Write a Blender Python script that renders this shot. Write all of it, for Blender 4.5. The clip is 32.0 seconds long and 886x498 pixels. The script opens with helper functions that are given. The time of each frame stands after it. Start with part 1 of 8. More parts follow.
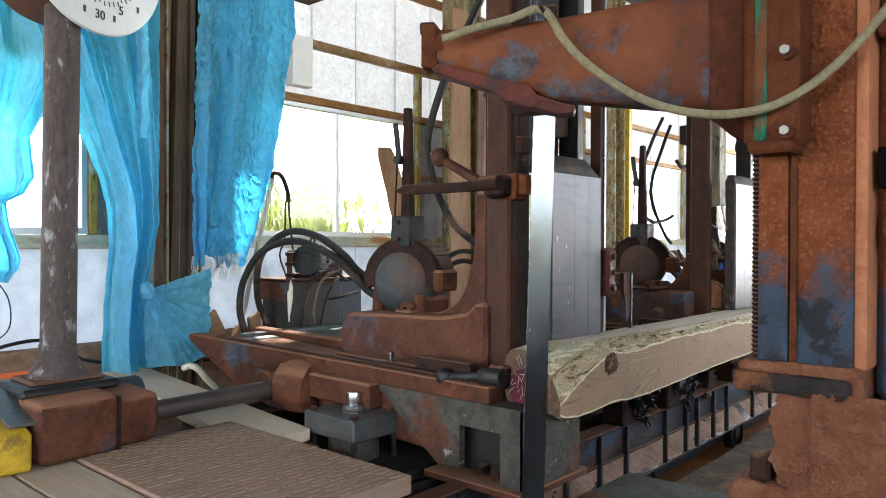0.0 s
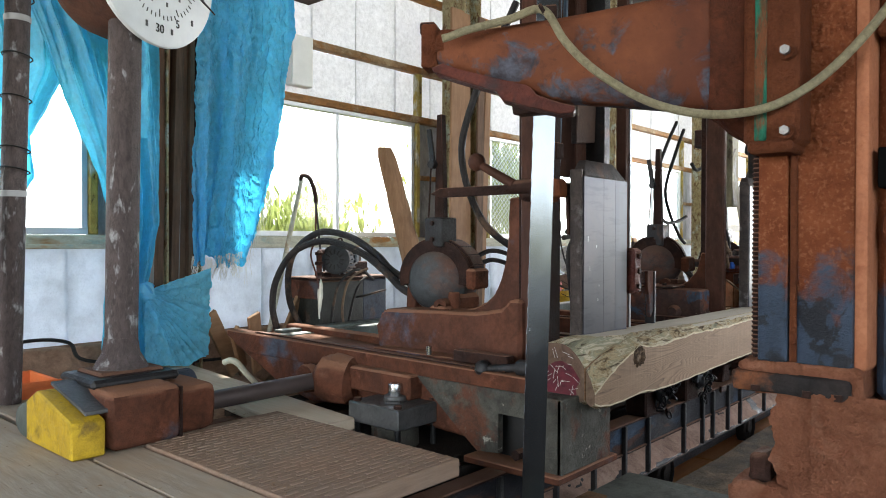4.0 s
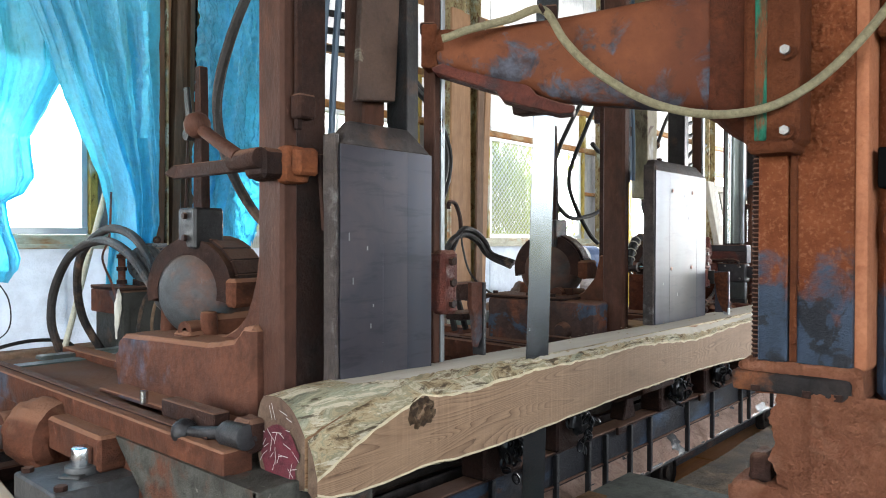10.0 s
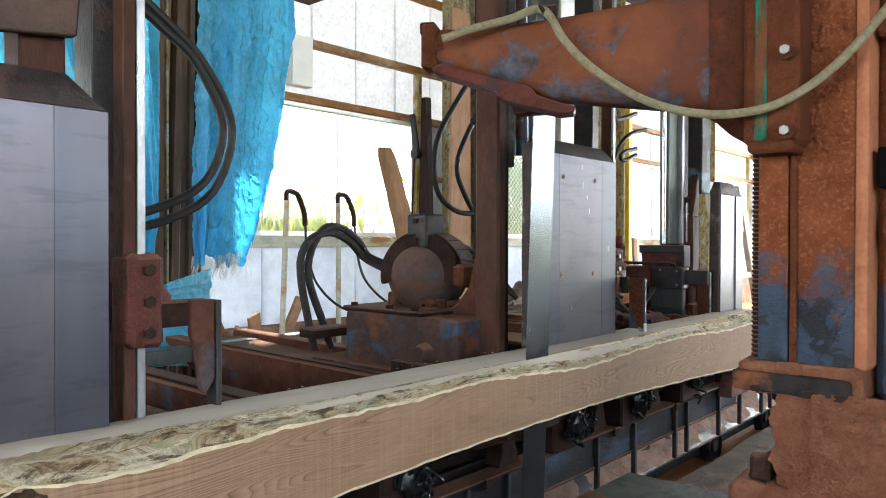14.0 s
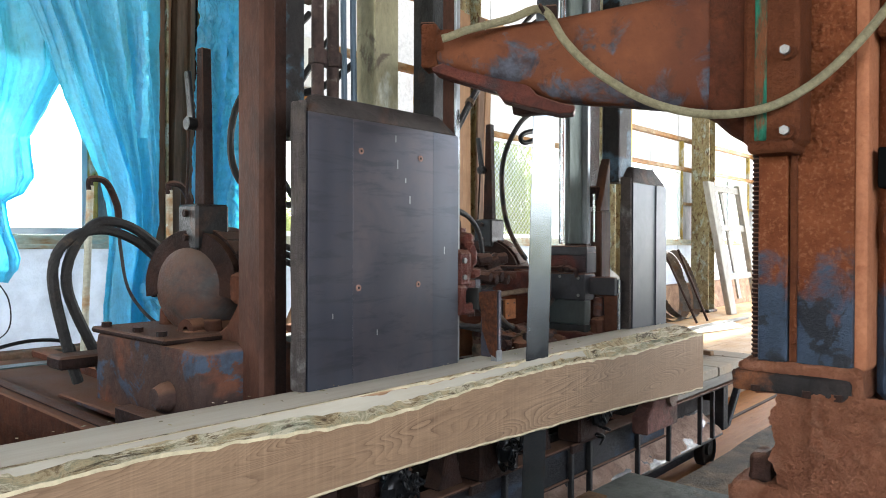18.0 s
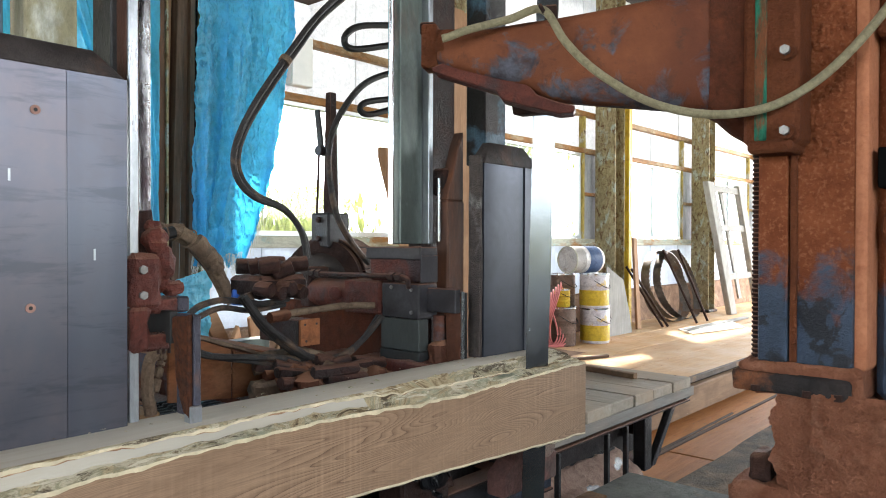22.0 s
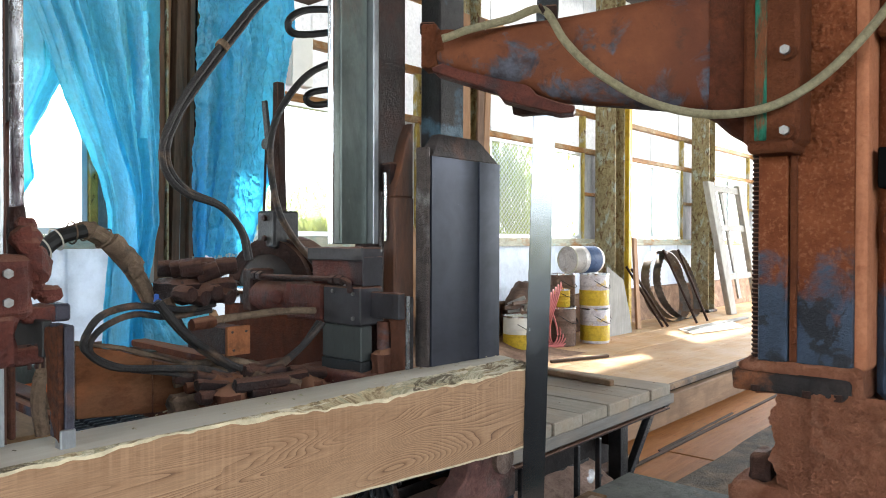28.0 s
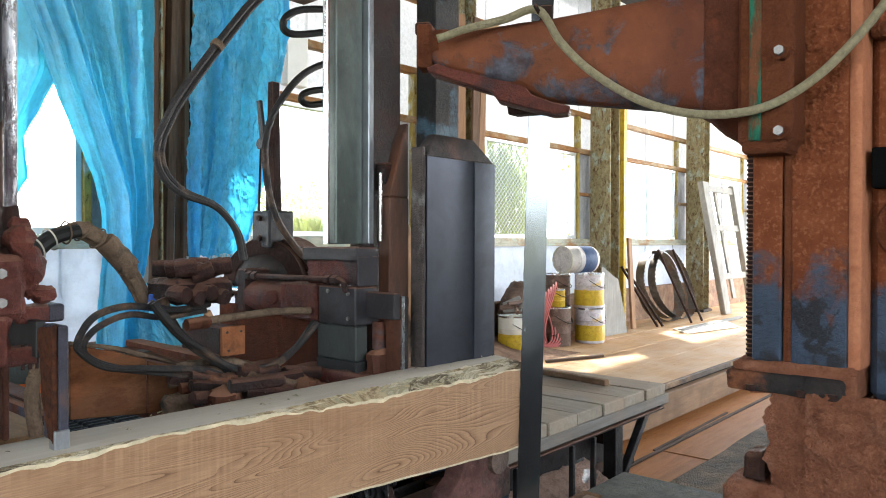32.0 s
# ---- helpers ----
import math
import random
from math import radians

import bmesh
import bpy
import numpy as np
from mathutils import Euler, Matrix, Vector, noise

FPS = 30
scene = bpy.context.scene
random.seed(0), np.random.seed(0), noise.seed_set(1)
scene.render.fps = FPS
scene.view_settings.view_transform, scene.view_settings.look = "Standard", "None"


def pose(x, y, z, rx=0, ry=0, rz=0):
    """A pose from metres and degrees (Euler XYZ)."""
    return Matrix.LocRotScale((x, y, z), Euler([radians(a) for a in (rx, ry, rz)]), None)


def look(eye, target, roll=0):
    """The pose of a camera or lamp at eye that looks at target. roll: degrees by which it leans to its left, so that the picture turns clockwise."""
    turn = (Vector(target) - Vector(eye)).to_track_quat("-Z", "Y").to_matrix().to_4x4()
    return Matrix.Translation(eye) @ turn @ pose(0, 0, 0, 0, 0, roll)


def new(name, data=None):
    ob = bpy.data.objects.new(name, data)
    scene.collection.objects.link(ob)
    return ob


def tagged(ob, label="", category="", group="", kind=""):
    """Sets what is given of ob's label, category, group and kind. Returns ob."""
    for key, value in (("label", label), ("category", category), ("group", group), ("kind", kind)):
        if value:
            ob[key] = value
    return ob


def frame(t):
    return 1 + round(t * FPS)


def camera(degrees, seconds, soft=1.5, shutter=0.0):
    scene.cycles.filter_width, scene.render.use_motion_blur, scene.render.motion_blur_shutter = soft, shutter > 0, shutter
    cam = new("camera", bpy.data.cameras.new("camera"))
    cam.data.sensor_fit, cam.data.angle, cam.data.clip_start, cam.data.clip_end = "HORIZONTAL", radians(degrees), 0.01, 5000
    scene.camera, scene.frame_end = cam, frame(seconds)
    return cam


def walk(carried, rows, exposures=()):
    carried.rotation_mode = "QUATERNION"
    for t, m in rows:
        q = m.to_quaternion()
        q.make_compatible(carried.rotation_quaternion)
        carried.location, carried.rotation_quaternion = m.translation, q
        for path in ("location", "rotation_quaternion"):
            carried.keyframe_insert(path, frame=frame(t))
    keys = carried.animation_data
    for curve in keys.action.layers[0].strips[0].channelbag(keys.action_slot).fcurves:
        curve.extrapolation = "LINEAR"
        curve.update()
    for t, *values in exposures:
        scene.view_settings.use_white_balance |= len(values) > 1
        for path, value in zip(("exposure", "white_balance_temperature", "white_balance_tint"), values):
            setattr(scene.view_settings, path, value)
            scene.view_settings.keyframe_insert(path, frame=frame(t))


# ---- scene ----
# ---------------------------------------------------------------- camera
cam = camera(62.97, 32.0, soft=1.0)
EYE = (0.0, 0.0, 1.05)


def view(yaw, pitch=-0.61, roll=0.14):
    """The camera at EYE, yaw degrees from the track towards the wall."""
    a, b = radians(yaw), radians(pitch)
    return look(EYE, (math.cos(a) * math.cos(b), math.sin(a) * math.cos(b), EYE[2] + math.sin(b)), roll)


walk(cam, [(0, view(41.5)), (28.9, view(41.5)), (29.5, view(41.44)), (30.1, view(41.15)), (30.6, view(41.12)), (32, view(41.12))],
     [(0, 1.45), (1, 1.15), (2, 1.03), (3, 1.20), (6, 1.31), (7, 1.32), (9, 1.56), (10, 1.70), (11, 1.71), (12, 1.71), (13, 1.62), (14, 1.59), (17, 1.54), (18, 1.69), (19, 1.76), (20, 1.72), (21, 1.60), (32, 1.60)])

# travel of the saw carriage along the track: seconds, metres
TRAVEL = [(0, .854), (.5, 1.373), (1, 1.757), (1.5, 1.846), (2, 1.713), (2.5, 1.504), (3, 1.332), (3.5, 1.205), (4.5, .995),
          (5.5, .802), (6, .688), (6.5, .574), (7, .471), (7.5, .369), (8, .254), (8.5, .128), (9, 0), (9.5, -.125),
          (10, -.236), (10.5, -.346), (11, -.468), (11.5, -.606), (12, -.75), (12.5, -.877), (13, -1.0), (13.5, -1.132),
          (14, -1.266), (14.5, -1.409), (15.5, -1.68), (16.5, -1.951), (17, -2.098), (17.5, -2.228), (18, -2.355),
          (18.5, -2.469), (19, -2.612), (19.5, -2.747), (20, -2.903), (20.5, -3.038), (21, -3.188), (21.5, -3.321),
          (22, -3.473), (22.5, -3.611), (23, -3.72), (23.3, -3.743), (23.6, -3.744), (32, -3.744)]

# ---------------------------------------------------------------- light
world = bpy.data.worlds.new("sky")
scene.world = world
world.use_nodes = True
wn = world.node_tree
sky = wn.nodes.new("ShaderNodeTexSky")
sky.sky_type, sky.sun_disc = "NISHITA", False
sky.sun_elevation, sky.sun_rotation = radians(45), radians(40)
wn.links.new(sky.outputs[0], wn.nodes["Background"].inputs[0])
wn.nodes["Background"].inputs[1].default_value = 0.15
sun = new("sun", bpy.data.lights.new("sun", "SUN"))
sun.data.energy, sun.data.angle, sun.data.color = 5.0, radians(3.0), (1, .95, .87)
sun.matrix_world = look((6.4 * 2, 7.7 * 2, 10 * 2), (0, 0, 0))


def daylight(name, eye, target, w, h, power, colour=(.95, .965, .98)):
    lamp = new(name, bpy.data.lights.new(name, "AREA"))
    lamp.data.shape, lamp.data.size, lamp.data.size_y = "RECTANGLE", w, h
    lamp.data.energy, lamp.data.color = power, colour
    lamp.matrix_world = look(eye, target)
    return lamp


# fill lamps added in unseen, assumed openings: the side behind the camera, both gables
daylight("fill_side", (5.0, -4.9, 2.75), (5.0, 0, 2.2), 18, 2.3, 290)
daylight("fill_gable", (-5.8, 1.9, 2.0), (0, 2.2, 1.3), 5, 3.2, 210)
daylight("fill_far_gable", (15.9, 1.5, 1.9), (8, 2.4, .8), 6, 3.4, 700)

# ---------------------------------------------------------------- materials


def nodes_of(name):
    m = bpy.data.materials.new(name)
    m.use_nodes = True
    t = m.node_tree
    return m, t, t.nodes["Principled BSDF"]


def link(t, a, b):
    t.links.new(a, b)


def coords(t, scale=(1, 1, 1)):
    c = t.nodes.new("ShaderNodeTexCoord")
    g = t.nodes.new("ShaderNodeMapping")
    g.inputs["Scale"].default_value = scale
    link(t, c.outputs["Object"], g.inputs[0])
    return g.outputs[0]


def noise_of(t, vec, scale, detail=5, rough=.6, distort=0.0):
    n = t.nodes.new("ShaderNodeTexNoise")
    n.inputs["Scale"].default_value, n.inputs["Detail"].default_value = scale, detail
    n.inputs["Roughness"].default_value, n.inputs["Distortion"].default_value = rough, distort
    link(t, vec, n.inputs["Vector"])
    return n.outputs[0]


def ramp(t, fac, stops):
    r = t.nodes.new("ShaderNodeValToRGB")
    e = r.color_ramp.elements
    while len(e) < len(stops):
        e.new(.5)
    for k, (p, c) in zip(e, stops):
        k.position, k.color = p, (*c, 1) if len(c) == 3 else c
    link(t, fac, r.inputs[0])
    return r.outputs[0]


def mixed(t, fac, a, b):
    m = t.nodes.new("ShaderNodeMix")
    m.data_type = "RGBA"
    if isinstance(fac, float):
        m.inputs[0].default_value = fac
    else:
        link(t, fac, m.inputs[0])
    for sock, v in ((m.inputs[6], a), (m.inputs[7], b)):
        if isinstance(v, tuple):
            sock.default_value = (*v, 1)
        else:
            link(t, v, sock)
    return m.outputs[2]


def bump(t, p, height, strength, dist):
    b = t.nodes.new("ShaderNodeBump")
    b.inputs["Strength"].default_value, b.inputs["Distance"].default_value = strength, dist
    link(t, height, b.inputs["Height"])
    link(t, b.outputs[0], p.inputs["Normal"])


def worn(name, base, dark, patch=None, cover=.5, scale=6.0, rough=.75, metal=0.0, grit=.3, stretch=(1, 1, 1), patch2=None, cover2=.62, depth=.006, spread=0.0, wear=1.0, settle=None):
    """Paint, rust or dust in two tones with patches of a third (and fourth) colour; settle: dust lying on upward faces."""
    m, t, p = nodes_of(name)
    v = coords(t, stretch)
    n1 = noise_of(t, v, scale, 6, .6)
    col = ramp(t, n1, [(.3, dark), (.66, base)])
    if patch:
        n2 = noise_of(t, v, scale * .55, 8, .6, .3)
        col = mixed(t, ramp(t, n2, [(cover - .035, (0, 0, 0)), (cover + .05, (1, 1, 1))]), col, patch)
    if patch2:
        n3 = noise_of(t, v, scale * 1.3, 8, .7, .6)
        col = mixed(t, ramp(t, n3, [(cover2 - .02, (0, 0, 0)), (cover2 + .03, (1, 1, 1))]), col, patch2)
    grime = noise_of(t, v, scale * 1.9, 9, .7, .4)
    col = mixed(t, ramp(t, grime, [(.46, (0, 0, 0)), (.70, (.75 * wear,) * 3)]), col, tuple(c * .42 for c in dark))
    dusty = noise_of(t, v, scale * 4.1, 9, .75, .2)
    col = mixed(t, ramp(t, dusty, [(.60, (0, 0, 0)), (.70, (.5 * wear,) * 3)]), col, tuple(min(.85, c * 1.4 + .03) for c in base))
    n4 = noise_of(t, v, scale * 12, 4, .7)
    col = mixed(t, ramp(t, n4, [(.35, (.28, .28, .28)), (.6, (0, 0, 0))]), col, tuple(c * .55 for c in dark))
    if spread:
        info = t.nodes.new("ShaderNodeObjectInfo")
        col = mixed(t, ramp(t, info.outputs["Random"], [(0, (0, 0, 0)), (1, (spread,) * 3)]), col, tuple(c * .6 for c in dark))
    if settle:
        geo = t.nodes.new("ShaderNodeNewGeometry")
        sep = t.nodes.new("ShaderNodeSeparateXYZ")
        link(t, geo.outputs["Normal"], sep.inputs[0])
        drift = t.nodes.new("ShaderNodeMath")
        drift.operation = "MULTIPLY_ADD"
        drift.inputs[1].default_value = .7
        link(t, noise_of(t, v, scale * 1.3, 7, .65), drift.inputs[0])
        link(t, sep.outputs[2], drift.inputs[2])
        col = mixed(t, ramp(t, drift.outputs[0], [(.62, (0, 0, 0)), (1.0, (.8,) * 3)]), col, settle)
    link(t, col, p.inputs["Base Color"])
    link(t, ramp(t, n1, [(.3, (rough - .12,) * 3), (.7, (min(1, rough + .12),) * 3)]), p.inputs["Roughness"])
    p.inputs["Metallic"].default_value = metal
    if metal < .3:
        p.inputs["Specular IOR Level"].default_value = .14 if rough > .64 else .28
    both = t.nodes.new("ShaderNodeMath")
    both.operation = "MULTIPLY_ADD"
    both.inputs[1].default_value = 1.6
    link(t, grime, both.inputs[0])
    link(t, n4, both.inputs[2])
    bump(t, p, both.outputs[0], min(1, grit * 1.7), depth * 1.8)
    return m


def plain(name, colour, rough=.5, metal=0.0, vary=.15, scale=9.0, grit=.08):
    m, t, p = nodes_of(name)
    n = noise_of(t, coords(t), scale, 6, .65)
    link(t, ramp(t, n, [(.3, tuple(c * (1 - vary) for c in colour)), (.7, tuple(min(1, c * (1 + vary)) for c in colour))]), p.inputs["Base Color"])
    link(t, ramp(t, n, [(.3, (max(0, rough - .1),) * 3), (.7, (min(1, rough + .1),) * 3)]), p.inputs["Roughness"])
    p.inputs["Metallic"].default_value = metal
    p.inputs["Specular IOR Level"].default_value = .5 if metal else .3
    bump(t, p, noise_of(t, coords(t), scale * 9, 3), grit, .003)
    return m


def timber(name, light, dark, along="x", grain=18.0, rough=.8, dust=None):
    m, t, p = nodes_of(name)
    st = {"x": (.6, 6, 6), "y": (6, .6, 6), "z": (6, 6, .6)}[along]
    v = coords(t, st)
    n1 = noise_of(t, v, grain * .35, 8, .7, .4)
    col = ramp(t, n1, [(.3, dark), (.68, light)])
    n2 = noise_of(t, coords(t), 3.0, 5, .6)
    col = mixed(t, ramp(t, n2, [(.42, (0, 0, 0)), (.7, (.75, .75, .75))]), col, dust or tuple(c * .7 for c in dark))
    info = t.nodes.new("ShaderNodeObjectInfo")
    col = mixed(t, ramp(t, info.outputs["Random"], [(0, (0, 0, 0)), (1, (.3, .3, .3))]), col, tuple(c * .5 for c in dark))
    link(t, col, p.inputs["Base Color"])
    p.inputs["Roughness"].default_value = rough
    p.inputs["Specular IOR Level"].default_value = .2
    bump(t, p, n1, .5, .006)
    return m


def sawn(name, light, dark, line, rough=.6):
    """A sawn log face: patches of lens-shaped heartwood figure along x and upright saw marks."""
    m, t, p = nodes_of(name)
    n = noise_of(t, coords(t, (.62, 1, 5.2)), 1.5, 1.6, .4, .25)
    mul = t.nodes.new("ShaderNodeMath")
    mul.operation = "MULTIPLY"
    mul.inputs[1].default_value = 58
    link(t, n, mul.inputs[0])
    fr = t.nodes.new("ShaderNodeMath")
    fr.operation = "FRACT"
    link(t, mul.outputs[0], fr.inputs[0])
    mid = tuple((a + b) / 2 for a, b in zip(light, dark))
    rings = ramp(t, fr.outputs[0], [(0, mid), (.2, light), (.55, mid), (.86, dark), (1, line)])
    blotch = noise_of(t, coords(t, (.8, 1, 3)), 2.4, 4, .6, .3)
    flat = ramp(t, blotch, [(.32, dark), (.5, mid), (.68, light)])
    show = noise_of(t, coords(t, (.9, 1, 2.6)), 1.9, 2, .5)
    col = mixed(t, ramp(t, show, [(.42, (.12, .12, .12)), (.58, (.92, .92, .92))]), flat, rings)
    fibre = noise_of(t, coords(t, (4, 30, 90)), 4, 5, .75)
    col = mixed(t, ramp(t, fibre, [(.35, (.38, .38, .38)), (.62, (0, 0, 0))]), col, line)
    streak = noise_of(t, coords(t, (.9, 10, 34)), 2.2, 5, .7, .3)
    col = mixed(t, ramp(t, streak, [(.56, (0, 0, 0)), (.72, (.5, .5, .5))]), col, dark)
    mark = noise_of(t, coords(t, (64, .5, 1.2)), 1.4, 3, .55)
    fade = noise_of(t, coords(t, (2, 1, 5)), 1.6, 4, .6)
    both = t.nodes.new("ShaderNodeMath")
    both.operation = "MULTIPLY"
    link(t, ramp(t, mark, [(.46, (0, 0, 0)), (.68, (1, 1, 1))]), both.inputs[0])
    link(t, ramp(t, fade, [(.38, (.03, .03, .03)), (.68, (.22, .22, .22))]), both.inputs[1])
    col = mixed(t, both.outputs[0], col, tuple(min(1, c * 1.55 + .02) for c in light))
    link(t, col, p.inputs["Base Color"])
    p.inputs["Roughness"].default_value = rough
    p.inputs["Specular IOR Level"].default_value = .25
    bump(t, p, mark, .35, .003)
    return m


def flaked(name, size=1.0):
    """Old bark and bast: mottled tan, grey-green and cream, with dark rot and pale torn fibres."""
    m, t, p = nodes_of(name)
    v = coords(t, (.5, 1, 1))
    big = noise_of(t, v, 11 * size, 8, .68, 1.2)
    col = ramp(t, big, [(.36, (.10, .07, .04)), (.43, (.30, .22, .125)), (.48, (.52, .41, .25)), (.52, (.30, .27, .17)), (.57, (.58, .50, .35)), (.64, (.20, .145, .085))])
    green = noise_of(t, v, 5 * size, 5, .6, .6)
    col = mixed(t, ramp(t, green, [(.54, (0, 0, 0)), (.62, (.45, .45, .45))]), col, (.34, .39, .29))
    torn = noise_of(t, coords(t, (.2, 1, 1.8)), 20 * size, 7, .72, .8)
    col = mixed(t, ramp(t, torn, [(.54, (0, 0, 0)), (.58, (.9, .9, .9))]), col, (.68, .60, .44))
    crack = noise_of(t, coords(t, (.3, 1, 1.5)), 15 * size, 9, .78, .9)
    col = mixed(t, ramp(t, crack, [(.545, (0, 0, 0)), (.60, (.85, .85, .85))]), col, (.065, .043, .026))
    link(t, col, p.inputs["Base Color"])
    p.inputs["Roughness"].default_value = .95
    p.inputs["Specular IOR Level"].default_value = .12
    high = t.nodes.new("ShaderNodeMath")
    high.operation = "MULTIPLY_ADD"
    high.inputs[1].default_value = -1.5
    link(t, crack, high.inputs[0])
    link(t, noise_of(t, v, 50, 6, .75), high.inputs[2])
    bump(t, p, high.outputs[0], 1.0, .012)
    return m


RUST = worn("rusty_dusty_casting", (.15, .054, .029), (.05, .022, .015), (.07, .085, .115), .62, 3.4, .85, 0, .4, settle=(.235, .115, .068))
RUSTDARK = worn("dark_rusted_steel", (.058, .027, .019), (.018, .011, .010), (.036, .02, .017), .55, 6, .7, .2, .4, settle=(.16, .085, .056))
ARMRUST = worn("rust_dust_over_paint", (.225, .072, .030), (.15, .046, .02), None, .5, 9, .85, 0, .9, wear=.5, depth=.014)


def caked_arm(name):
    """Rust-coloured dust over blue-grey paint, rubbed off in patches and along the underside."""
    m, t, p = nodes_of(name)
    v = coords(t)
    c = t.nodes.new("ShaderNodeTexCoord")
    sep = t.nodes.new("ShaderNodeSeparateXYZ")
    link(t, c.outputs["Object"], sep.inputs[0])
    rise = t.nodes.new("ShaderNodeMath")
    rise.operation = "MULTIPLY_ADD"
    rise.inputs[1].default_value = -.17
    link(t, sep.outputs[1], rise.inputs[0])
    link(t, sep.outputs[2], rise.inputs[2])
    low = t.nodes.new("ShaderNodeMapRange")
    low.inputs[1].default_value, low.inputs[2].default_value = .25, .12
    low.inputs[3].default_value, low.inputs[4].default_value = 0, .13
    link(t, rise.outputs[0], low.inputs[0])
    mid = noise_of(t, v, 9, 6, .6)
    dust = ramp(t, mid, [(.3, (.105, .032, .014)), (.66, (.172, .056, .023))])
    dust = mixed(t, ramp(t, noise_of(t, v, 3.2, 3, .5), [(.4, (0, 0, 0)), (.7, (.5, .5, .5))]), dust, (.115, .042, .021))
    wear = noise_of(t, v, 7, 8, .6, .5)
    add = t.nodes.new("ShaderNodeMath")
    link(t, wear, add.inputs[0])
    link(t, low.outputs[0], add.inputs[1])
    paint = ramp(t, noise_of(t, v, 21, 6, .65), [(.35, (.028, .031, .04)), (.62, (.085, .096, .125))])
    # shade of the arm's root put into the colour: darker red towards the slide
    near = t.nodes.new("ShaderNodeMath")
    near.operation = "MULTIPLY_ADD"
    near.inputs[1].default_value = .28
    link(t, noise_of(t, v, 11, 6, .65, .4), near.inputs[0])
    link(t, sep.outputs[1], near.inputs[2])
    dust = mixed(t, ramp(t, near.outputs[0], [(.16, (1, 1, 1)), (.42, (0, 0, 0))]), dust, (.085, .025, .012))
    mask = ramp(t, add.outputs[0], [(.555, (0, 0, 0)), (.63, (.92, .92, .92))])
    col = mixed(t, mask, dust, paint)
    soot = noise_of(t, v, 15, 8, .7, .4)
    col = mixed(t, ramp(t, soot, [(.55, (0, 0, 0)), (.68, (.75, .75, .75))]), col, (.05, .022, .015))
    link(t, col, p.inputs["Base Color"])
    p.inputs["Roughness"].default_value = .75
    p.inputs["Specular IOR Level"].default_value = .2
    high = t.nodes.new("ShaderNodeMath")
    high.operation = "MULTIPLY_ADD"
    high.inputs[1].default_value = -1.2
    link(t, mask, high.inputs[0])
    link(t, noise_of(t, v, 85, 5, .7), high.inputs[2])
    bump(t, p, high.outputs[0], .7, .005)
    return m


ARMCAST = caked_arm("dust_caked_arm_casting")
# dark red that paints the arm root's shade; also the back plate's colour
REDSHADE = worn("dark_red_and_root_shade", (.10, .029, .014), (.06, .018, .009), (.13, .04, .018), .60, 8, .8, 0, .5)
# paler rust for the column's corner: the light on that side, as colour
LITRUST = worn("lit_side_rust", (.40, .165, .088), (.31, .115, .058), (.25, .085, .04), .62, 6, .9, 0, .3, wear=.35)


def scraped(name, low, high):
    """Blue paint scraped bare from height low and covered by rust-coloured dust above high."""
    m, t, p = nodes_of(name)
    c = t.nodes.new("ShaderNodeTexCoord")
    sep = t.nodes.new("ShaderNodeSeparateXYZ")
    link(t, c.outputs["Object"], sep.inputs[0])
    v = coords(t)
    big = noise_of(t, v, 7, 6, .6, .4)
    add = t.nodes.new("ShaderNodeMath")
    add.operation = "MULTIPLY_ADD"
    link(t, big, add.inputs[0])
    add.inputs[1].default_value = -(high - low) * 2.2
    link(t, sep.outputs[2], add.inputs[2])
    lift = t.nodes.new("ShaderNodeMapRange")
    lift.inputs[1].default_value, lift.inputs[2].default_value = low - (high - low) * 1.1, high - (high - low) * 1.1
    link(t, add.outputs[0], lift.inputs[0])
    fine = noise_of(t, v, 62, 5, .75)
    mid = noise_of(t, v, 14, 6, .65)
    rust = ramp(t, mid, [(.3, (.14, .04, .017)), (.65, (.205, .064, .027))])
    # paler orange specks paint the lit peaks of the dust grain
    rust = mixed(t, ramp(t, noise_of(t, v, 75, 4, .6), [(.52, (0, 0, 0)), (.68, (.7, .7, .7))]), rust, (.30, .12, .058))
    rust = mixed(t, ramp(t, noise_of(t, v, 5, 7, .65, .4), [(.66, (0, 0, 0)), (.70, (.8, .8, .8))]), rust, (.13, .16, .22))
    blue = ramp(t, mid, [(.3, (.022, .034, .054)), (.65, (.038, .060, .098))])
    blue = mixed(t, ramp(t, noise_of(t, v, 9, 7, .6, .8), [(.53, (0, 0, 0)), (.57, (1, 1, 1))]), blue, (.012, .014, .02))
    col = mixed(t, ramp(t, lift.outputs[0], [(.35, (0, 0, 0)), (.65, (1, 1, 1))]), blue, rust)
    link(t, col, p.inputs["Base Color"])
    link(t, ramp(t, lift.outputs[0], [(.35, (.42,) * 3), (.65, (.95,) * 3)]), p.inputs["Roughness"])
    link(t, ramp(t, lift.outputs[0], [(.35, (.5,) * 3), (.65, (.08,) * 3)]), p.inputs["Specular IOR Level"])
    bump(t, p, fine, 1.0, .014)
    return m


POSTMAT = scraped("blue_paint_under_rust", 1.25, 1.55)
BLUEWORN = worn("worn_blue_paint", (.075, .14, .26), (.05, .09, .17), (.30, .13, .055), .60, 4, .5, 0, .2, (1, 1, .6), (.012, .015, .02), .66)
CASTGREY = worn("chipped_grey_cast_iron", (.10, .098, .082), (.042, .038, .032), (.11, .044, .025), .56, 8, .7, 0, .35, (1, 1, 1), (.36, .34, .28), .64)
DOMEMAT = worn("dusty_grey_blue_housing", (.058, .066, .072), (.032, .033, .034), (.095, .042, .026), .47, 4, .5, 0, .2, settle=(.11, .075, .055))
STEELDARK = worn("dark_machine_steel", (.045, .044, .047), (.02, .019, .019), (.085, .044, .03), .64, 8, .45, .6, .2)


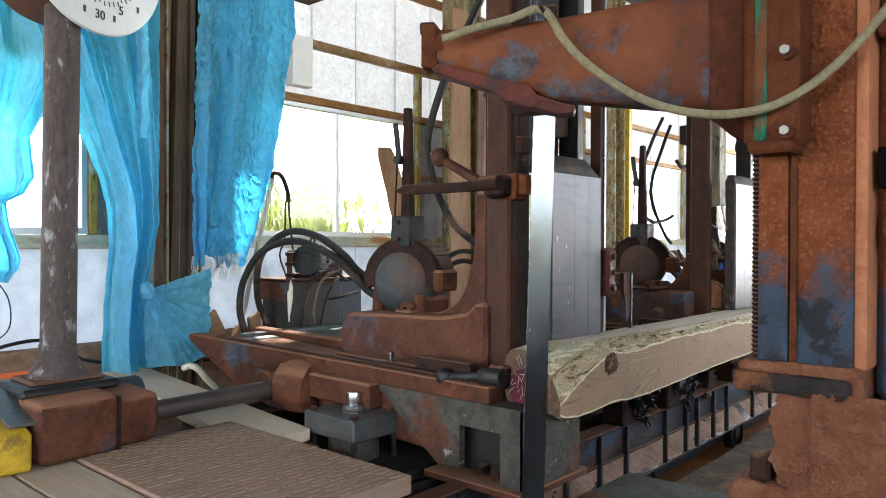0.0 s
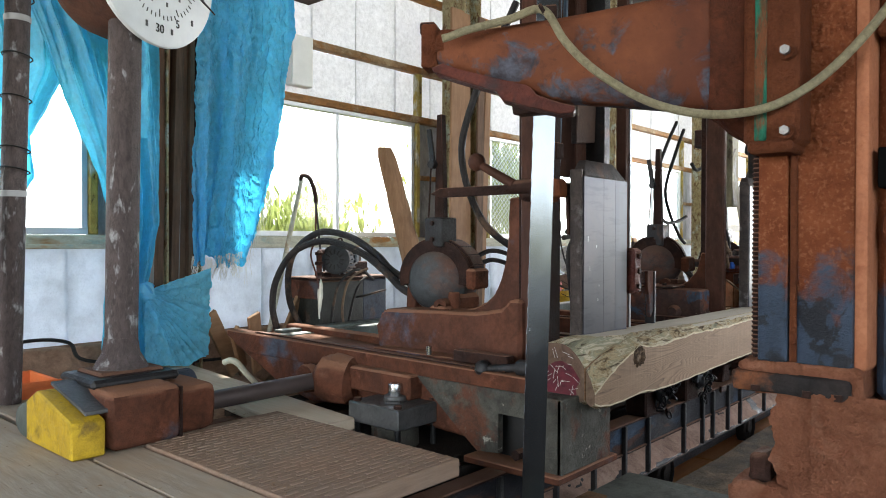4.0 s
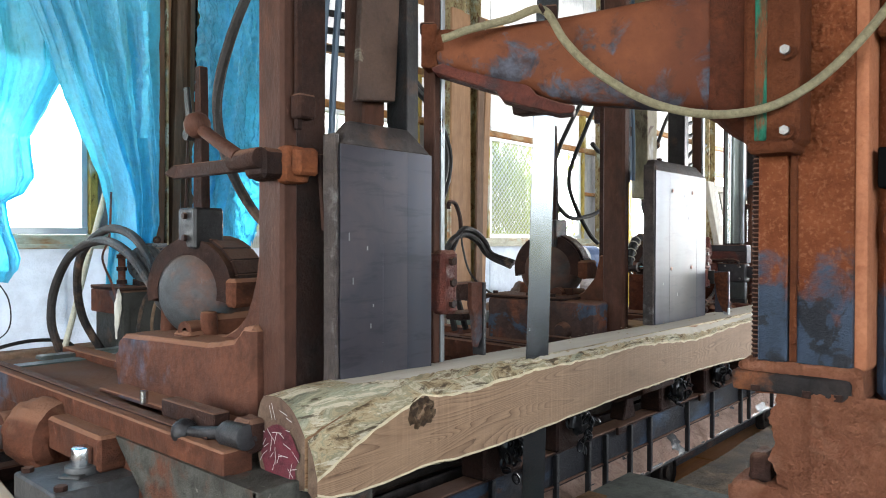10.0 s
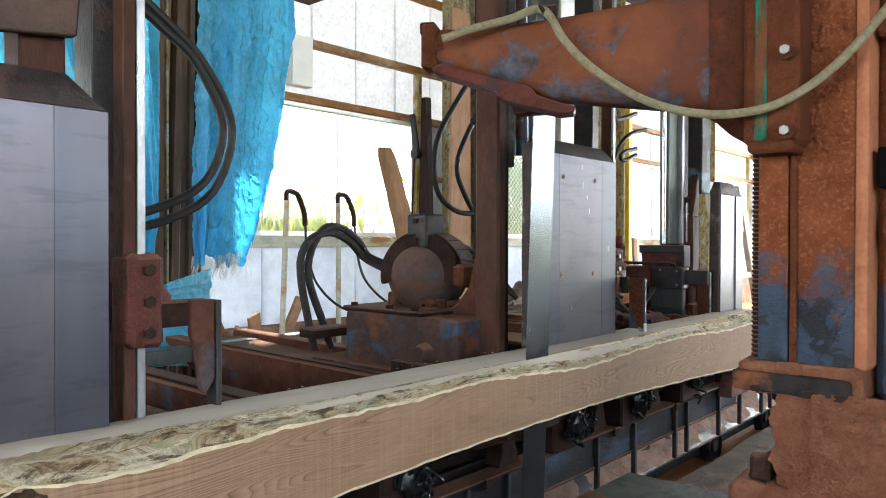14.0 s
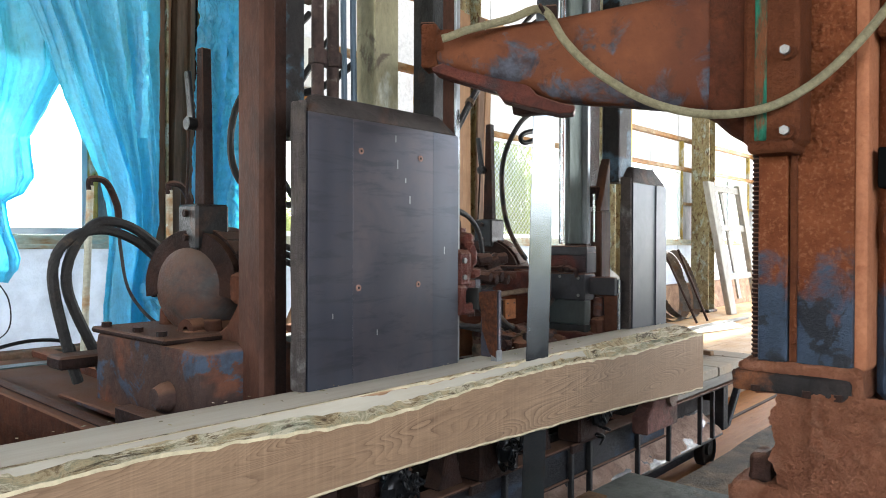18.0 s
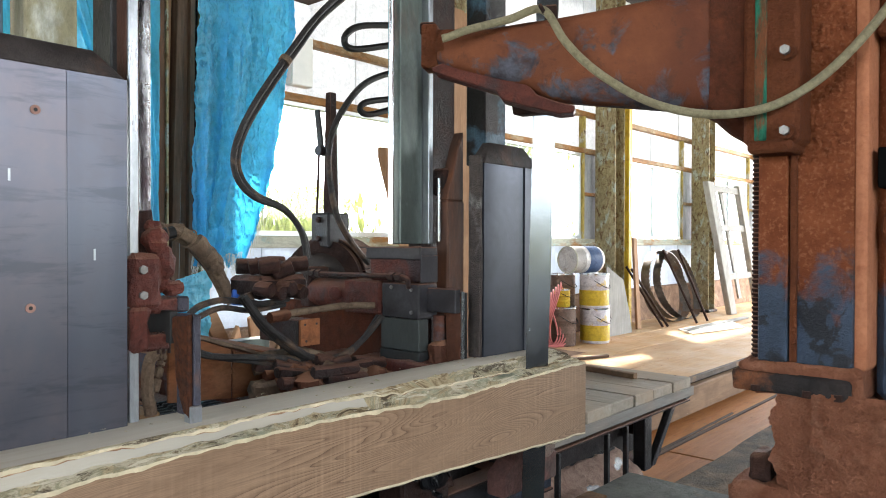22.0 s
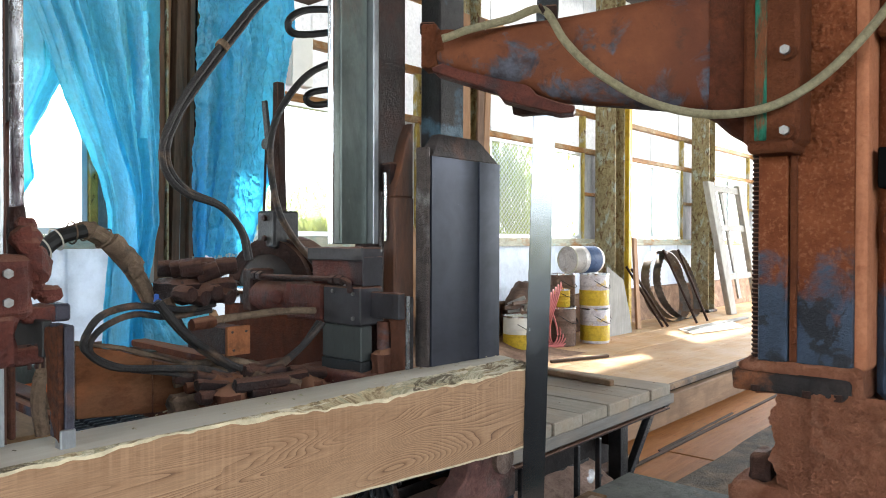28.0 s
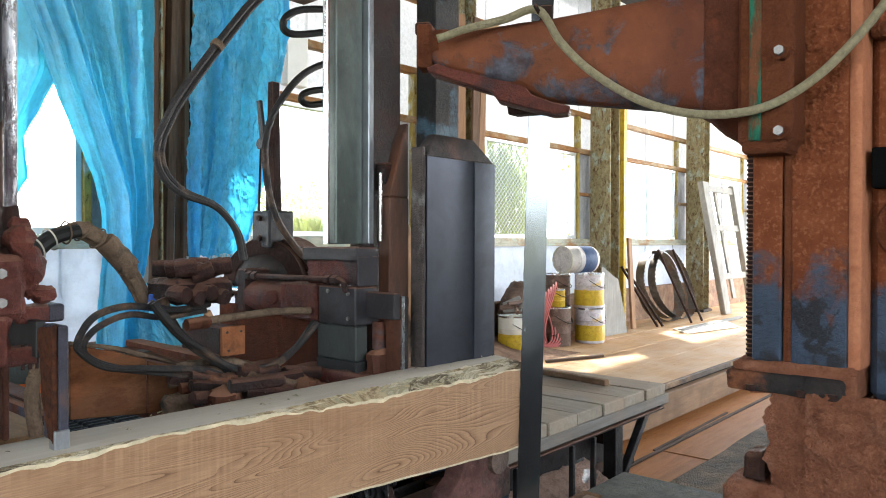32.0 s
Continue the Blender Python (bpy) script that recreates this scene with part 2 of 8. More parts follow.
def rolled(name, tint=(.092, .082, .092), share=.6):
    """Blue-black mill plate: upright rolling bands, faint scale and rubbed spots."""
    m, t, p = nodes_of(name)
    band = noise_of(t, coords(t, (4, 1, .3)), 1.6, 2, .5)
    col = ramp(t, band, [(.3, (.056, .062, .084)), (.5, (.074, .080, .104)), (.7, (.094, .100, .124))])
    cloud = noise_of(t, coords(t, (1, 1, .8)), 5, 7, .65, .3)
    col = mixed(t, ramp(t, cloud, [(.45, (max(0, share - .6),) * 3), (.66, (share,) * 3)]), col, tint)
    smear = noise_of(t, coords(t, (1.2, 1, 7)), 3.5, 6, .65, .4)
    col = mixed(t, ramp(t, smear, [(.52, (0, 0, 0)), (.62, (.5, .5, .5))]), col, (.046, .050, .064))
    col = mixed(t, ramp(t, noise_of(t, coords(t, (26, 1, 5)), 2.4, 5, .7), [(.70, (0, 0, 0)), (.75, (.4, .4, .4))]), col, (.20, .19, .20))
    info = t.nodes.new("ShaderNodeObjectInfo")
    col = mixed(t, ramp(t, info.outputs["Random"], [(0, (0, 0, 0)), (1, (.2,) * 3)]), col, (.048, .050, .064))
    link(t, col, p.inputs["Base Color"])
    link(t, ramp(t, cloud, [(.3, (.27,) * 3), (.7, (.40,) * 3)]), p.inputs["Roughness"])
    p.inputs["Metallic"].default_value = .7
    bump(t, p, noise_of(t, coords(t, (1, 1, .3)), 30, 4), .06, .002)
    return m


PLATE = rolled("blue_black_rolled_plate")
PLATEDARK = rolled("dark_scaled_plate", (.034, .038, .050), 1.0)
PLATEWARM = rolled("purple_grey_rolled_plate", (.118, .104, .116), .95)
PLATEEDGE = worn("plate_edge_scale", (.10, .08, .07), (.04, .03, .03), (.2, .19, .18), .62, 14, .6, .3, .4)
CHROME = plain("bright_steel", (.6, .61, .62), .22, 1.0, .1)
BOLTSTEEL = plain("worn_bolt_steel", (.22, .21, .20), .5, .9, .3, 60, .3)
BLADE = plain("band_saw_steel", (.16, .18, .20), .2, 1.0, .12, 3, .02)
BLACK = plain("black_rubber", (.014, .0135, .013), .55, 0, .3)
HOSEDUST = worn("dusty_black_hose", (.040, .036, .034), (.016, .014, .014), (.13, .082, .055), .58, 9, .6)
BEIGE = worn("braided_beige_hose", (.40, .355, .225), (.26, .225, .14), None, .5, 60, .7, 0, .6, (1, 1, 1), depth=.003, wear=.5)
YELLOW = worn("chipped_yellow_paint", (.60, .40, .02), (.44, .28, .02), (.10, .06, .035), .62, 12, .5)
YELLOWPAINT = worn("yellow_paint", (.66, .46, .03), (.55, .37, .03), (.25, .18, .08), .70, 8, .5)
GREEN = worn("green_paint", (.035, .24, .15), (.025, .14, .09), (.24, .08, .035), .50, 24, .75, 0, .8, (1, 1, .35))
GREYGREEN = worn("grey_green_steel", (.15, .18, .165), (.10, .115, .105), (.17, .1, .07), .66, 5, .4, .5, .1, (1, 1, .4))
DECKWOOD = timber("grey_weathered_plank", (.42, .37, .30), (.28, .235, .18), "y", 18, .85, (.43, .31, .205))
FLOORWOOD = timber("sawdust_covered_floorboard", (.64, .40, .20), (.46, .27, .125), "x", 14, .62, (.66, .50, .34))
RAWWOOD = timber("raw_sawn_board", (.42, .25, .14), (.26, .14, .075), "z", 16, .75)
DARKWOOD = timber("old_brown_plank", (.24, .145, .095), (.10, .06, .04), "z", 16, .8)
BARK = flaked("lichen_tan_bark")
SAWNFACE = sawn("fresh_sawn_face", (.43, .26, .146), (.275, .15, .078), (.085, .042, .023))
SAWNPALE = sawn("dried_sawn_face", (.33, .21, .128), (.215, .13, .076), (.10, .058, .034))
SAWNTOP = timber("old_sawn_grey_top", (.56, .51, .42), (.46, .40, .31), "x", 12, .85, (.50, .46, .38))
WANE = flaked("pale_flaking_wane", 1.6)
# near-black without gloss, painting the shade inside an opening
HOLESHADE = plain("black_hole_shade", (.004, .004, .004), 1.0)
HOLESHADE.node_tree.nodes["Principled BSDF"].inputs["Specular IOR Level"].default_value = 0
SAPWOOD = plain("pale_sapwood", (.56, .47, .31), .7, 0, .3, 25, .4)
LOGEND = worn("weathered_log_end", (.17, .115, .08), (.09, .056, .038), (.12, .075, .055), .55, 14, .85)
REDPAINT = worn("red_wax_mark", (.14, .028, .038), (.08, .022, .028), (.17, .10, .08), .6, 14, .8)
CHALK = plain("white_chalk", (.50, .47, .44), .9)
RUSTYWHITE = worn("rusty_pale_frame", (.60, .60, .50), (.46, .44, .33), (.40, .20, .075), .56, 7, .7, 0, .3, (.5, 1, 1), (.44, .55, .50), .60, wear=.7)
FLECKPOLE = worn("flaking_brown_pole", (.105, .082, .078), (.058, .042, .040), (.34, .34, .34), .60, 34, .55, .1, .35, (1, 1, .4))
YELLOWRUST = worn("flaking_yellow_frame", (.52, .42, .12), (.36, .26, .07), (.60, .60, .52), .56, 14, .7, 0, .4, (1, 1, .5), (.10, .055, .03), .62)
RUSTYRAIL = worn("rusty_girt", (.46, .36, .23), (.30, .17, .08), (.34, .16, .055), .50, 9, .7, 0, .3, (.6, 1, 1))
COLUMN = worn("flaking_yellow_green_column", (.42, .37, .22), (.26, .20, .10), (.46, .52, .45), .58, 17, .75, 0, .4, (1, 1, .6), (.15, .08, .04), .57)
ALU = plain("window_aluminium", (.62, .64, .65), .4, .6, .08)
SAWDUST = worn("caked_orange_sawdust", (.45, .185, .105), (.33, .125, .068), (.48, .215, .13), .58, 9, .97, 0, 1.0, depth=.02, wear=.5)
DARKFLOOR = worn("oily_dark_floor", (.040, .030, .023), (.018, .014, .012), (.10, .062, .040), .62, 5, .85, 0, .5)
CARDCREAM = plain("cream_painted_metal", (.62, .60, .52), .55)
DIALWHITE = plain("dusty_white_dial", (.62, .65, .66), .45, 0, .08)
ORANGE = plain("orange_plastic", (.62, .16, .05), .5)
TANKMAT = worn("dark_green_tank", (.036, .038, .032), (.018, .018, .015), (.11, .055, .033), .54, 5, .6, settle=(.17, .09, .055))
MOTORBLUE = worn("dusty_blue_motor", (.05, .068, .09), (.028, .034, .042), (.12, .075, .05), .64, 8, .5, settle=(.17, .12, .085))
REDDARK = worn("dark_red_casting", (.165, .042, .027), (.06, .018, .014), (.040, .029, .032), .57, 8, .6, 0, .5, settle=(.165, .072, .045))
TINLABEL = worn("printed_tin", (.66, .62, .62), (.5, .45, .46), (.62, .40, .05), .60, 14, .4, .1, .05)
PINKTIN = plain("faded_pink_tin", (.55, .28, .33), .45, .1, .2)
BROWNTIN = worn("brown_rusty_tin", (.20, .13, .10), (.11, .07, .05), (.3, .2, .14), .62, 9, .6, .2)
REDHOSE = plain("faded_red_hose", (.5, .16, .15), .6)
GREYWOOD = timber("grey_frame_wood", (.40, .39, .36), (.27, .26, .24), "z", 16, .85)


def translucent(name, colour, through_colour, share, scale=5.0, rough=.6, stretch=(1, 1, 1), wrinkle=0.0):
    m, t, p = nodes_of(name)
    n = noise_of(t, coords(t, stretch), scale, 6, .65)
    link(t, ramp(t, n, [(.3, tuple(c * .72 for c in colour)), (.7, colour)]), p.inputs["Base Color"])
    p.inputs["Roughness"].default_value = rough
    tr = t.nodes.new("ShaderNodeBsdfTranslucent")
    link(t, ramp(t, noise_of(t, coords(t), scale * 2.2, 8, .75), [(.32, tuple(c * .62 for c in through_colour)), (.58, through_colour)]), tr.inputs[0])
    mx = t.nodes.new("ShaderNodeMixShader")
    mx.inputs[0].default_value = share
    link(t, p.outputs[0], mx.inputs[1])
    link(t, tr.outputs[0], mx.inputs[2])
    link(t, mx.outputs[0], t.nodes["Material Output"].inputs[0])
    crease = t.nodes.new("ShaderNodeTexVoronoi")
    crease.feature = "DISTANCE_TO_EDGE"
    crease.inputs["Scale"].default_value = scale * 3
    link(t, coords(t, (1, 1, .45)), crease.inputs["Vector"])
    if wrinkle > .1:
        # paler crease lines: worn folds, with crinkle highlights put into the colour
        crease_shine = ramp(t, crease.outputs[0], [(0, (min(.35, .09 * wrinkle),) * 3), (.05, (0, 0, 0))])
        base = p.inputs["Base Color"].links[0].from_socket
        link(t, mixed(t, crease_shine, base, (.60, .84, .94)), p.inputs["Base Color"])
    both = t.nodes.new("ShaderNodeMath")
    both.operation = "MULTIPLY_ADD"
    both.inputs[1].default_value = wrinkle
    link(t, crease.outputs[0], both.inputs[0])
    link(t, noise_of(t, coords(t, stretch), scale * 6, 5), both.inputs[2])
    bump(t, p, both.outputs[0], .8, .012 + .008 * wrinkle)
    link(t, p.inputs["Normal"].links[0].from_socket, tr.inputs["Normal"])
    return m


TARP = translucent("blue_tarpaulin", (.25, .70, .90), (.10, .70, .97), .54, 7, .24, (1, 1, .5), .5)
TARPDARK = translucent("deep_blue_tarpaulin", (.17, .58, .84), (.06, .58, .94), .54, 7, .2, (1, 1, .5), 1.2)
# lower sheets made translucent so that light from outside brightens them
LOWSHEET = translucent("translucent_lower_sheet", (.70, .75, .82), (.82, .88, .96), .34, 4, .7)
SHEET = translucent("frosted_white_sheet", (.74, .75, .77), (.88, .89, .91), .47, 14, .8)
LEAF = translucent("bright_foliage", (.30, .36, .12), (.46, .52, .16), .6, 9, .6)

GLASS = bpy.data.materials.new("window_glass")
GLASS.use_nodes = True
gt = GLASS.node_tree
gl = gt.nodes.new("ShaderNodeBsdfGlossy")
gl.inputs["Roughness"].default_value = .05
tp = gt.nodes.new("ShaderNodeBsdfTransparent")
tp.inputs[0].default_value = (.95, .97, .97, 1)
gm = gt.nodes.new("ShaderNodeMixShader")
gm.inputs[0].default_value = .06
gt.links.new(tp.outputs[0], gm.inputs[1])
gt.links.new(gl.outputs[0], gm.inputs[2])
gt.links.new(gm.outputs[0], gt.nodes["Material Output"].inputs[0])

# ---------------------------------------------------------------- mesh helpers
BASE = {}
CARRIED = []


def thing(name, base=(0, 0, 0), label="", category="", group="", carried=False, kind=""):
    """An Empty at its base, that parents its parts. carried: it rides on the carriage."""
    ob = new(name)
    ob.empty_display_size = .1
    ob.location = base
    BASE[ob] = Vector(base)
    tagged(ob, label, category, group, kind)
    if carried:
        CARRIED.append(ob)
    return ob


def finish(bm, smooth=True, limit=35):
    bmesh.ops.recalc_face_normals(bm, faces=bm.faces[:])
    if smooth:
        for f in bm.faces:
            f.smooth = True
        for e in bm.edges:
            e.smooth = len(e.link_faces) == 2 and e.calc_face_angle(3) < radians(limit)


def part(name, bm, material, parent=None, label="", smooth=True):
    """Links a bmesh, given in the place's own metres, as one mesh under its thing or part."""
    finish(bm, smooth)
    base = BASE.get(parent, Vector())
    bmesh.ops.translate(bm, verts=bm.verts[:], vec=-base)
    me = bpy.data.meshes.new(name)
    bm.to_mesh(me)
    bm.free()
    for mt in (material if isinstance(material, (list, tuple)) else (material,)):
        me.materials.append(mt)
    ob = new(name, me)
    if parent:
        ob.parent = parent
        BASE[ob] = base
    tagged(ob, label)
    return ob


def solo(name, bm, material, label, category="", group="", carried=False, kind="", base=None, smooth=True):
    """A thing of one mesh, with its origin at base."""
    finish(bm, smooth)
    if base is None:
        lo = [min(v.co[i] for v in bm.verts) for i in range(3)]
        hi = [max(v.co[i] for v in bm.verts) for i in range(3)]
        base = ((lo[0] + hi[0]) / 2, (lo[1] + hi[1]) / 2, lo[2])
    bmesh.ops.translate(bm, verts=bm.verts[:], vec=-Vector(base))
    me = bpy.data.meshes.new(name)
    bm.to_mesh(me)
    bm.free()
    for mt in (material if isinstance(material, (list, tuple)) else (material,)):
        me.materials.append(mt)
    ob = new(name, me)
    ob.location = base
    BASE[ob] = Vector(base)
    tagged(ob, label, category, group, kind)
    if carried:
        CARRIED.append(ob)
    return ob


def bx(x0, x1, y0, y1, z0, z1, bev=.004, bm=None, turn=None, segs=1):
    bm = bm or bmesh.new()
    r = bmesh.ops.create_cube(bm, size=1)["verts"]
    c = Vector(((x0 + x1) / 2, (y0 + y1) / 2, (z0 + z1) / 2))
    m = Matrix.Translation(c) @ (turn or Matrix()) @ Matrix.Diagonal((x1 - x0, y1 - y0, z1 - z0, 1))
    bmesh.ops.transform(bm, matrix=m, verts=r)
    if bev:
        es = list({e for v in r for e in v.link_edges})
        bmesh.ops.bevel(bm, geom=es, offset=bev, segments=segs, affect="EDGES", profile=.5)
    return bm


def cyl(p0, p1, r0, r1=None, n=20, bm=None, bev=0):
    bm = bm or bmesh.new()
    p0, p1 = Vector(p0), Vector(p1)
    d = p1 - p0
    q = d.to_track_quat("Z", "Y").to_matrix().to_4x4()
    r = bmesh.ops.create_cone(bm, cap_ends=True, segments=n, radius1=r0, radius2=r0 if r1 is None else r1, depth=d.length)["verts"]
    bmesh.ops.transform(bm, matrix=Matrix.Translation((p0 + p1) / 2) @ q, verts=r)
    if bev:
        es = [e for e in {e for v in r for e in v.link_edges} if max(len(f.verts) for f in e.link_faces) > 4]
        bmesh.ops.bevel(bm, geom=es, offset=bev, segments=2, affect="EDGES", profile=.5)
    return bm


def ball(c, r, bm=None, scale=(1, 1, 1), u=14):
    bm = bm or bmesh.new()
    v = bmesh.ops.create_uvsphere(bm, u_segments=u, v_segments=u // 2 + 2, radius=r)["verts"]
    bmesh.ops.transform(bm, matrix=Matrix.Translation(c) @ Matrix.Diagonal((*scale, 1)), verts=v)
    return bm


def smooth_line(pts, steps=6):
    """A Catmull-Rom line through the points."""
    p = [Vector(a) for a in pts]
    p = [2 * p[0] - p[1]] + p + [2 * p[-1] - p[-2]]
    out = []
    for i in range(1, len(p) - 2):
        for k in range(steps):
            s = k / steps
            out.append(.5 * (2 * p[i] + (p[i + 1] - p[i - 1]) * s + (2 * p[i - 1] - 5 * p[i] + 4 * p[i + 1] - p[i + 2]) * s * s
                             + (3 * p[i] - p[i - 1] - 3 * p[i + 1] + p[i + 2]) * s ** 3))
    return out + [p[-2]]


def tube(pts, r, n=8, steps=6, bm=None):
    bm = bm or bmesh.new()
    line = smooth_line(pts, steps) if steps > 1 else [Vector(a) for a in pts]
    rings, up = [], Vector((.3, .2, .93)).normalized()
    for i, c in enumerate(line):
        d = (line[min(i + 1, len(line) - 1)] - line[max(i - 1, 0)]).normalized()
        a = d.cross(up)
        if a.length < .05:
            a = d.cross(Vector((1, 0, 0)))
        a.normalize()
        b = d.cross(a)
        rings.append([bm.verts.new(c + r * (math.cos(k * math.tau / n) * a + math.sin(k * math.tau / n) * b)) for k in range(n)])
    for g, h in zip(rings, rings[1:]):
        for k in range(n):
            bm.faces.new((g[k], g[(k + 1) % n], h[(k + 1) % n], h[k]))
    bm.faces.new(rings[0][::-1])
    bm.faces.new(rings[-1])
    return bm


def prism(profile, axis, a, b, bm=None, bev=0.0):
    """A closed outline in the other two axes, drawn out along axis from a to b."""
    bm = bm or bmesh.new()

    def at(u, v, w):
        return {"x": (w, u, v), "y": (u, w, v), "z": (u, v, w)}[axis]
    lo = [bm.verts.new(at(u, v, a)) for u, v in profile]
    hi = [bm.verts.new(at(u, v, b)) for u, v in profile]
    n = len(profile)
    fs = [bm.faces.new(lo), bm.faces.new(hi[::-1])]
    for i in range(n):
        fs.append(bm.faces.new((lo[i], hi[i], hi[(i + 1) % n], lo[(i + 1) % n])))
    bmesh.ops.recalc_face_normals(bm, faces=fs)
    if bev:
        bmesh.ops.bevel(bm, geom=list({e for f in fs for e in f.edges}), offset=bev, segments=1, affect="EDGES", profile=.5)
    return bm


def lathe(profile, origin, direction, n=28, bm=None):
    """Turns (radius, height) pairs round the line from origin along direction."""
    bm = bm or bmesh.new()
    q = Vector(direction).to_track_quat("Z", "Y").to_matrix()
    o = Vector(origin)
    rings = []
    for r, h in profile:
        if r < 1e-5:
            rings.append([bm.verts.new(o + q @ Vector((0, 0, h)))])
        else:
            rings.append([bm.verts.new(o + q @ Vector((r * math.cos(k * math.tau / n), r * math.sin(k * math.tau / n), h))) for k in range(n)])
    for g, h in zip(rings, rings[1:]):
        for k in range(n):
            a, b = g[k % len(g)], g[(k + 1) % n % len(g)]
            c, d = h[(k + 1) % n % len(h)], h[k % len(h)]
            vs = []
            for w in (a, b, c, d):
                if w not in vs:
                    vs.append(w)
            if len(vs) > 2:
                bm.faces.new(vs)
    return bm


def bolt(x, y, z, r=.014, h=.012, way=(0, -1, 0), bm=None):
    p = Vector((x, y, z))
    return cyl(p, p + Vector(way) * h, r, n=6, bm=bm)


def rough(bm, amp=.006, cuts=4, freq=14.0):
    """Gives a casting its uneven, crusted surface."""
    bmesh.ops.subdivide_edges(bm, edges=[e for e in bm.edges if e.calc_length() > .02], cuts=cuts, use_grid_fill=True)
    bm.normal_update()
    for v in bm.verts:
        v.co += v.normal * amp * (noise.noise(v.co * freq) + .7 * noise.noise(v.co * freq * 2.6) + .5 * noise.noise(v.co * freq * 6))
    return bm

# ---------------------------------------------------------------- setting
WALL = 4.5
BAYS = [(-2.79, -.99), (.05, 1.85), (2.88, 4.68), (5.74, 7.54), (8.58, 10.38), (11.42, 13.22)]
SILL, HEAD = 1.10, 2.10


def strip(name, x0, x1, y0, y1, z0, z1, mt, label="", kind="structure", bev=.004):
    return solo(name, bx(x0, x1, y0, y1, z0, z1, bev), mt, label, kind=kind)


def build_setting():
    # outside ground, reaching the horizon
    bm = bmesh.new()
    bmesh.ops.create_grid(bm, x_segments=2, y_segments=2, size=600)
    bmesh.ops.translate(bm, verts=bm.verts[:], vec=(0, 0, -.45))
    solo("ground", bm, worn("dry_grass_ground", (.34, .32, .15), (.2, .2, .08), None, .5, 2, .95), "pale dry grassy ground", "ground", kind="structure")
    # pit floor under the track
    solo("floor", bx(-6, 16, -5, WALL, -.449, -.385, 0), DARKFLOOR, "dark oily mill floor strewn with sawdust", "floor", kind="structure")
    # raised wooden deck along the windows, and the lower boards beside the track
    deck = thing("floor_deck", (5, 3.4, -.26), "raised timber deck powdered with orange sawdust", "floor", kind="structure")
    y, k = 2.27, 0
    while y < WALL - .02:
        w = (.24, .28, .22, .26)[k % 4]
        part("floor_board", bx(-6, 16, y, min(y + w - .003, WALL), -.045 + .002 * (k % 3), .0 - .002 * (k % 2), .001), FLOORWOOD, deck)
        y, k = y + w, k + 1
    part("edge_rail", bx(-6, 16, 2.235, 2.268, -.03, .012, .003), EDGESTEEL, deck, "worn steel edge strip")
    part("edge_beam", bx(-6, 16, 2.20, 2.262, -.25, -.045, .006), RAWWOOD_X, deck, "brown timber beam below the deck edge")
    low = thing("lower_boards", (5, 2, -.26), "lower sawdust-strewn boards beside the track", "floor", kind="structure")
    for i, (a, b) in enumerate(((1.70, 2.055), (2.062, 2.42), (2.43, 2.78))):
        cuts = (2.9, 4.57, 6.9, 9.4, 12.1, 16) if i % 2 == 0 else (2.9, 3.9, 5.8, 8.1, 10.7, 13.9, 16)
        for k, (x0, x1) in enumerate(zip(cuts, cuts[1:])):
            z = -.338 + .004 * ((k + i) % 3)
            part("floor_board", bx(x0, x1 - .009, a, b, z - .045, z, .004), LOWBOARD, low)
    part("batten", bx(2.95, 12, 2.035, 2.06, -.334, -.318, .003), DARKWOOD_X, low, "dark batten lying on the boards")
    part("batten", bx(4.5, 5.9, 2.08, 2.10, -.334, -.320, .003, turn=pose(0, 0, 0, 0, 0, 1)), DARKWOOD_X, low)
    # wall: sheets below the sills and above the heads, piers between
    edges = [-6.0] + [v for b in BAYS for v in b] + [16.0]
    wall = thing("wall_windows", (5, WALL, 0), "shed wall of frosted white sheets on rusty framing", "wall", kind="structure")
    part("plinth", bx(-6, 16, WALL - .10, WALL + .12, -.44, .43, .01), SAWDUSTPALE_D, wall, "low dusty concrete plinth")
    x, k = -6.0, 0
    while x < 16:
        w = min(.455, 16 - x)
        for z0, z1, mt in ((.43, 1.02, LOWSHEET), (2.16, 2.545, SHEET), (2.60, 4.2, SHEET)):
            part("sheet_panel", bx(x - .004, x + w + .004, WALL + .012 + .013 * (k % 2), WALL + .022 + .013 * (k % 2), z0, z1, 0), mt, wall)
        x, k = x + w, k + 1
    for a, b in zip(edges[0::2], edges[1::2]):
        part("pier_panel", bx(a, b, WALL + .012, WALL + .026, 1.02, 2.16, 0), PIER, wall, "grey sheet panel between the windows")
    part("sill_rail", bx(-6, 16, WALL - .05, WALL + .03, 1.015, 1.085, .008), RUSTYWHITE, wall, "rust-stained pale sill rail")
    part("sill_lip", bx(-6, 16, WALL - .075, WALL - .045, 1.0, 1.03, .006), RUSTYWHITE, wall)
    part("head_rail", bx(-6, 16, WALL - .05, WALL + .03, 2.105, 2.165, .008), RUSTYRAIL, wall, "rusty head rail over the windows")
    part("upper_rail", bx(-6, 16, WALL - .05, WALL + .03, 2.545, 2.605, .008), RUSTYRAIL, wall, "rusty white girt")
    part("top_rail", bx(-6, 16, WALL - .05, WALL + .03, 3.2, 3.26, .008), RUSTYRAIL, wall)
    for a, b in BAYS:
        for xx in (a - .035, b - .005):
            part("jamb", bx(xx, xx + .05, WALL - .045, WALL + .028, 1.086, 2.104, .006), YELLOWRUST, wall, "flaking yellow jamb")
        part("upper_post", bx(b + .02, b + .07, WALL - .044, WALL + .026, 2.166, 2.544, .005), YELLOWRUST, wall)
        part("mid_rail", bx(b + .05, b + .9, WALL - .04, WALL + .01, 1.60, 1.64, .005), RUSTYRAIL, wall)
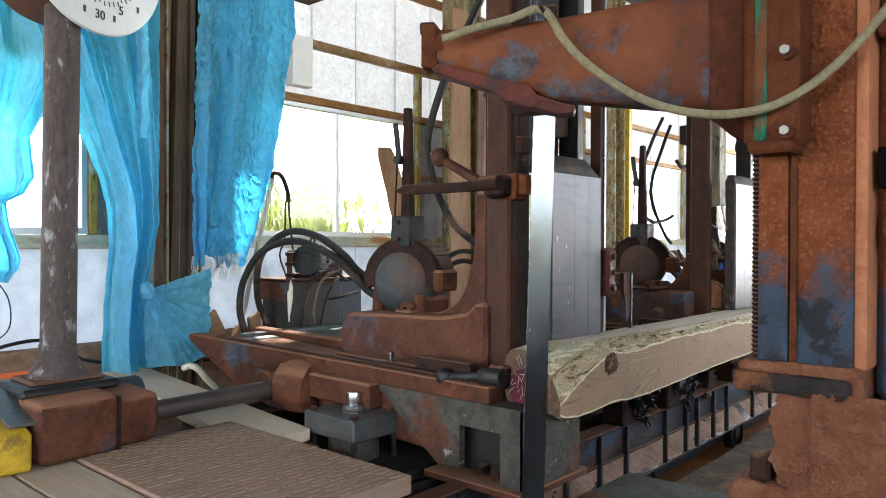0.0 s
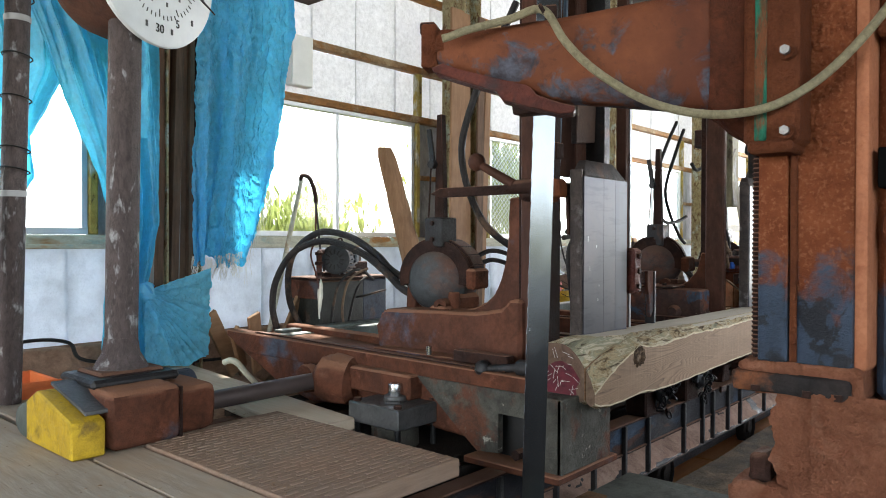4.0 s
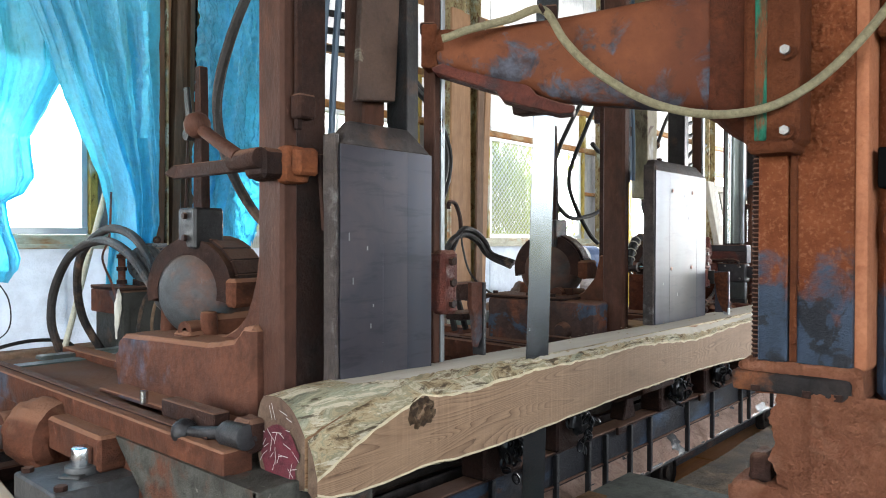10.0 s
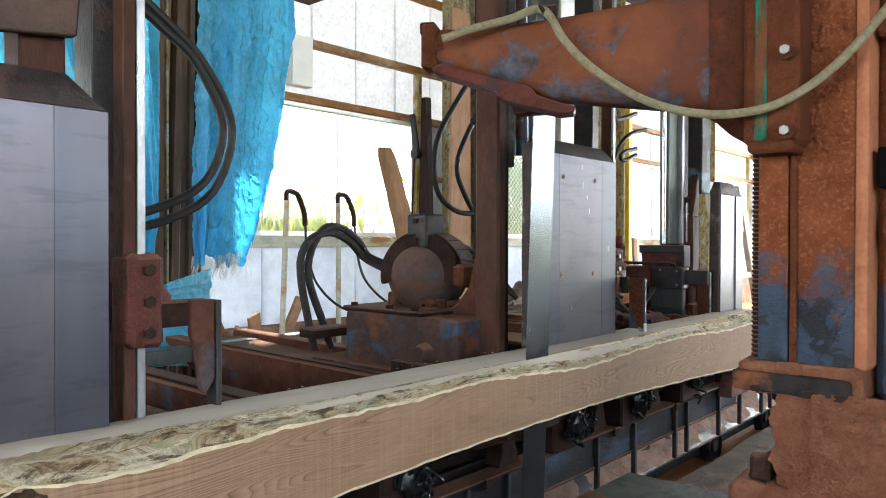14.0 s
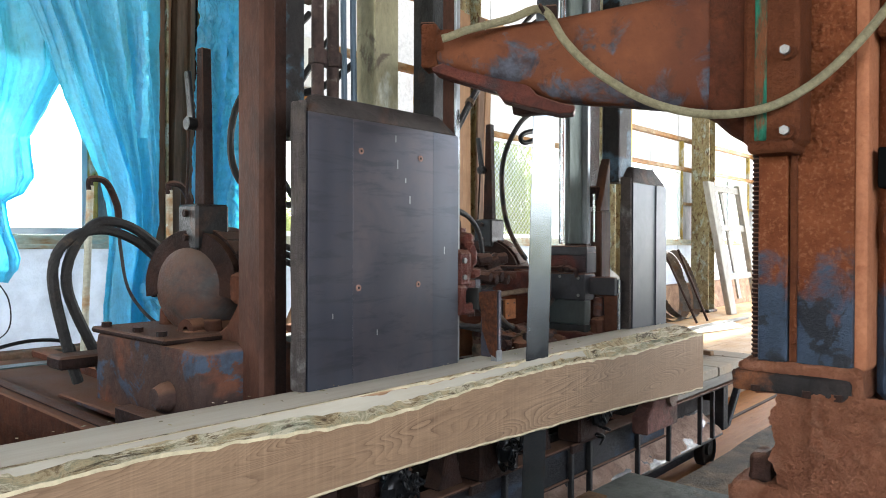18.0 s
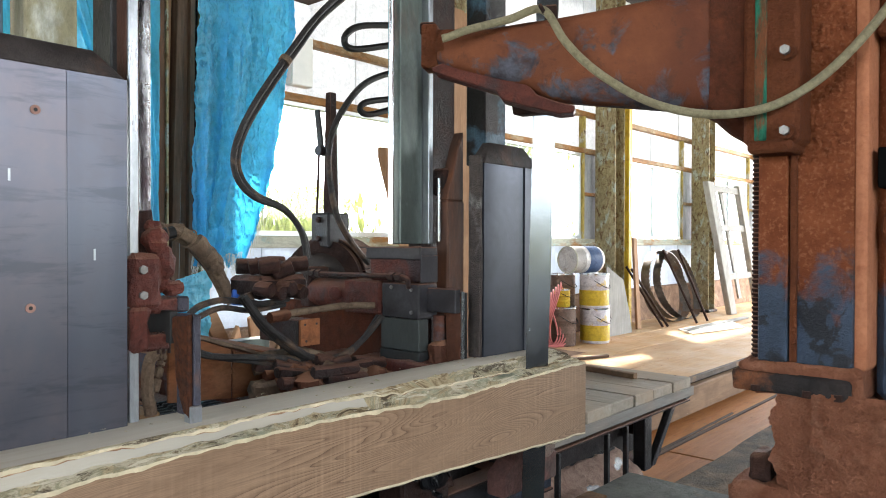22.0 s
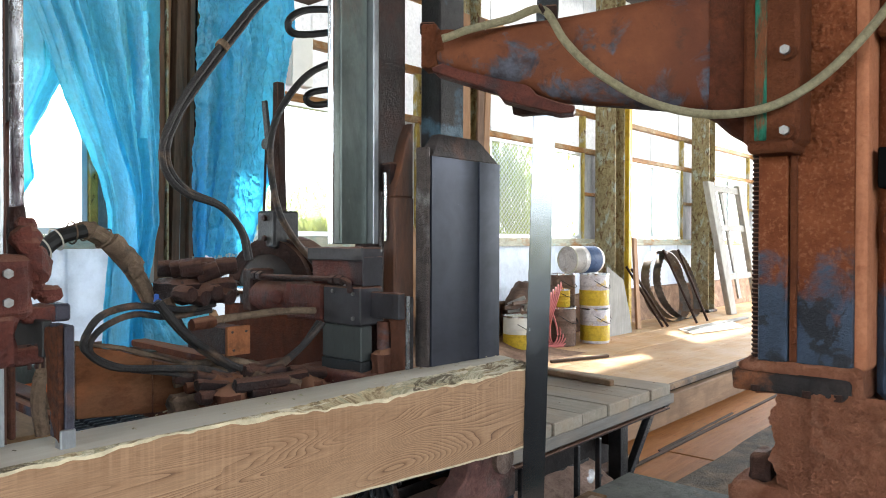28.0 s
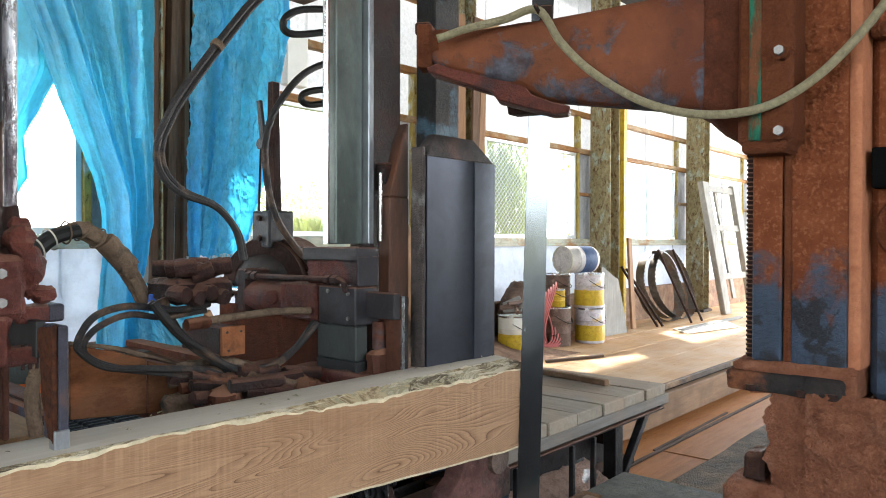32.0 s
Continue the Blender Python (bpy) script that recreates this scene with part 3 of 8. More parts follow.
    for i, (a, b) in enumerate(BAYS):
        win = thing("window_%d" % (i + 1), (a, WALL, SILL), "two-pane sliding aluminium window, glaring with daylight", "window", kind="structure")
        a, b = a + .02, b - .01
        part("window_frame", bx(a, b, WALL - .03, WALL + .03, 1.086, 1.125, .003), ALU, win)
        part("window_frame", bx(a, b, WALL - .03, WALL + .03, 2.07, 2.104, .003), ALU, win)
        for xx in (a, (a + b) / 2 - .018, b - .036):
            part("stile", bx(xx, xx + .036, WALL - .025, WALL + .02, 1.125, 2.07, .003), ALU, win)
        for j, (p, q) in enumerate(((a + .036, (a + b) / 2 - .018), ((a + b) / 2 + .018, b - .036))):
            pane = part("pane", bx(p, q, WALL - .004 + .01 * j, WALL + .0 + .01 * j, 1.125, 2.07, 0), GLASS, win)
            pane.visible_shadow = False
        if i != 3:
            continue
        # diagonal wire mesh outside the first pane
        mesh = bmesh.new()
        for s in (-1, 1):
            for k in range(-12, 28):
                u0 = a + k * .062
                lo, hi = (u0, 1.12), (u0 + s * .95, 2.07)
                cut = [(max(a, min((a + b) / 2, u)), z) for u, z in (lo, hi)]
                pts = []
                for j in range(25):
                    u = lo[0] + (hi[0] - lo[0]) * j / 24
                    if a <= u <= (a + b) / 2:
                        pts.append((u, WALL + .07, 1.12 + .95 * j / 24))
                if len(pts) > 1:
                    tube([pts[0], pts[-1]], .0035, 4, 1, mesh)
        part("wire_mesh", mesh, ALU, win, "diamond wire mesh outside the pane")
    # columns of the shed
    for xc in (-.55, 2.30, 5.12, 7.92, 10.8, 13.6):
        col = thing("column", (xc, WALL - .2, 0), "flaking green-yellow steel shed column", "column", "columns along the wall", kind="structure")
        part("flange", bx(xc - .12, xc - .105, WALL - .33, WALL - .06, 0, 4.2, .003), COLUMN, col)
        part("flange", bx(xc + .105, xc + .12, WALL - .33, WALL - .06, 0, 4.2, .003), COLUMN, col)
        part("web", bx(xc - .105, xc + .105, WALL - .205, WALL - .19, 0, 4.2, 0), COLUMN, col)
        part("base_plate", bx(xc - .17, xc + .17, WALL - .36, WALL - .06, 0, .04, .01), CASTGREY, col)
    solo("yellow_post", bx(8.17, 8.25, WALL - .32, WALL - .24, 0, 3.2, .004), YELLOWPAINT, "bright yellow painted steel post beside a column", "post")
    # unseen roof and wall strips, assumed; sides stay open for the fill lamps
    solo("ceiling", bx(-6, 16, -5, WALL + .3, 4.2, 4.3, 0), ROOF, "unseen dark shed roof, assumed", "ceiling", kind="structure")
    solo("wall_end", bx(16, 16.1, -5, WALL, 3.7, 4.2, 0), PIER, "unseen grey sheet strip over the assumed far gable opening", "wall", kind="structure")
    solo("tarp_beam", bx(.4, 3.5, 3.95, 4.48, 2.86, 3.0, .01), DARKWOOD_X, "dark timber beam carrying the tarpaulins", "beam", kind="structure")
    solo("wall_back", bx(-6, 16, -5.1, -5, -.44, .6, 0), PIER, "unseen low grey sheet wall under the assumed side opening", "wall", kind="structure")
    solo("wall_back_upper", bx(-6, 16, -5.1, -5, 3.7, 4.2, 0), PIER, "unseen grey sheet strip over the assumed side opening", "wall", kind="structure")
    solo("wall_gable", bx(-6.1, -6, -5, WALL, 3.7, 4.2, 0), PIER, "unseen grey sheet strip over the assumed gable opening", "wall", kind="structure")
    # wire netting behind one sash
    bm = bmesh.new()
    x0, x1, z0, z1, step = 5.86, 6.66, 1.16, 2.06, .052
    k = -int((z1 - z0) / step)
    while x0 + k * step < x1:
        for way in (1, -1):
            a, b = max(x0, x0 + k * step), min(x1, x0 + k * step + z1 - z0)
            u = [(q, z0 + (q - x0 - k * step)) for q in (a, b)]
            if way < 0:
                u = [(x0 + x1 - q, w) for q, w in u]
            if b - a > .02:
                cyl((u[0][0], 4.66 + .004 * way, u[0][1]), (u[1][0], 4.66 + .004 * way, u[1][1]), .0028, n=4, bm=bm)
        k += 1
    solo("wire_netting", bm, BOLTSTEEL, "grey diamond wire netting behind the window", "netting", kind="stuff", smooth=False)
    # glowing backdrop added behind the scrub to whiten the windows and backlight the tarpaulins
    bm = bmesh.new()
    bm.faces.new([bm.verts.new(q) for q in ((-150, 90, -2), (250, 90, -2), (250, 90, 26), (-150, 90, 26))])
    solo("backdrop", bm, BACKGLOW, "added glowing backdrop beyond the windows", "backdrop", kind="structure", smooth=False)
    # bright scrub outside
    rnd = random.Random(4)
    for i, (xc, w, h, yy) in enumerate(((5.35, .7, 1.6, 7.0), (10.9, 1.1, 2.9, 8.0), (4.6, .8, 1.3, 7.2), (9.9, .5, 3.1, 8.4), (9.75, .75, 3.3, 7.4))):
        bm = bmesh.new()
        for k in range(2600):
            p = Vector((xc + rnd.gauss(0, w * .5), yy + rnd.gauss(0, .4), -.45 + (h + .3) * rnd.random() ** .7 * (.75 + .35 * rnd.random())))
            d = Vector((rnd.uniform(-.5, .5), rnd.uniform(-.5, .5), 1)).normalized() * rnd.uniform(.12, .3)
            s = Vector((rnd.uniform(-1, 1), rnd.uniform(-1, 1), 0)).normalized() * rnd.uniform(.012, .035)
            v = [bm.verts.new(q) for q in (p - s * .4, p + d * .5 - s, p + d, p + d * .5 + s)]
            bm.faces.new(v)
        for f in bm.faces:
            f.material_index = 0
        solo("shrub", bm, LEAF, "sunlit yellow-green scrub outside the windows", "shrub", "scrub outside", kind="stuff", smooth=False)


BOXWHITE = plain("white_plastic", (.80, .79, .75), .45, 0, .06)
OLDBLADE = worn("brown_old_blade_steel", (.24, .21, .18), (.12, .10, .085), (.20, .11, .06), .6, 7, .4, .7, .1)
PAILWHITE = worn("stained_white_pail", (.60, .58, .55), (.44, .41, .38), (.30, .17, .12), .64, 8, .45, 0, .1)
PAILBLUE = worn("blue_pail_paint", (.07, .12, .24), (.045, .075, .15), (.5, .48, .42), .68, 9, .5, 0, .1)
BACKGLOW = bpy.data.materials.new("glowing_backdrop")
BACKGLOW.use_nodes = True
he = BACKGLOW.node_tree.nodes.new("ShaderNodeEmission")
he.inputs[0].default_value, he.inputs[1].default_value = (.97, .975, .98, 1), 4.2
BACKGLOW.node_tree.links.new(he.outputs[0], BACKGLOW.node_tree.nodes["Material Output"].inputs[0])
RAWWOOD_X = timber("brown_beam", (.34, .21, .12), (.2, .12, .07), "x", 14, .8)
LOWBOARD = timber("orange_brown_board", (.56, .225, .065), (.34, .128, .036), "x", 14, .7, (.50, .225, .08))
EDGESTEEL = worn("dusty_edge_strip", (.16, .12, .09), (.08, .06, .05), (.26, .16, .09), .58, 6, .7)
DARKWOOD_X = timber("dark_batten_wood", (.14, .09, .06), (.07, .045, .03), "x", 14, .8)
SAWDUSTPALE_D = worn("dusty_plinth", (.34, .22, .15), (.2, .12, .08), (.40, .28, .19), .6, 5, .95)
ROOF = worn("dark_roof_lining", (.06, .05, .045), (.03, .026, .024), None, .5, 2, .9)
PIER = worn("grey_weathered_sheet", (.44, .46, .47), (.30, .31, .32), (.36, .30, .24), .66, 4, .75, 0, .1, (1, 1, .4))
build_setting()


def tarp(name, left, right, label, mt=None, ridges=9, amp=.05, y=4.2, seed=1, cols=170, rag=0.0, crinkle=.0):
    """A hanging sheet between two edge lines of (x, z): drape ridges that run with its edges, and crinkles."""
    mt = mt or TARP
    rnd = random.Random(seed)
    n = 240
    top, foot = max(left[0][1], right[0][1]), min(left[-1][1], right[-1][1])
    lz, lx = [q[1] for q in left][::-1], [q[0] for q in left][::-1]
    rz, rx = [q[1] for q in right][::-1], [q[0] for q in right][::-1]
    crest = [(rnd.uniform(0, 1), rnd.uniform(.012, .045), rnd.uniform(.35, 1) * rnd.choice((1, 1, -.8)), rnd.uniform(foot - .4, top), rnd.uniform(.5, 1.6)) for k in range(ridges)]
    grid = []
    for i in range(n + 1):
        z = top + (foot - top) * i / n
        a, b = np.interp(z, lz, lx), np.interp(z, rz, rx)
        line = []
        for j in range(cols + 1):
            u = j / cols
            x = a + (b - a) * u
            us = u + .03 * noise.noise((u * 2, z * .9, seed))
            d = .55 * noise.noise((us * 3.2, z * .25, seed + 4))
            for uc, w, h, zc, ext in crest:
                k = abs(us - uc) / w
                if k < 3:
                    d += h * (1 / (1 + k * k * 1.6)) * math.exp(-((z - zc) / ext) ** 2)
            yy = y - amp * d + .006 * noise.noise((us * 46, z * 2.4, seed)) + .003 * noise.noise((x * 60, z * 25, seed + 1))
            if crinkle:
                p0, p1 = x * 11 + z * 2.5 + .6 * noise.noise((z * 5, x * 3, 2)), z * 6.5 - x * 1.5
                yy += crinkle * (.013 * (1 - 3 * abs(noise.noise((p0, p1, seed)))) + .010 * (1 - 3 * abs(noise.noise((p0 * 2.1, p1 * 1.7, seed + 6)))) + .006 * (1 - 3 * abs(noise.noise((x * 20 - z * 16, z * 18, seed + 9)))) + .003 * noise.noise((x * 60, z * 45, seed)))
            zz = z - (rag * (.5 + noise.noise((x * 14, seed, 0)) + .5 * noise.noise((x * 45, seed, 3))) * max(0, i / n * 6 - 5) if rag else 0)
            line.append((x + .008 * noise.noise((z * 8, seed, u * 2)), yy, zz))
        grid.append(line)
    ob = thing(name, (left[0][0], y, top), label, "tarpaulin", "tarpaulins over the windows")
    for piece, g0, g1, tag in (("sheet", 0, n - 6, ""), ("hem", n - 6, n, "frayed lower hem")):
        bm = bmesh.new()
        lines = [[bm.verts.new(q) for q in g] for g in grid[g0:g1 + 1]]
        for g, h in zip(lines, lines[1:]):
            for k in range(cols):
                bm.faces.new((g[k], g[k + 1], h[k + 1], h[k]))
        part(piece, bm, mt, ob, tag)
    return ob


def build_wall_things():
    tarp("tarpaulin", [(1.20, 2.95), (1.372, 2.291), (1.439, 2.132), (1.529, 1.882), (1.62, 1.653), (1.729, 1.416), (1.772, 1.262), (1.793, 1.042), (1.776, .821), (1.763, .633), (1.749, .445), (1.755, .31)],
         [(2.12, 2.95), (2.114, 2.476), (2.108, 1.809), (2.098, 1.141), (2.052, .909), (2.017, .745), (2.036, .545), (2.094, .31)],
         "bright blue tarpaulin drawn aside and hanging in folds", ridges=20, amp=.12, y=4.08, seed=3, crinkle=.2)
    tarp("tarpaulin", [(.80, 2.95), (.945, 2.227), (1.058, 1.551), (1.154, 1.244), (1.177, .984), (1.227, .83)],
         [(1.64, 2.95), (1.624, 2.396), (1.627, 1.988), (1.532, 1.77), (1.446, 1.606), (1.465, 1.385), (1.417, 1.3), (1.329, 1.251), (1.345, 1.132), (1.404, .951), (1.387, .891), (1.327, .83)],
         "bright blue tarpaulin bunched at the window's edge", ridges=14, amp=.09, y=4.27, seed=9, crinkle=.3)
    torn = tarp("tarpaulin", [(2.335, 2.95), (2.323, 2.521), (2.29, 1.83), (2.266, 1.383), (2.272, .95)],
                [(2.98, 2.95), (2.993, 2.688), (3.001, 2.461), (2.944, 1.993), (2.898, 1.721), (2.843, 1.453), (2.763, 1.226), (2.719, 1.077), (2.634, .949)],
                "torn deep blue tarpaulin with a ragged lower edge", TARPDARK, ridges=12, amp=.08, y=4.05, seed=14, rag=.09, crinkle=1.0)
    # frayed threads of its hem
    rnd = random.Random(77)
    bm = bmesh.new()
    for k in range(130):
        x = 2.275 + .36 * rnd.random()
        z = .955 + .05 * noise.noise((x * 14, 14, 0)) + (.12 * max(0, (x - 2.5)) if x > 2.5 else 0)
        q = Vector((x, 4.03 + .03 * rnd.random(), z))
        tube([q, q + Vector((rnd.uniform(-.015, .015), 0, -.05)), q + Vector((rnd.uniform(-.03, .03), 0, -rnd.uniform(.07, .16)))], .0011, 3, 2, bm)
    for k in range(60):
        s = rnd.random()
        q = Vector((2.64 + .2 * s, 4.04, .95 + .5 * s))
        tube([q, q + Vector((.008, 0, -.05)), q + Vector((rnd.uniform(-.01, .03), 0, -rnd.uniform(.06, .2)))], .0011, 3, 2, bm)
    part("frayed_threads", bm, CARDCREAM, torn, "pale frayed threads")
    # the knotted lower bundle
    bm = bmesh.new()
    rows = []
    rnd = random.Random(6)
    crest = [(rnd.random(), rnd.uniform(.012, .04), rnd.uniform(.3, 1)) for k in range(17)]
    for i in range(91):
        v = i / 90
        # outer edge: from the lifted corner down the side, then back along the foot
        outer = Vector((np.interp(v, (0, .55, .7, 1), (2.365, 2.335, 2.20, 1.95)), 0, np.interp(v, (0, .55, .7, 1), (.885, .36, .315, .33))))
        line = []
        for j in range(41):
            s = j / 40
            w = sum(h / (1 + ((v - c) / w0) ** 2 * 1.6) for c, w0, h in crest)
            q = Vector((1.925, 0, .765)).lerp(outer, s)
            line.append(bm.verts.new((q.x, 3.95 - .055 * w * s ** .7 * (1 - .6 * s) + .03 * s + .008 * noise.noise((v * 30, s * 4, 2)) + .006 * noise.noise((v * 12, s * 14, 5)), q.z + .012 * noise.noise((v * 9, s * 3, 8)) * s)))
        rows.append(line)
    for g, h in zip(rows, rows[1:]):
        for k in range(40):
            bm.faces.new((g[k], g[k + 1], h[k + 1], h[k]))
    rough(ball((1.935, 3.93, .77), .045, bm, (1, .8, 1.1)), .012, 0, 25)
    tail = solo("tarpaulin", bm, TARP, "blue tarpaulin tail knotted and fanned out", "tarpaulin", "tarpaulins over the windows")
    part("tie_cord", lathe([(.034, -.008), (.042, 0), (.034, .008)], (1.94, 3.93, .775), (.8, 0, .5), 14), TARPDARK, tail, "cord tied round the knot")
    # torn flap on the drawn tarpaulin
    bm = bmesh.new()
    rows = [[bm.verts.new((1.945 + .022 * s * (1 + noise.noise((i * .35, 0, 1))) + .012 * noise.noise((i * .5, s, 3)), 4.0 - .03 * s + .02 * noise.noise((i * .6, s * 2, 5)), 2.35 - .72 * i / 40)) for s in (-1, -.5, 0, .5, 1)] for i in range(41)]
    for g, h in zip(rows, rows[1:]):
        for k in range(4):
            bm.faces.new((g[k], g[k + 1], h[k + 1], h[k]))
    solo("tarpaulin_flap", bm, TARP, "torn strip hanging loose on the blue tarpaulin", "tarpaulin")
    # old planks standing against the column between the tarpaulins
    rnd = random.Random(8)
    for i, (x, w, lean, mt) in enumerate(((2.05, .03, .075, GREYWOOD), (2.085, .062, .08, DARKWOOD), (2.155, .022, .07, RAWWOOD), (2.185, .05, .085, DARKWOOD), (2.24, .018, .06, GREYWOOD),
                                          (2.262, .045, .055, DARKWOOD), (2.31, .03, .04, DARKWOOD), (2.345, .03, .03, RUSTDARK), (2.38, .04, .02, DARKWOOD))):
        bm = prism([(x, .0), (x + w, .0), (x + w + lean, 3.1), (x + lean, 3.1)], "y", 4.17 + .02 * (i % 3), 4.25 + .02 * (i % 3), bev=.003)
        solo("plank", bm, mt, "old brown plank standing on end against the wall", "plank", "planks between the tarpaulins")
    # bark-edged slab leaning on the sill
    bm = bmesh.new()
    rows = []
    for i in range(25):
        s = i / 24
        z, xc, w = .02 + 1.80 * s, 4.52 - .36 * s, .15 - .05 * s + .012 * noise.noise((i * .7, 2, 0)) - (.03 if i > 23 else 0)
        y = 4.05 + .28 * s
        line = []
        for k in range(10):
            a = math.pi * k / 9
            line.append(bm.verts.new((xc + w * math.cos(a) + .012 * noise.noise((i * .8, k * .7, 3)), y - .05 * math.sin(a) - .012 * noise.noise((i * .9, k * .9, 7)), z)))
        line += [bm.verts.new((xc - w * .95, y + .008, z)), bm.verts.new((xc + w * .95, y + .008, z))]
        rows.append(line)
    for g, h in zip(rows, rows[1:]):
        for k in range(12):
            f = bm.faces.new((g[k], g[(k + 1) % 12], h[(k + 1) % 12], h[k]))
            f.material_index = 1 if 1 < k < 9 else 0
    bm.faces.new(rows[0])
    bm.faces.new(rows[-1])
    solo("slab_offcut", bm, [BARK, RAWWOOD], "rough bark slab leaning on the window sill", "offcut")
    # sawn boards leaning between the windows
    for i, (x0, dx, w, mt) in enumerate(((4.66, .02, .16, RAWWOOD), (4.83, -.02, .15, RAWWOOD), (5.0, .05, .09, DARKWOOD), (5.07, .14, .08, RAWWOOD))):
        bm = prism([(x0, 0), (x0 + w, 0), (x0 + w + dx, 3.05), (x0 + dx, 3.05)], "y", 4.04 + .03 * (i % 2), 4.065 + .03 * (i % 2), bev=.003)
        solo("board", bm, mt, "raw sawn board leaning upright on the wall", "board", "boards between the windows")
    solo("fuse_box", bx(3.265, 3.465, 4.38, 4.47, 2.21, 2.585, .008), BOXWHITE, "white plastic fuse box on the wall", "fuse box")
    solo("cable", tube([(3.3, 4.44, 2.62), (3.25, 4.4, 2.85), (3.36, 4.38, 3.05), (3.5, 4.4, 2.95), (3.46, 4.4, 3.3)], .012, 6), BLACK, "thin black cable looped above the box", "cable")
    solo("cable", tube([(1.2, 4.33, .45), (1.45, 4.3, .50), (1.66, 4.3, .47), (1.75, 4.28, .36), (2.2, 4.2, .3), (2.6, 4.2, .28)], .011, 6), BLACK, "black cable lying along the foot of the wall", "cable")
    solo("wire", tube([(1.33, 4.46, .85), (1.4, 4.44, .72), (1.40, 4.44, .56), (1.3, 4.46, .47)], .004, 5), BLACK, "thin wire hanging on the wall", "wire")
    # heaps of sawdust along the wall
    for (x0, x1, h) in ((-.5, 3.0, .26), (3.0, 6.0, .22)):
        bm = bmesh.new()
        rows = []
        for i in range(41):
            x = x0 + (x1 - x0) * i / 40
            e = math.sin(math.pi * i / 40) ** .4
            rows.append([bm.verts.new((x, 4.40 - .9 * j / 12, .004 + e * h * (1 - j / 12) ** 1.4 * (1 + .35 * noise.noise((x * 3, j * .3, 1))) + .01 * noise.noise((x * 15, j, 2)))) for j in range(13)])
        for g, hh in zip(rows, rows[1:]):
            for k in range(12):
                bm.faces.new((g[k], g[k + 1], hh[k + 1], hh[k]))
        solo("sawdust_heap", bm, SAWDUSTPALE_D, "brown sawdust heaped at the foot of the wall", "sawdust", kind="stuff")
    for i, (x, y, rz, l) in enumerate(((2.62, 4.1, 60, .5), (2.75, 4.05, 75, .42), (2.9, 4.1, 35, .5), (2.7, 4.15, 100, .45))):
        bm = bx(-.05, .05, -.012, .012, 0, l, .004)
        bmesh.ops.transform(bm, matrix=pose(x, y, .2, 14, (-34, -20, 18, -48)[i], 10 * i), verts=bm.verts[:])
        solo("offcut", bm, RAWWOOD if i % 2 else RAWWOOD_X, "short sawn offcut leaning on the wall", "offcut", "offcuts by the wall")
    cr = thing("crate", (1.2, 4.05, .28), "shallow orange plastic crate on a stand", "crate")
    part("crate_floor", bx(.95, 1.45, 3.85, 4.25, .23, .245, .004), ORANGE, cr)
    for q in ((.95, 1.45, 3.85, 3.865), (.95, 1.45, 4.235, 4.25), (.95, .965, 3.866, 4.234), (1.435, 1.45, 3.866, 4.234)):
        part("crate_wall", bx(*q, .246, .35, .005), ORANGE, cr)
    part("crate_rim", bx(.94, 1.46, 3.84, 3.849, .325, .355, .004), ORANGE, cr)
    solo("crate_stand", bx(.9, 1.5, 3.8, 4.3, 0, .228, .01), RUSTDARK, "dark steel stand under the crate", "stand")


def can(x, y, z, r, h, mt, label, band=None, lid=CHROME, lying=False):
    c = thing("paint_can", (x, y, z), label, "can", "cans by the wall")
    d = Vector((-.98, .2, 0)).normalized() if lying else Vector((0, 0, 1))
    o = Vector((x, y, z)) + (Vector((0, 0, r)) - d * h / 2 if lying else Vector())
    part("body", lathe([(0, 0), (r * .97, 0), (r, .006), (r, h * .33), (r * 1.012, h * .34), (r, h * .35), (r, h * .66), (r * 1.012, h * .67), (r, h * .68), (r, h - .006), (r * .98, h), (r * .96, h - .012), (0, h - .012)], o, d, 26), mt, c)
    if band:
        part("label_band", lathe([(r * 1.016, h * .08), (r * 1.02, h * .09), (r * 1.02, h * .52), (r * 1.016, h * .53)], o, d, 26), band, c, "blue printed band" if lying else "yellow printed band")
    if lying:
        part("lid", lathe([(0, h), (r * .95, h), (r * .95, h - .01), (0, h - .01)], o, d, 26), PAILWHITE, c, "cream lid")
    part("rim", lathe([(r * .96, h - .004), (r * 1.03, h - .004), (r * 1.03, h + .01), (r * .96, h + .01), (r * .96, h - .004)], o, d, 26), lid, c)
    if not lying:
        part("wire_handle", tube([(x - r * .9, y - r * .5, z + h * .82), (x - r * .3, y - r * 1.08, z + h * .62), (x + r * .5, y - r * .98, z + h * .62), (x + r, y - r * .2, z + h * .82)], .004, 5), BLACK, c)
    return c


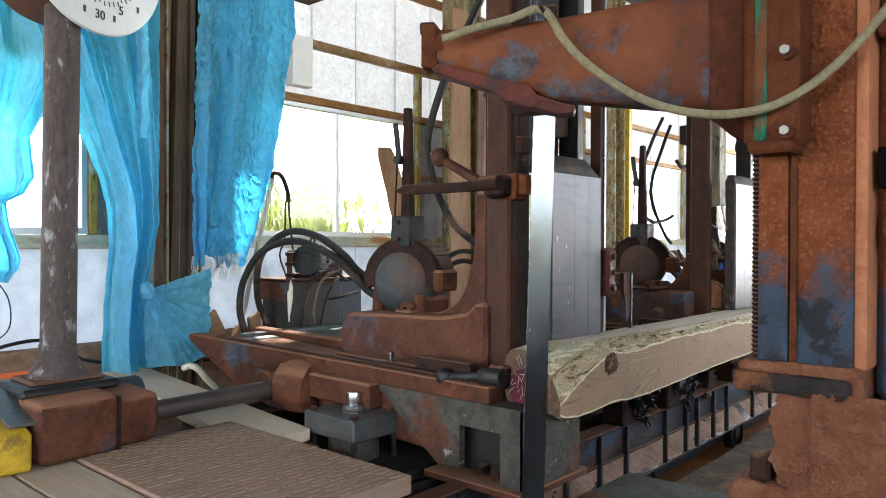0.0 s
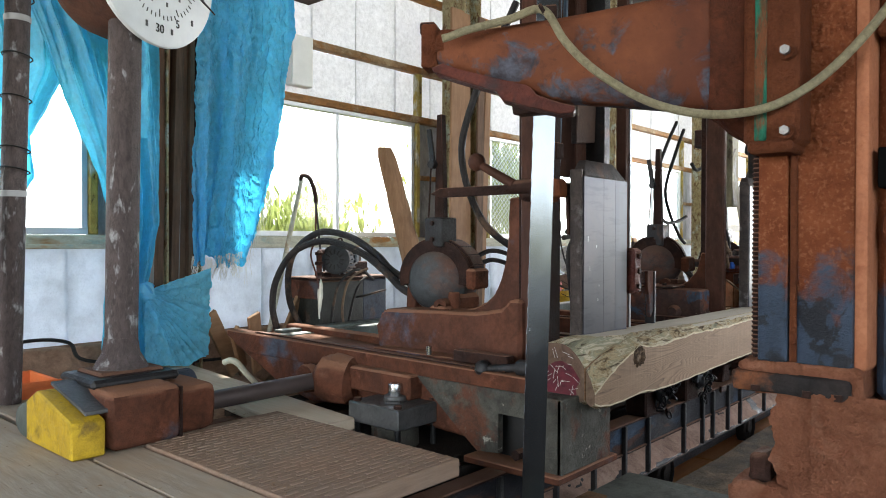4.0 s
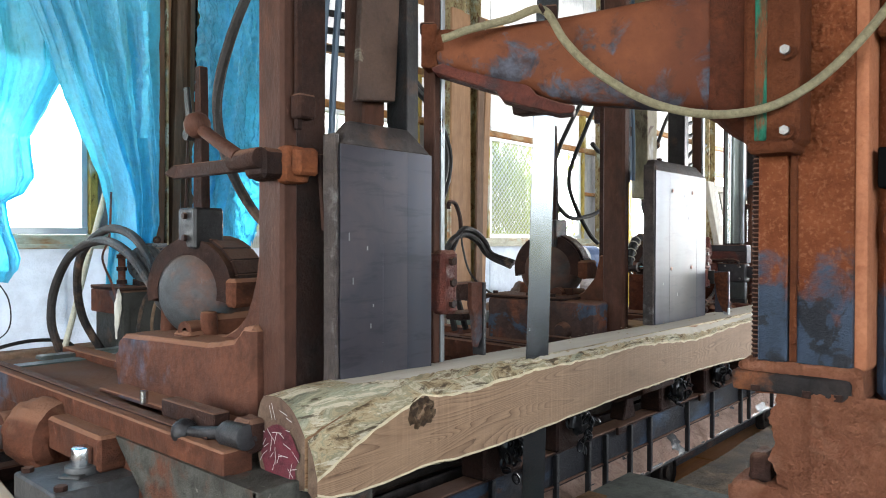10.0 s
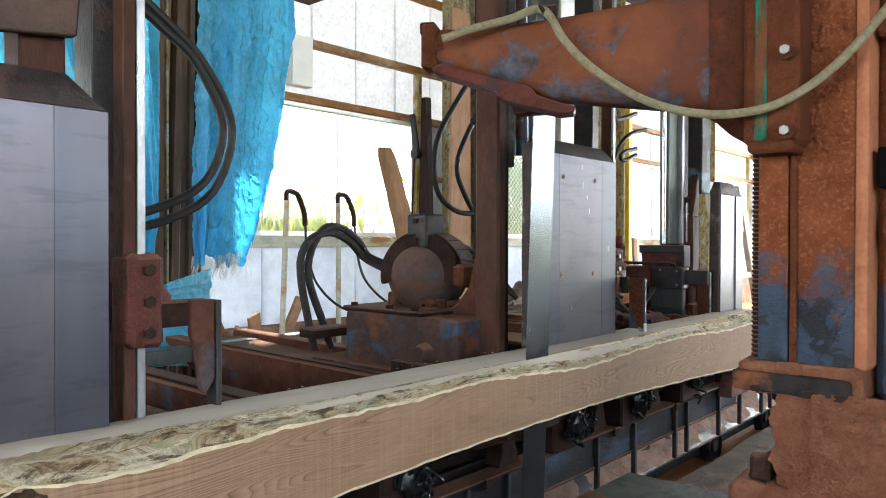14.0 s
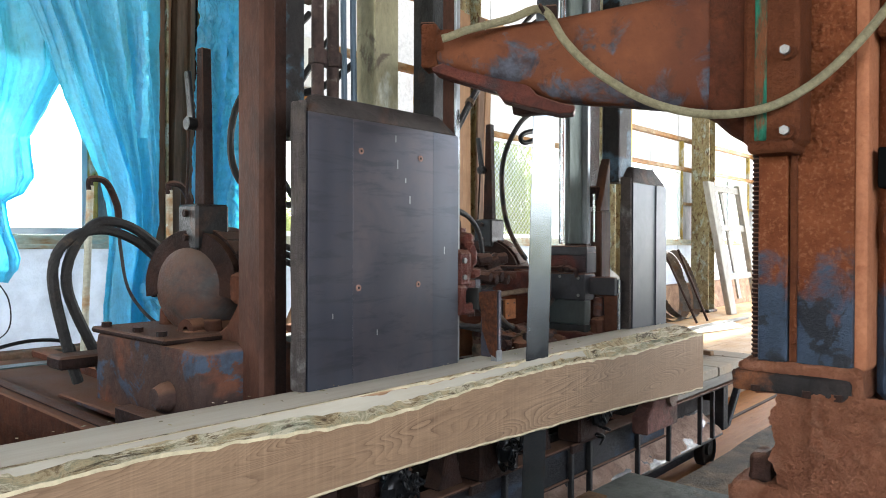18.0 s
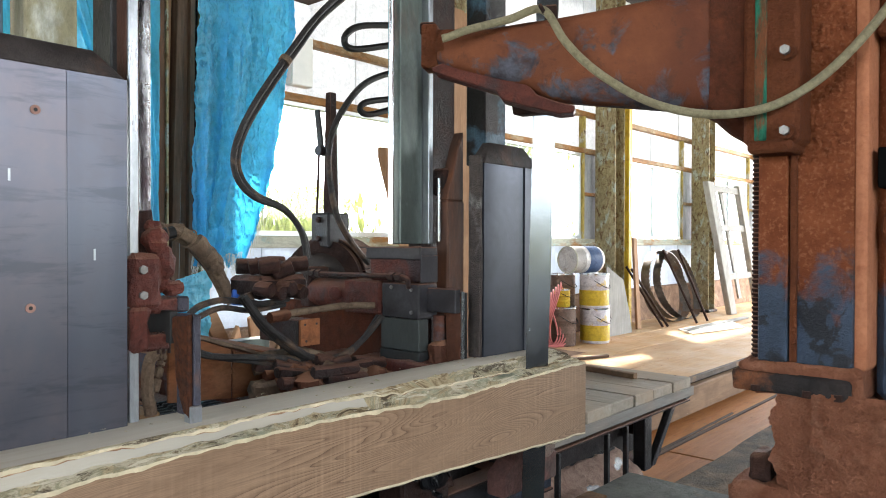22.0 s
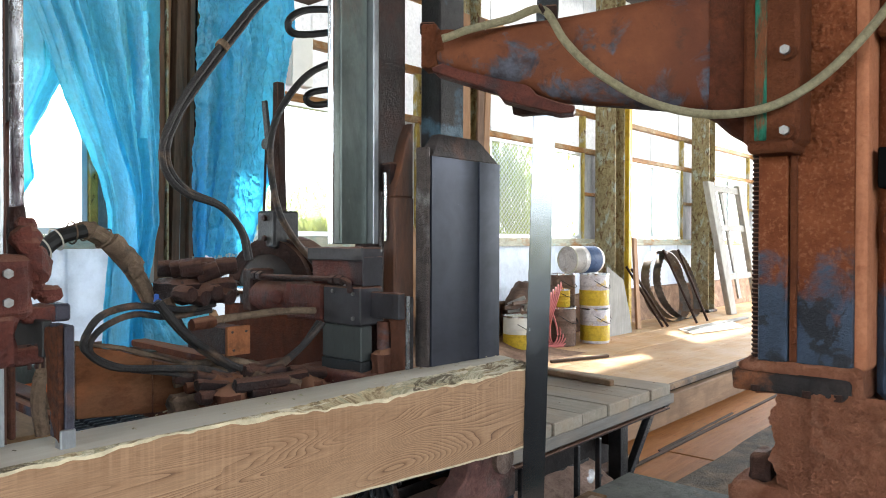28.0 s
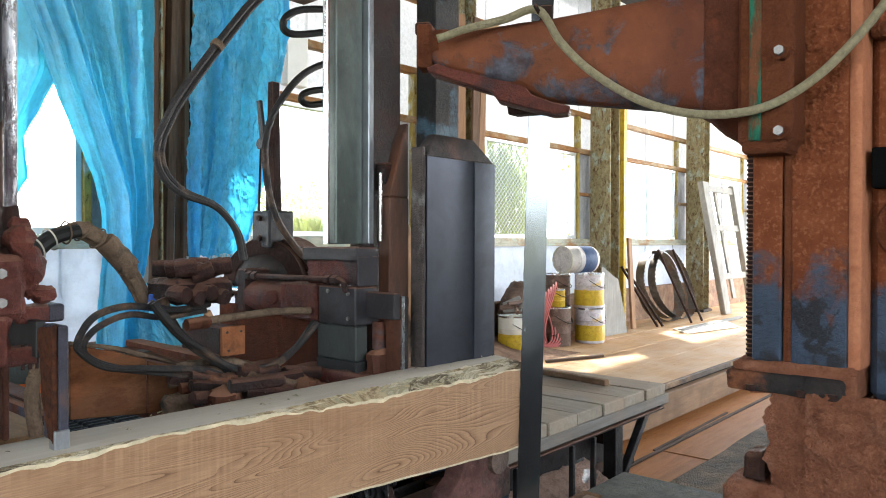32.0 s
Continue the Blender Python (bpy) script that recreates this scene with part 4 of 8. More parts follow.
def build_right_corner():
    can(6.72, 3.82, 0, .15, .35, TINLABEL, "white and yellow printed pail at the bottom of a stack", YELLOWPAINT)
    can(6.72, 3.83, .363, .15, .35, TINLABEL, "white and yellow printed pail standing on another", YELLOWPAINT)
    can(7.02, 3.98, 0, .15, .35, PINKTIN, "faded pink printed pail behind the stack")
    can(6.55, 4.12, 0, .15, .36, BROWNTIN, "dull brown metal pail")
    can(6.62, 4.16, .372, .14, .33, BROWNTIN, "scuffed grey-brown pail on another")
    can(6.30, 3.98, 0, .16, .38, BROWNTIN, "rusty brown drum on the deck")
    can(6.28, 3.95, .392, .085, .17, YELLOWPAINT, "small bright yellow tin on a drum")
    can(6.72, 3.98, .72, .14, .42, PAILWHITE, "white and blue pail with a rusty rim lying on its side", PAILBLUE, RUSTYWHITE, lying=True)
    can(5.62, 4.0, 0, .155, .34, CARDCREAM, "bucket with a yellow lower half, full of scrap", YELLOWPAINT)
    rnd = random.Random(3)
    for i in range(11):
        bm = bx(-.09, .09, -.012, .012, -.018, .018, .003)
        bmesh.ops.transform(bm, matrix=pose(5.62 + rnd.uniform(-.06, .06), 4.0 + rnd.uniform(-.06, .06), .40 + .008 * i, rnd.uniform(-30, 30), rnd.uniform(-25, 25), rnd.uniform(0, 180)), verts=bm.verts[:])
        solo("scrap_piece", bm, BROWNTIN if i % 2 else GREYWOOD, "bit of scrap metal heaped in the bucket", "scrap", "scrap in the bucket")
    # crumpled sacks and coiled red hose
    bm = ball((5.98, 4.22, .3), .26, None, (1, .6, 1.35), 26)
    for v in bm.verts:
        v.co += v.normal * (.07 * noise.noise(v.co * 7) + .03 * noise.noise(v.co * 19))
    solo("scrap_heap", bm, BROWNTIN, "crumpled brown scrap heaped against the wall", "scrap")
    for i in range(6):
        c = Vector((6.02 + .03 * i, 3.94 - .01 * i, .27 + .01 * i))
        r = .22 + .012 * i
        solo("hose_coil", tube([c + Vector((r * .55 * math.cos(a * math.tau / 14), .05 * math.sin(a * .9), r * 1.15 * math.sin(a * math.tau / 14))) for a in range(15)], .009, 6, 3), REDHOSE,
             "loop of thin faded red hose standing by the wall", "hose", "red hose loops")
    # grey cardboard leaning on the cans
    bm = prism([(7.05, 0), (7.72, 0), (7.66, .22), (7.50, .62), (7.12, .78)], "y", 3.9, 3.91, bev=.003)
    solo("cardboard_sheet", bm, GREYWOOD, "grey bent sheet leaning beside the pails", "sheet")
    # coiled saw blades
    for i, (xc, yc, lean, r) in enumerate(((8.90, 3.96, .16, .455), (9.40, 4.0, .18, .46), (9.16, 4.08, .12, .44))):
        bm = bmesh.new()
        rows = []
        for k in range(97):
            a = math.tau * k / 96
            c = Vector((xc + r * math.cos(a) * 1.22 - .10 * math.sin(a), yc + lean * .5 * (1 + math.sin(a)) + .03 * math.sin(2 * a + i), .475 + r * math.sin(a)))
            w = Vector((.22, -.97, .12)).normalized() * .046
            tooth = .012 if k % 2 else 0
            n = Vector((math.cos(a), 0, math.sin(a))) * .002
            rows.append([bm.verts.new(q) for q in (c - w, c + w + w.normalized() * tooth, c + w + w.normalized() * tooth + n, c - w + n)])
        for g, h in zip(rows, rows[1:]):
            for k in range(4):
                bm.faces.new((g[k], g[(k + 1) % 4], h[(k + 1) % 4], h[k]))
        solo("coiled_saw_blade", bm, OLDBLADE, "old band-saw blade coiled and leaning on the wall", "saw blade", "coiled saw blades", smooth=True)
    for i, (x0, x1, y0, l) in enumerate(((8.05, 8.42, 3.85, .75), (8.12, 8.5, 3.82, .72), (8.75, 9.1, 3.70, .95), (9.2, 9.45, 3.7, .95), (8.22, 8.05, 4.25, 1.5))):
        solo("iron_bar", cyl((x1, y0, .01), (x0, y0 + .3, l), .016, n=8), RUSTDARK if i < 4 else RAWWOOD, "thin bar leaning against the wall", "bar", "bars leaning by the blades")
    solo("ladder_plank", prism([(8.02, 0), (8.12, 0), (7.98, 1.1), (7.9, 1.1)], "y", 3.98, 4.01, bev=.003), RAWWOOD, "pale board leaning by the yellow post", "board")
    # tall grey timber frame leaning at the wall
    fr = thing("timber_frame", (10.6, 3.8, 0), "grey timber frame with crossbars leaning upright", "frame")
    for s in (0, 1):
        dx = 1.15 * s
        part("stile", prism([(10.55 + dx, 0), (10.78 + dx, 0), (9.86 + dx, 1.87), (9.64 + dx, 1.87)], "y", 3.78, 3.86, bev=.006), GREYWOOD, fr)
    for z in (.55, 1.25, 1.79):
        x = 10.68 - .92 * z / 1.87
        part("crossbar", bx(x, x + 1.1, 3.80, 3.85, z - .045, z + .045, .005), GREYWOOD, fr)
    part("brace", prism([(10.25, 1.8), (10.38, 1.8), (11.2, .2), (11.08, .2)], "y", 3.86, 3.89, bev=.004), GREYWOOD, fr)
    # flat boards and a sheet on the deck
    solo("flat_board", bx(8.2, 10.2, 3.42, 3.5, .004, .028, .004), GREYWOOD, "thin board lying on the deck", "board")
    solo("flat_sheet", prism([(8.29, 3.60), (9.77, 3.54), (9.06, 3.09), (7.99, 3.30)], "z", .004, .016, bev=.003), CARDCREAM, "pale sheet lying on the sunlit deck", "sheet")
    solo("stick", prism([(5.3, 3.45), (5.28, 3.42), (5.9, 3.205), (5.92, 3.24)], "z", .002, .026, bev=.003), DARKWOOD_X, "dark stick lying on the deck", "stick")


build_wall_things()
build_right_corner()

# ---------------------------------------------------------------- the band saw


def build_saw():
    # blade, running upright through the log's kerf
    bm = bmesh.new()
    blade = thing("band_saw_blade", (2.1, 1.427, -.44), "wide bright steel band-saw blade running upright", "saw blade")
    teeth = bmesh.new()
    n = 116
    for mesh, a, b in ((bm, .016, .138), (teeth, 0, .0158)):
        rows = []
        for i in range(n + 1):
            z = -.44 + 4.0 * i / n
            x = 2.045 + .047 * (z - .7)
            lead = .003 if a == 0 and i % 2 else a
            rows.append([mesh.verts.new(q) for q in ((x + lead, 1.4262, z), (x + b, 1.4262, z), (x + b, 1.4278, z), (x + lead, 1.4278, z))])
        for g, h in zip(rows, rows[1:]):
            for k in range(4):
                mesh.faces.new((g[k], g[(k + 1) % 4], h[(k + 1) % 4], h[k]))
    part("band", bm, BLADE, blade, smooth=False)
    part("toothed_edge", teeth, BLADE, blade, "row of saw teeth", smooth=False)

    # guide arm, from the slide to beyond the blade
    arm = thing("guide_arm", (2.2, .8, 1.3), "rusty guide arm over blue paint, reaching out to the blade", "saw arm")
    R, T = Vector((2.25, .70)), Vector((1.74, 1.60))
    d = (T - R)
    side = Vector((-d.y, d.x)).normalized()

    def cross(u, zt, zb, w, rr):
        c = R + d * u
        out = []
        for k in range(28):
            a = math.tau * (k + .5) / 28
            sx, sz = math.copysign(abs(math.cos(a)) ** .62, math.cos(a)), math.copysign(abs(math.sin(a)) ** .62, math.sin(a))
            p = c + side * w * sx
            out.append((p.x, p.y, (zt + zb) / 2 + (zt - zb) / 2 * sz))
        return out
    bm = bmesh.new()
    rings = []
    for u, zt, zb, w in ((.16, 1.815, 1.432, .086), (.19, 1.807, 1.436, .095), (.21, 1.80, 1.44, .097), (.3, 1.785, 1.452, .09), (.5, 1.755, 1.475, .085), (.62, 1.74, 1.49, .08), (.69, 1.735, 1.53, .08), (.80, 1.722, 1.56, .072), (.90, 1.715, 1.59, .066), (.94, 1.708, 1.602, .058), (.965, 1.695, 1.618, .044), (.98, 1.675, 1.635, .02)):
        rings.append([bm.verts.new(q) for q in cross(u, zt, zb, w, 0)])
    for g, h in zip(rings, rings[1:]):
        for k in range(28):
            bm.faces.new((g[k], g[(k + 1) % 28], h[(k + 1) % 28], h[k]))
    bm.faces.new(rings[0])
    bm.faces.new(rings[-1][::-1])
    part("arm_casting", bm, ARMCAST, arm)
    # root of the arm, its shade painted by a darker red
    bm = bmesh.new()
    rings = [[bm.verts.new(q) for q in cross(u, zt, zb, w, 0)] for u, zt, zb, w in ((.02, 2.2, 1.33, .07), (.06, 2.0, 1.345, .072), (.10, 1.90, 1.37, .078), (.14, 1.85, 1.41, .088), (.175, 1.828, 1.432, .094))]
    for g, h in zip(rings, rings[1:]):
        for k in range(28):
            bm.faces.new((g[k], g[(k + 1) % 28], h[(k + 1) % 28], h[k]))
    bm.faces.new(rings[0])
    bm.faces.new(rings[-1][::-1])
    part("arm_root", bm, REDSHADE, arm, "root of the arm, its shade put into a dark red")
    ang = math.degrees(math.atan2(d.y, d.x)) - 90
    rot = pose(0, 0, 0, 0, 0, ang)

    def along(u, off, z):
        p = R + d * u + side * off
        return Vector((p.x, p.y, z))

    def block(u, off, z, sx, sy, sz, bev=.005):
        c = along(u, off, z)
        return bx(c.x - sx / 2, c.x + sx / 2, c.y - sy / 2, c.y + sy / 2, c.z - sz / 2, c.z + sz / 2, bev, turn=rot)
    part("end_flange", block(.993, 0, 1.676, .09, .05, .14), ARMRUST, arm, "bolted end flange")
    part("end_clip", block(1.0, 0, 1.735, .07, .05, .04), RUSTDARK, arm)
    part("rope_hook", block(.62, .02, 1.76, .03, .04, .05), RUSTDARK, arm)
    part("wheel_cap", lathe([(0, .075), (.04, .07), (.055, .04), (.058, 0), (0, 0)], along(.94, -.0, 1.655), (0, 0, 1), 20), ARMRUST, arm)
    # guide shoe under the arm
    sh = prism([(.985, 1.605), (.979, 1.59), (.88, 1.555), (.783, 1.522), (.765, 1.494), (.68, 1.468), (.593, 1.444), (.55, 1.447), (.546, 1.467), (.60, 1.482), (.661, 1.507), (.70, 1.56), (.80, 1.58), (.93, 1.625)], "y", -.045, .045, bev=.004)
    for v in sh.verts:
        v.co = along(v.co.x, v.co.y, v.co.z)
    part("guide_shoe", sh, REDDARK, arm, "dark red guide shoe round the blade")
    bm = prism([(-.08, 0), (.06, 0), (.05, -.05), (-.05, -.055)], "x", -.03, .03, bev=.004)
    bmesh.ops.transform(bm, matrix=Matrix.Translation(Vector((2.03, 1.405, 1.53))), verts=bm.verts[:])
    part("guide_block", bm, RUSTDARK, arm)
    # slide on the column with the green edge
    part("slide_block", bx(2.125, 2.36, .585, .735, 1.325, 2.5, .012), ARMRUST, arm, "rust-coloured slide block")
    part("slide_edge", bx(2.117, 2.127, .668, .700, 1.335, 2.5, .003), GREEN, arm, "green painted edge strip")
    part("slide_foot", bx(2.115, 2.36, .60, .72, 1.30, 1.337, .01), ARMRUST, arm)
    for z in (1.572, 1.354):
        b = part("bolt", cyl((2.127, .612, z), (2.10, .612, z), .022, n=18), ARMRUST, arm)
        part("bolt_head", cyl((2.10, .612, z), (2.078, .609, z), .0135, n=6), BOLTSTEEL, b, "bright steel bolt head")
    # column: blue paint under rust, slide way, screw, base plate
    col = thing("saw_column", (2.35, .5, -.44), "blue-painted saw column caked in rust-coloured sawdust", "saw frame")
    part("column_face", bx(2.25, 2.55, .475, .665, .69, 3.4, .012, segs=2), POSTMAT, col)
    crust = bmesh.new()
    bmesh.ops.create_grid(crust, x_segments=56, y_segments=340, size=.5)
    for v in crust.verts:
        y, z = .5715 + v.co.x * .176, 1.62 + v.co.y * 1.2
        e = min(1, (.5 - abs(v.co.x)) * 14) * min(1, max(.05, (z - 1.12 + .14 * noise.noise((y * 9, z * 9, 5))) * 6))
        d = .017 * max(0, 1 - 1.9 * noise.voronoi((y * 56, z * 56, 1))[0][0]) * (.6 + noise.noise((y * 31, z * 31, 7))) + .005 * noise.noise((y * 150, z * 150, 3)) + .005 * noise.noise((y * 22, z * 22, 2))
        v.co = Vector((2.2475 - e * (.003 + d), y, z))
    part("dust_crust", crust, POSTMAT, col, "granular crust of rust-coloured dust")
    part("column_corner", bx(2.262, 2.5, .44, .478, .69, 3.4, .014, segs=2), LITRUST, col, "column corner in a paler orange that paints the light on it")
    part("slide_way", bx(2.225, 2.36, .640, .722, .70, 3.4, .005), POSTMAT, col)
    part("way_gib", bx(2.232, 2.25, .618, .636, .70, 3.4, .004), ARMRUST, col)
    bm = bmesh.new()
    prof = []
    z = .69
    while z < 1.34:
        prof += [(.0105, z), (.0145, z + .004), (.0145, z + .008), (.0105, z + .012)]
        z += .014
    lathe([(0, .68)] + prof + [(0, 1.35)], (2.28, .742, 0), (0, 0, 1), 14, bm)
    part("lead_screw", bm, RUSTDARK, col, "dark threaded lead screw")
    part("base_plate", rough(bx(2.205, 2.28, .475, .79, .608, .668, .012, segs=2), .004, 5), BASEBLACK, col, "black base plate")
    part("base_fill", rough(bx(2.235, 2.62, .45, .74, .60, .70, .01), .005, 5), SAWDUST, col)
    part("screw_foot", rough(bx(2.215, 2.4, .60, .775, .664, .70, .012), .007, 6), SAWDUST, col)
    for y in (.50, .58, .72):
        part("plate_bolt", cyl((2.21, y, .612), (2.21, y, .63), .016, n=6), RUSTDARK, col)
    # frame body to the side and the caked pedestal below
    bm = bx(2.36, 3.0, -1.2, .44, .60, 3.4, .02)
    part("frame_body", bm, POSTMAT, col)
    part("frame_rib", bx(2.30, 2.37, .24, .435, 1.62, 1.66, .01), ARMRUST, col)
    # black block painting the dark of the frame's opening
    part("frame_window", bx(2.285, 2.36, .20, .425, 1.20, 1.312, .004), HOLESHADE, col, "black block set in as the shade of the frame's opening")
    part("hub", lathe([(0, .06), (.035, .06), (.05, .035), (.09, .03), (.10, 0), (0, 0)], (2.36, .33, 1.09), (-1, 0, 0), 24), ARMRUST, col)

    bm = bmesh.new()
    rows = []
    for i in range(191):
        z = -.44 + 1.07 * i / 190
        line = []
        spread = .10 * max(0, (.16 - z)) / .4 + (.09 if z < .10 else 0)
        for j in range(241):
            # round the pedestal from its far side across the face
            s = j / 240
            if s < .3:
                p = Vector((2.75 - .53 * s / .3, .685 + spread, z))
                nrm = Vector((0, 1, 0))
            else:
                p = Vector((2.22 - spread * .3, .685 + spread - (s - .3) / .7 * 1.3, z))
                nrm = Vector((-1, 0, 0))
            if .24 < s < .36:
                nrm = Vector((-.7, .7, 0))
                p += nrm * -.02
            lump = .022 * noise.noise(p * 5) + .012 * (1 - 2.5 * abs(noise.noise(p * 11))) + .010 * noise.noise(p * 27) + .019 * max(0, 1 - 1.8 * noise.voronoi(p * 48)[0][0]) * (.7 + noise.noise(p * 19)) + .006 * noise.noise(p * 90)
            line.append(bm.verts.new(p + nrm * lump))
        rows.append(line)
    for g, h in zip(rows, rows[1:]):
        for k in range(240):
            bm.faces.new((g[k], g[k + 1], h[k + 1], h[k]))
    ped = part("pedestal", bm, SAWDUST, col, "pedestal thickly caked with orange sawdust")
    part("pedestal_core", bx(2.26, 3.0, -1.2, .63, -.44, .60, .02), ARMRUST, col)
    part("foot_ledge", rough(bx(2.19, 2.5, .63, .80, -.10, .335, .02), .012, 8), SAWDUST, col)
    part("foot_lug", rough(bx(2.24, 2.34, .69, .75, .33, .42, .012), .006, 4), RUSTDARK, col)

    # hose sagging in front of the arm
    h = thing("hose", (1.95, .95, 1.4), "braided beige air hose sagging across the arm", "hose")
    part("tube", tube([(1.655, 1.47, 1.668), (1.67, 1.448, 1.675), (1.706, 1.402, 1.695), (1.786, 1.312, 1.726), (1.811, 1.209, 1.739), (1.831, 1.14, 1.633), (1.878, 1.055, 1.537), (1.956, .935, 1.451), (2.033, .801, 1.412),
                       (2.088, .665, 1.419), (2.138, .563, 1.474), (2.188, .478, 1.561), (2.235, .397, 1.676), (2.242, .344, 1.77), (2.26, .2, 2.1)], .0125, 10, 7), BEIGE, h)
    part("wire_tie", lathe([(.017, -.006), (.021, 0), (.017, .006)], (1.811, 1.209, 1.739), (.2, -.5, .3), 10), RUSTDARK, h)
    # floor covers in front of the blade
    solo("brown_plate", bx(2.2, 2.68, 1.46, 1.55, -.02, .004, .005), CARDBROWN_D, "brown sawdust-stained board by the blade", "board")
    solo("cover_plate", bx(2.42, 3.04, 1.02, 1.55, -.03, -.003, .006), GREYGREEN_D, "dusty grey-green steel cover plate on the pit edge", "cover plate")
    solo("pit_kerb", rough(bx(2.0, 9.0, .78, 1.475, -.44, -.10, .02), .012, 30, 5), KERB, "dark rough concrete kerb beside the track", "kerb")
    for y in (1.64, 2.86):
        solo("track_rail", bx(-6, 16, y - .025, y + .025, -.385, -.36, .006), RUSTDARK, "rusty carriage rail on the pit floor", "rail", "carriage rails")


CARDBROWN_D = worn("stained_board", (.24, .13, .06), (.13, .07, .035), None, .5, 6, .85)
BASEBLACK = worn("dusty_black_plate", (.045, .035, .032), (.022, .02, .02), (.20, .075, .035), .6, 7, .9, 0, .5)
KERB = worn("dusty_dark_kerb", (.12, .09, .06), (.05, .038, .028), (.17, .12, .075), .55, 7, .9, 0, .8)
GREYGREEN_D = worn("dusty_green_plate", (.13, .14, .12), (.07, .07, .06), (.2, .15, .1), .6, 6, .75)
build_saw()

# ---------------------------------------------------------------- the carriage and what rides on it


def build_carriage():
    fr = thing("log_carriage", (3.6, 2.2, -.17), "rusty steel log carriage frame on rails", "carriage", carried=True)
    part("side_beam", bx(-.35, 6.1, 1.70, 1.716, .0, .136, .003), BEAMDARK, fr, "dark channel web with worn blue paint")
    part("side_flange", bx(-.35, 7.52, 1.682, 1.775, .136, .150, .004), RUSTDARK, fr)
    part("bottom_flange", bx(-.35, 6.1, 1.69, 1.775, -.012, .0, .003), RUSTDARK, fr)
    part("web_plate", bx(.35, 7.4, 1.885, 1.90, -.14, .13, .004), WEBGREY, fr, "dusty grey-brown web plate")
    part("lower_beam", bx(.35, 7.4, 1.80, 1.95, -.16, -.12, .005), RUSTDARK, fr)
    part("rear_beam", bx(-.6, 7.5, 2.98, 3.06, .05, .21, .006), RUSTDARK, fr)
    for x in (.62, .86, 1.14, 1.33, 1.54, 1.86, 2.16, 2.42, 2.87, 3.14, 3.30, 3.55, 3.77, 4.25, 4.62, 5.11, 5.27, 5.75, 6.12, 6.55, 6.74):
        part("stub", bx(x, x + .022, 1.676, 1.70, -.15, .137, .003), STEELDARK, fr)
    for x in (.6, 1.9, 3.2, 4.5, 5.8, 7.1):
        part("cross_beam", bx(x, x + .09, 1.78, 3.0, .0, .12, .005), RUSTDARK, fr)
    for x in (.75, 2.08, 2.77, 4.13, 5.86, 6.85):
        for y in (1.775, 2.9):
            part("wheel", lathe([(0, -.035), (.035, -.035), (.04, -.018), (.095, -.018), (.10, -.035), (.105, -.035), (.11, -.03), (.11, .02), (.10, .03), (0, .03)], (x, y, -.25), (0, 1, 0), 36), WHEELBLACK, fr)
    part("shelf_plate", prism([(1.715, -.165), (1.884, -.05), (1.884, -.07), (1.715, -.185)], "x", .5, 7.0, bev=.003), STEELDARK, fr)
    bm = bmesh.new()
    rows = [[bm.verts.new((x, 1.714 + .17 * j / 9, -.158 + .115 * j / 9 + .016 * noise.noise((x * 5, j * .3, 1)) + .010 * noise.noise((x * 17, j * .8, 2)) - (.012 if j in (0, 9) else 0))) for j in range(10)] for x in [.5 + 6.5 * i / 260 for i in range(261)]]
    for g, h in zip(rows, rows[1:]):
        for k in range(9):
            bm.faces.new((g[k], g[k + 1], h[k + 1], h[k]))
    part("sawdust_layer", bm, SAWDUSTPINK, fr, "uneven layer of pink sawdust on the shelf")
    # dark strip added for the shadow below the shelf, hiding the lit boards
    part("shelf_skirt", bx(.5, 7.0, 1.80, 1.84, -.29, -.13, .004), BEAMDARK, fr)
    # cast stools between the beam and the log
    for x in (2.55, 3.05, 3.62, 4.35, 4.95, 5.42):
        part("stool", prism([(x - .07, .15), (x + .07, .15), (x + .05, .20), (x + .03, .27), (x + .055, .31), (x + .055, .35), (x - .055, .35), (x - .055, .31), (x - .03, .27), (x - .05, .20)], "y", 1.72, 1.80, bev=.006), RUSTDARK, fr, "rusty cast stool")
    for x in (1.9, 2.62, 3.4, 4.4, 5.1):
        part("flange_lug", bx(x, x + .09, 1.668, 1.684, .115, .155, .004), RUSTDARK, fr)

    # plank decks
    lf = thing("carriage_deck", (.0, 3.0, .2), "grey plank deck at the carriage's tail, dusted with sawdust", "deck", carried=True)
    part("plank", bx(-.73, -.475, 1.86, 4.45, .228, .28, .006), DECKWOOD, lf)
    part("plank", bx(-.468, -.02, 2.02, 4.5, .228, .281, .006), DECKWOOD, lf)
    part("plank", bx(-.012, .183, 1.63, 2.74, .218, .279, .006), DECKWOOD, lf)
    part("plank", prism([(.70, 2.36), (1.0, 2.36), (1.25, 4.35), (1.02, 4.35)], "z", .232, .284, bev=.006), PALEPLANK, lf, "pale dusty plank")
    part("plank", bx(.02, .30, 3.2, 4.4, .224, .274, .006), DECKWOOD, lf)
    part("bearer", bx(-.7, 1.0, 2.3, 2.38, .14, .226, .005), RUSTDARK, lf)
    part("bearer", bx(-.7, 1.0, 4.0, 4.08, .14, .222, .005), RUSTDARK, lf)
    part("blue_beam", bx(-.66, -.56, 1.98, 4.2, .08, .222, .006), BLUEWORN, lf, "blue painted side beam")
    part("front_bearer", bx(-.7, .9, 1.95, 2.03, .03, .17, .006), RUSTDARK, lf)
    bm = bx(.19, .84, 1.63, 2.70, .225, .288, .005)
    tp = thing("tread_plate", (.4, 2.1, .26), "brown grooved tread board on the deck", "tread board", carried=True)
    part("board", bm, DECKBROWN, tp)
    for i in range(33):
        y = 1.65 + i * .031
        for k in range(9):
            x = .205 + .07 * k + (.02 if i % 2 else 0)
